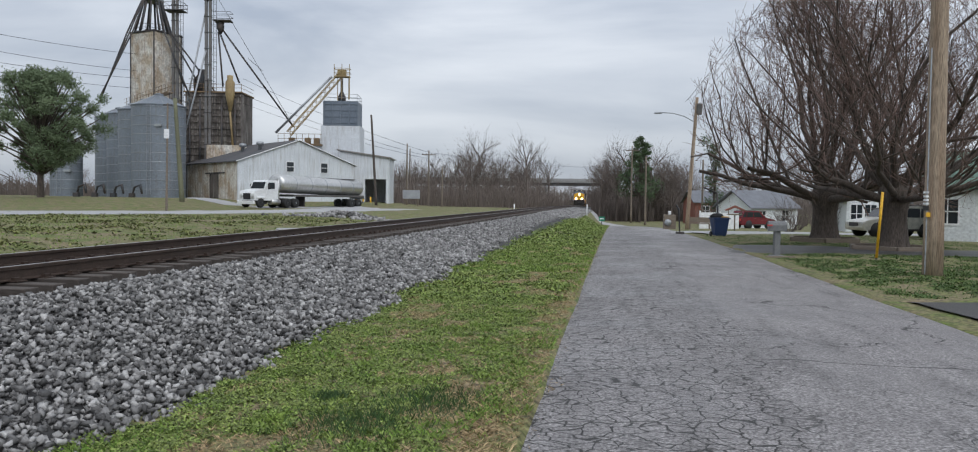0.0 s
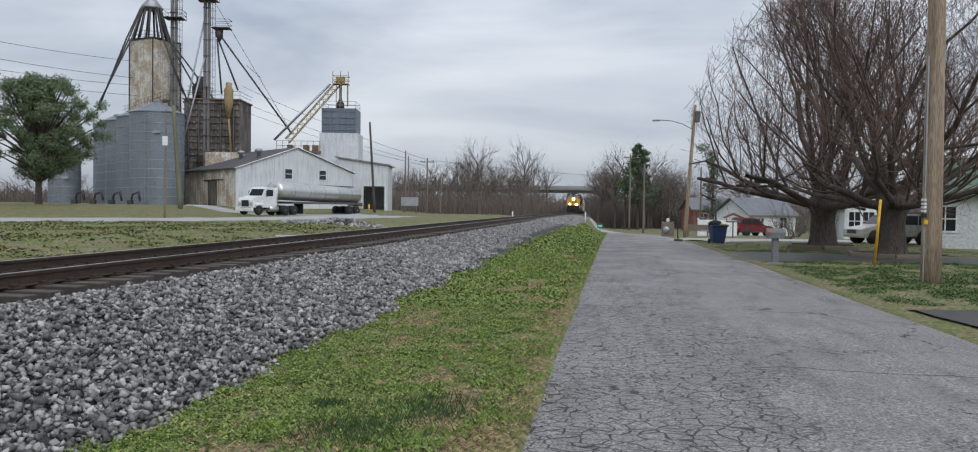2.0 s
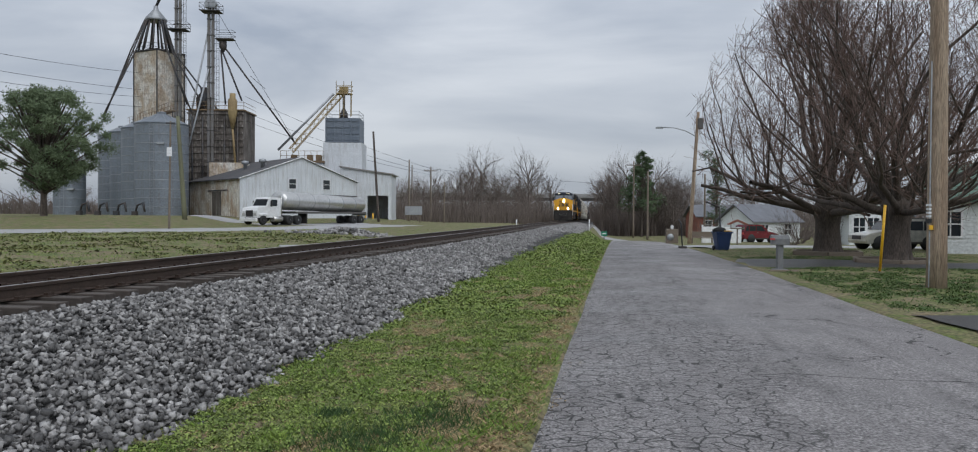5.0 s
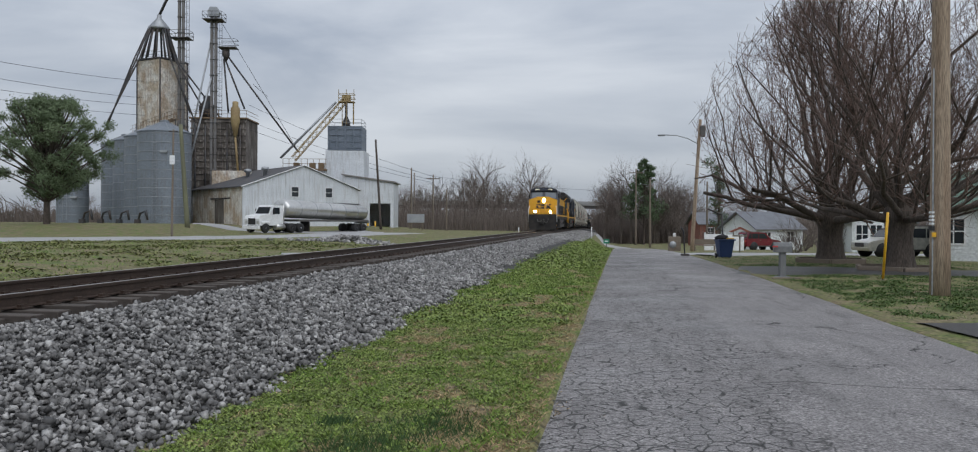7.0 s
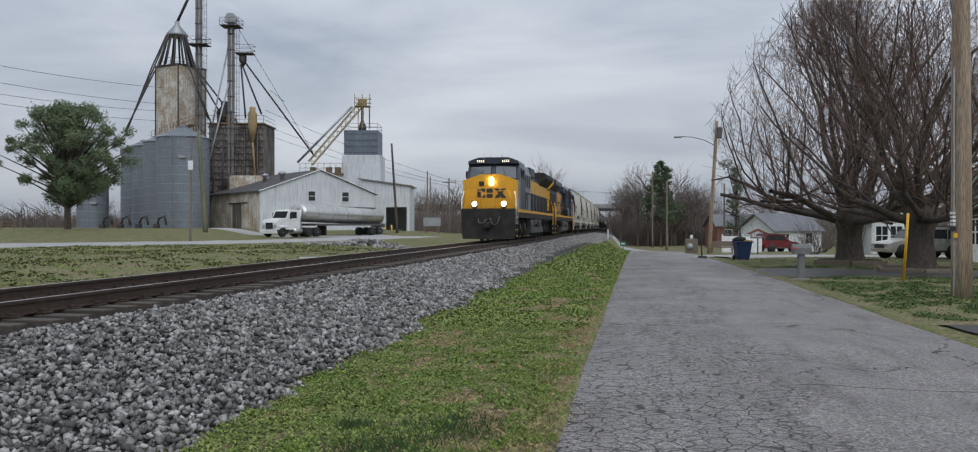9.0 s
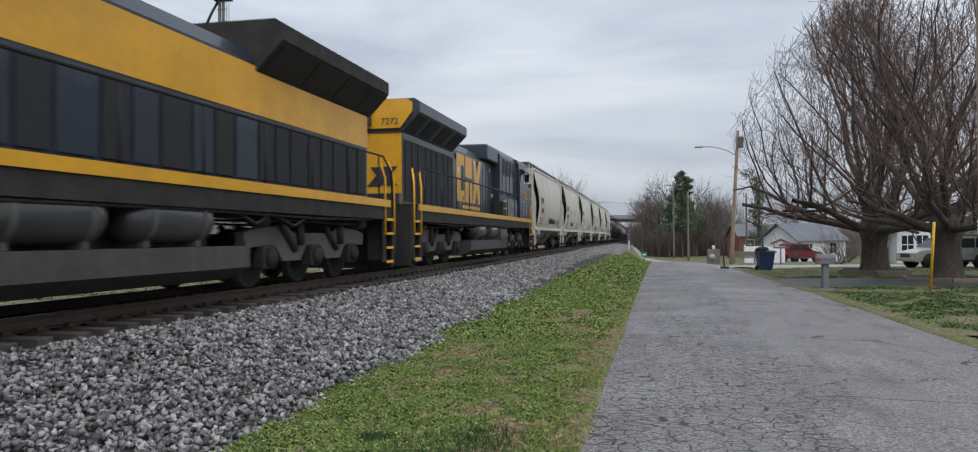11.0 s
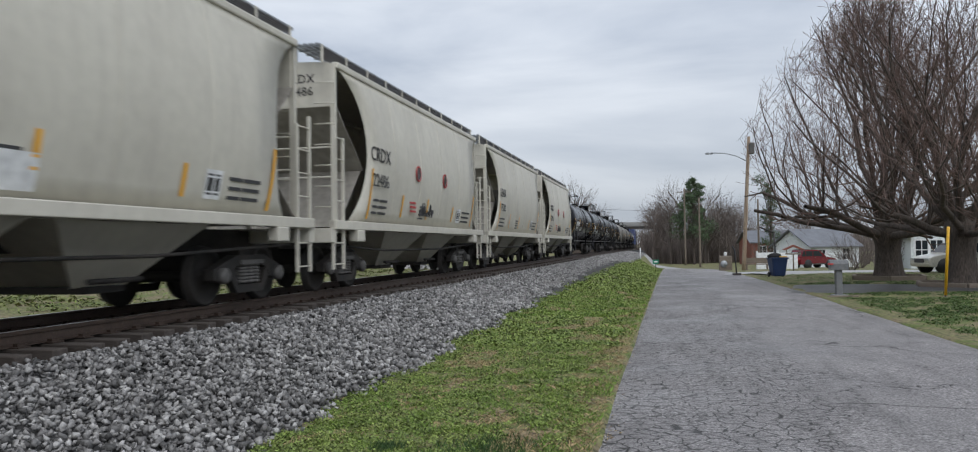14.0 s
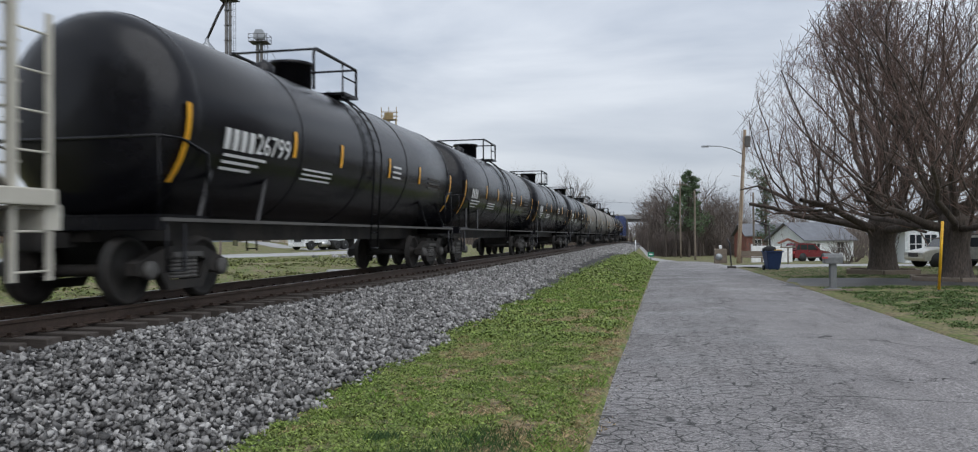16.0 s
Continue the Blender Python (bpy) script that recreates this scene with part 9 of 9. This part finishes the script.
# darker tufts
M["tuft"] = mat("dark_grass_tuft", (0.045, 0.10, 0.022), 0.7, second=(0.07, 0.13, 0.05), scale=2, grain=20, bump=0, vary=0.35)
tx, ty = [], []
for cx, cy, r_, k in ((-2.2, 6.0, 0.06, 420), (-1.75, 5.3, 0.25, 1500), (-1.35, 6.0, 0.22, 1000), (-2.4, 17.5, 0.07, 120), (-1.7, 19.5, 0.07, 120), (-1.3, 21, 0.06, 100), (-2.0, 24, 0.08, 120)):
    tx.append(rng.normal(cx, r_, k))
    ty.append(rng.normal(cy, r_, k))
x, y = np.concatenate(tx), np.concatenate(ty)
blades("grass_tuft", "taller dark green grass tufts", x, y, zz(x, y), rng.uniform(0.025, 0.085, len(x)), 0.002, 0.5, M["tuft"])
# weeds in the lawn and in the field across the track
x, y = scatter(3600, 4.9, 13, 14.2, 36, 1.4)
k = (patchy(x, y, 0.8, 2) > 0.42) & ~((y > 27.2) & (y < 32.6))
x, y = x[k], y[k]
clumps("lawn_weeds", "low dark green weeds in the lawn", x, y, rng.uniform(0.08, 0.25, len(x)), rng.uniform(0.02, 0.06, len(x)), 30, 0.022, M["lawn_blade"])
x, y = scatter(4200, -34, -11.3, 14, 48, 1.2)
k = patchy(x, y, 0.35, 6) > 0.46
x, y = x[k], y[k]
clumps("field_weeds", "low green weeds in the field across the track", x, y, rng.uniform(0.2, 0.5, len(x)), rng.uniform(0.03, 0.09, len(x)), 14, 0.05, M["field_weed"])
# lawn at the right and the field across the track
x, y = scatter(60000, 4.7, 16, 14, 60, 1.5)
k = ~((y > 10.5) & (y < 14.5)) & (x > 4.75) & ~((y > 27.4) & (y < 32.5)) & (rng.uniform(0, 1, len(x)) < np.clip(patchy(x, y, 0.8, 2) * 1.4, 0.1, 1))
x, y = x[k], y[k]
blades("grass", "lawn grass under the bare trees", x, y, zz(x, y), rng.uniform(0.02, 0.06, len(x)), 0.008, 0.8, M["lawn_blade"])
x, y = scatter(34000, -40, -11, 8, 70, 1.2)
k = rng.uniform(0, 1, len(x)) < np.clip(patchy(x, y, 0.5, 1) * 1.3 - 0.2, 0.05, 1)
x, y = x[k], y[k]
blades("grass", "thin green field grass across the track", x, y, zz(x, y), rng.uniform(0.03, 0.08, len(x)), 0.016, 0.9, M["blade"])
# heap of rubble beside the lane
hx, hy = along(-8.2, 53)
x, y = rng.normal(hx, 1.7, 420), rng.normal(hy, 0.8, 420)
sz = rng.uniform(0.06, 0.2, 420)
tagged(stones("rubble_heap", "low heap of pale grey rubble beside the lane", x, y, lumpy(x, y) + 0.35 * np.exp(-((x - hx) / 1.6) ** 2 - ((y - hy) / 0.8) ** 2) + 0.02, sz, ICO_V, ICO_F, rng, M["stone"]), category="rubble")
# loose crumbs of stone and dead leaves on the street's edge
x, y = scatter(700, -1.0, -0.45, 3.5, 25, 1.4)
sz = rng.uniform(0.005, 0.014, len(x))
tagged(stones("grit", "loose grit along the street edge", x, y, road_top(np.full(len(x), -0.5), y) + sz * 0.3, sz, OCT_V, OCT_F, rng, M["stone"]), category="grit")
def motions():
    times = [0, 1, 2, 3, 4.2, 5, 6.3, 7, 7.5, 8, 8.5, 9, 9.5, 10, 10.5, 11, 11.5, 12, 12.5, 13, 13.5, 14, 14.5, 15, 15.5, 16]
    for ob, off, turn in MOVERS:
        mid = off - 10 if turn else off + 7
        walk(ob, [(t, pose(TRACK_X + float(bend(front(t) + off)), front(t) + off, float(rail_z(front(t) + mid)) + 0.004, 0, 0,
                           turn + math.degrees(9.4e-5 * max(0, min(420, front(t) + mid))))) for t in times])


motions()
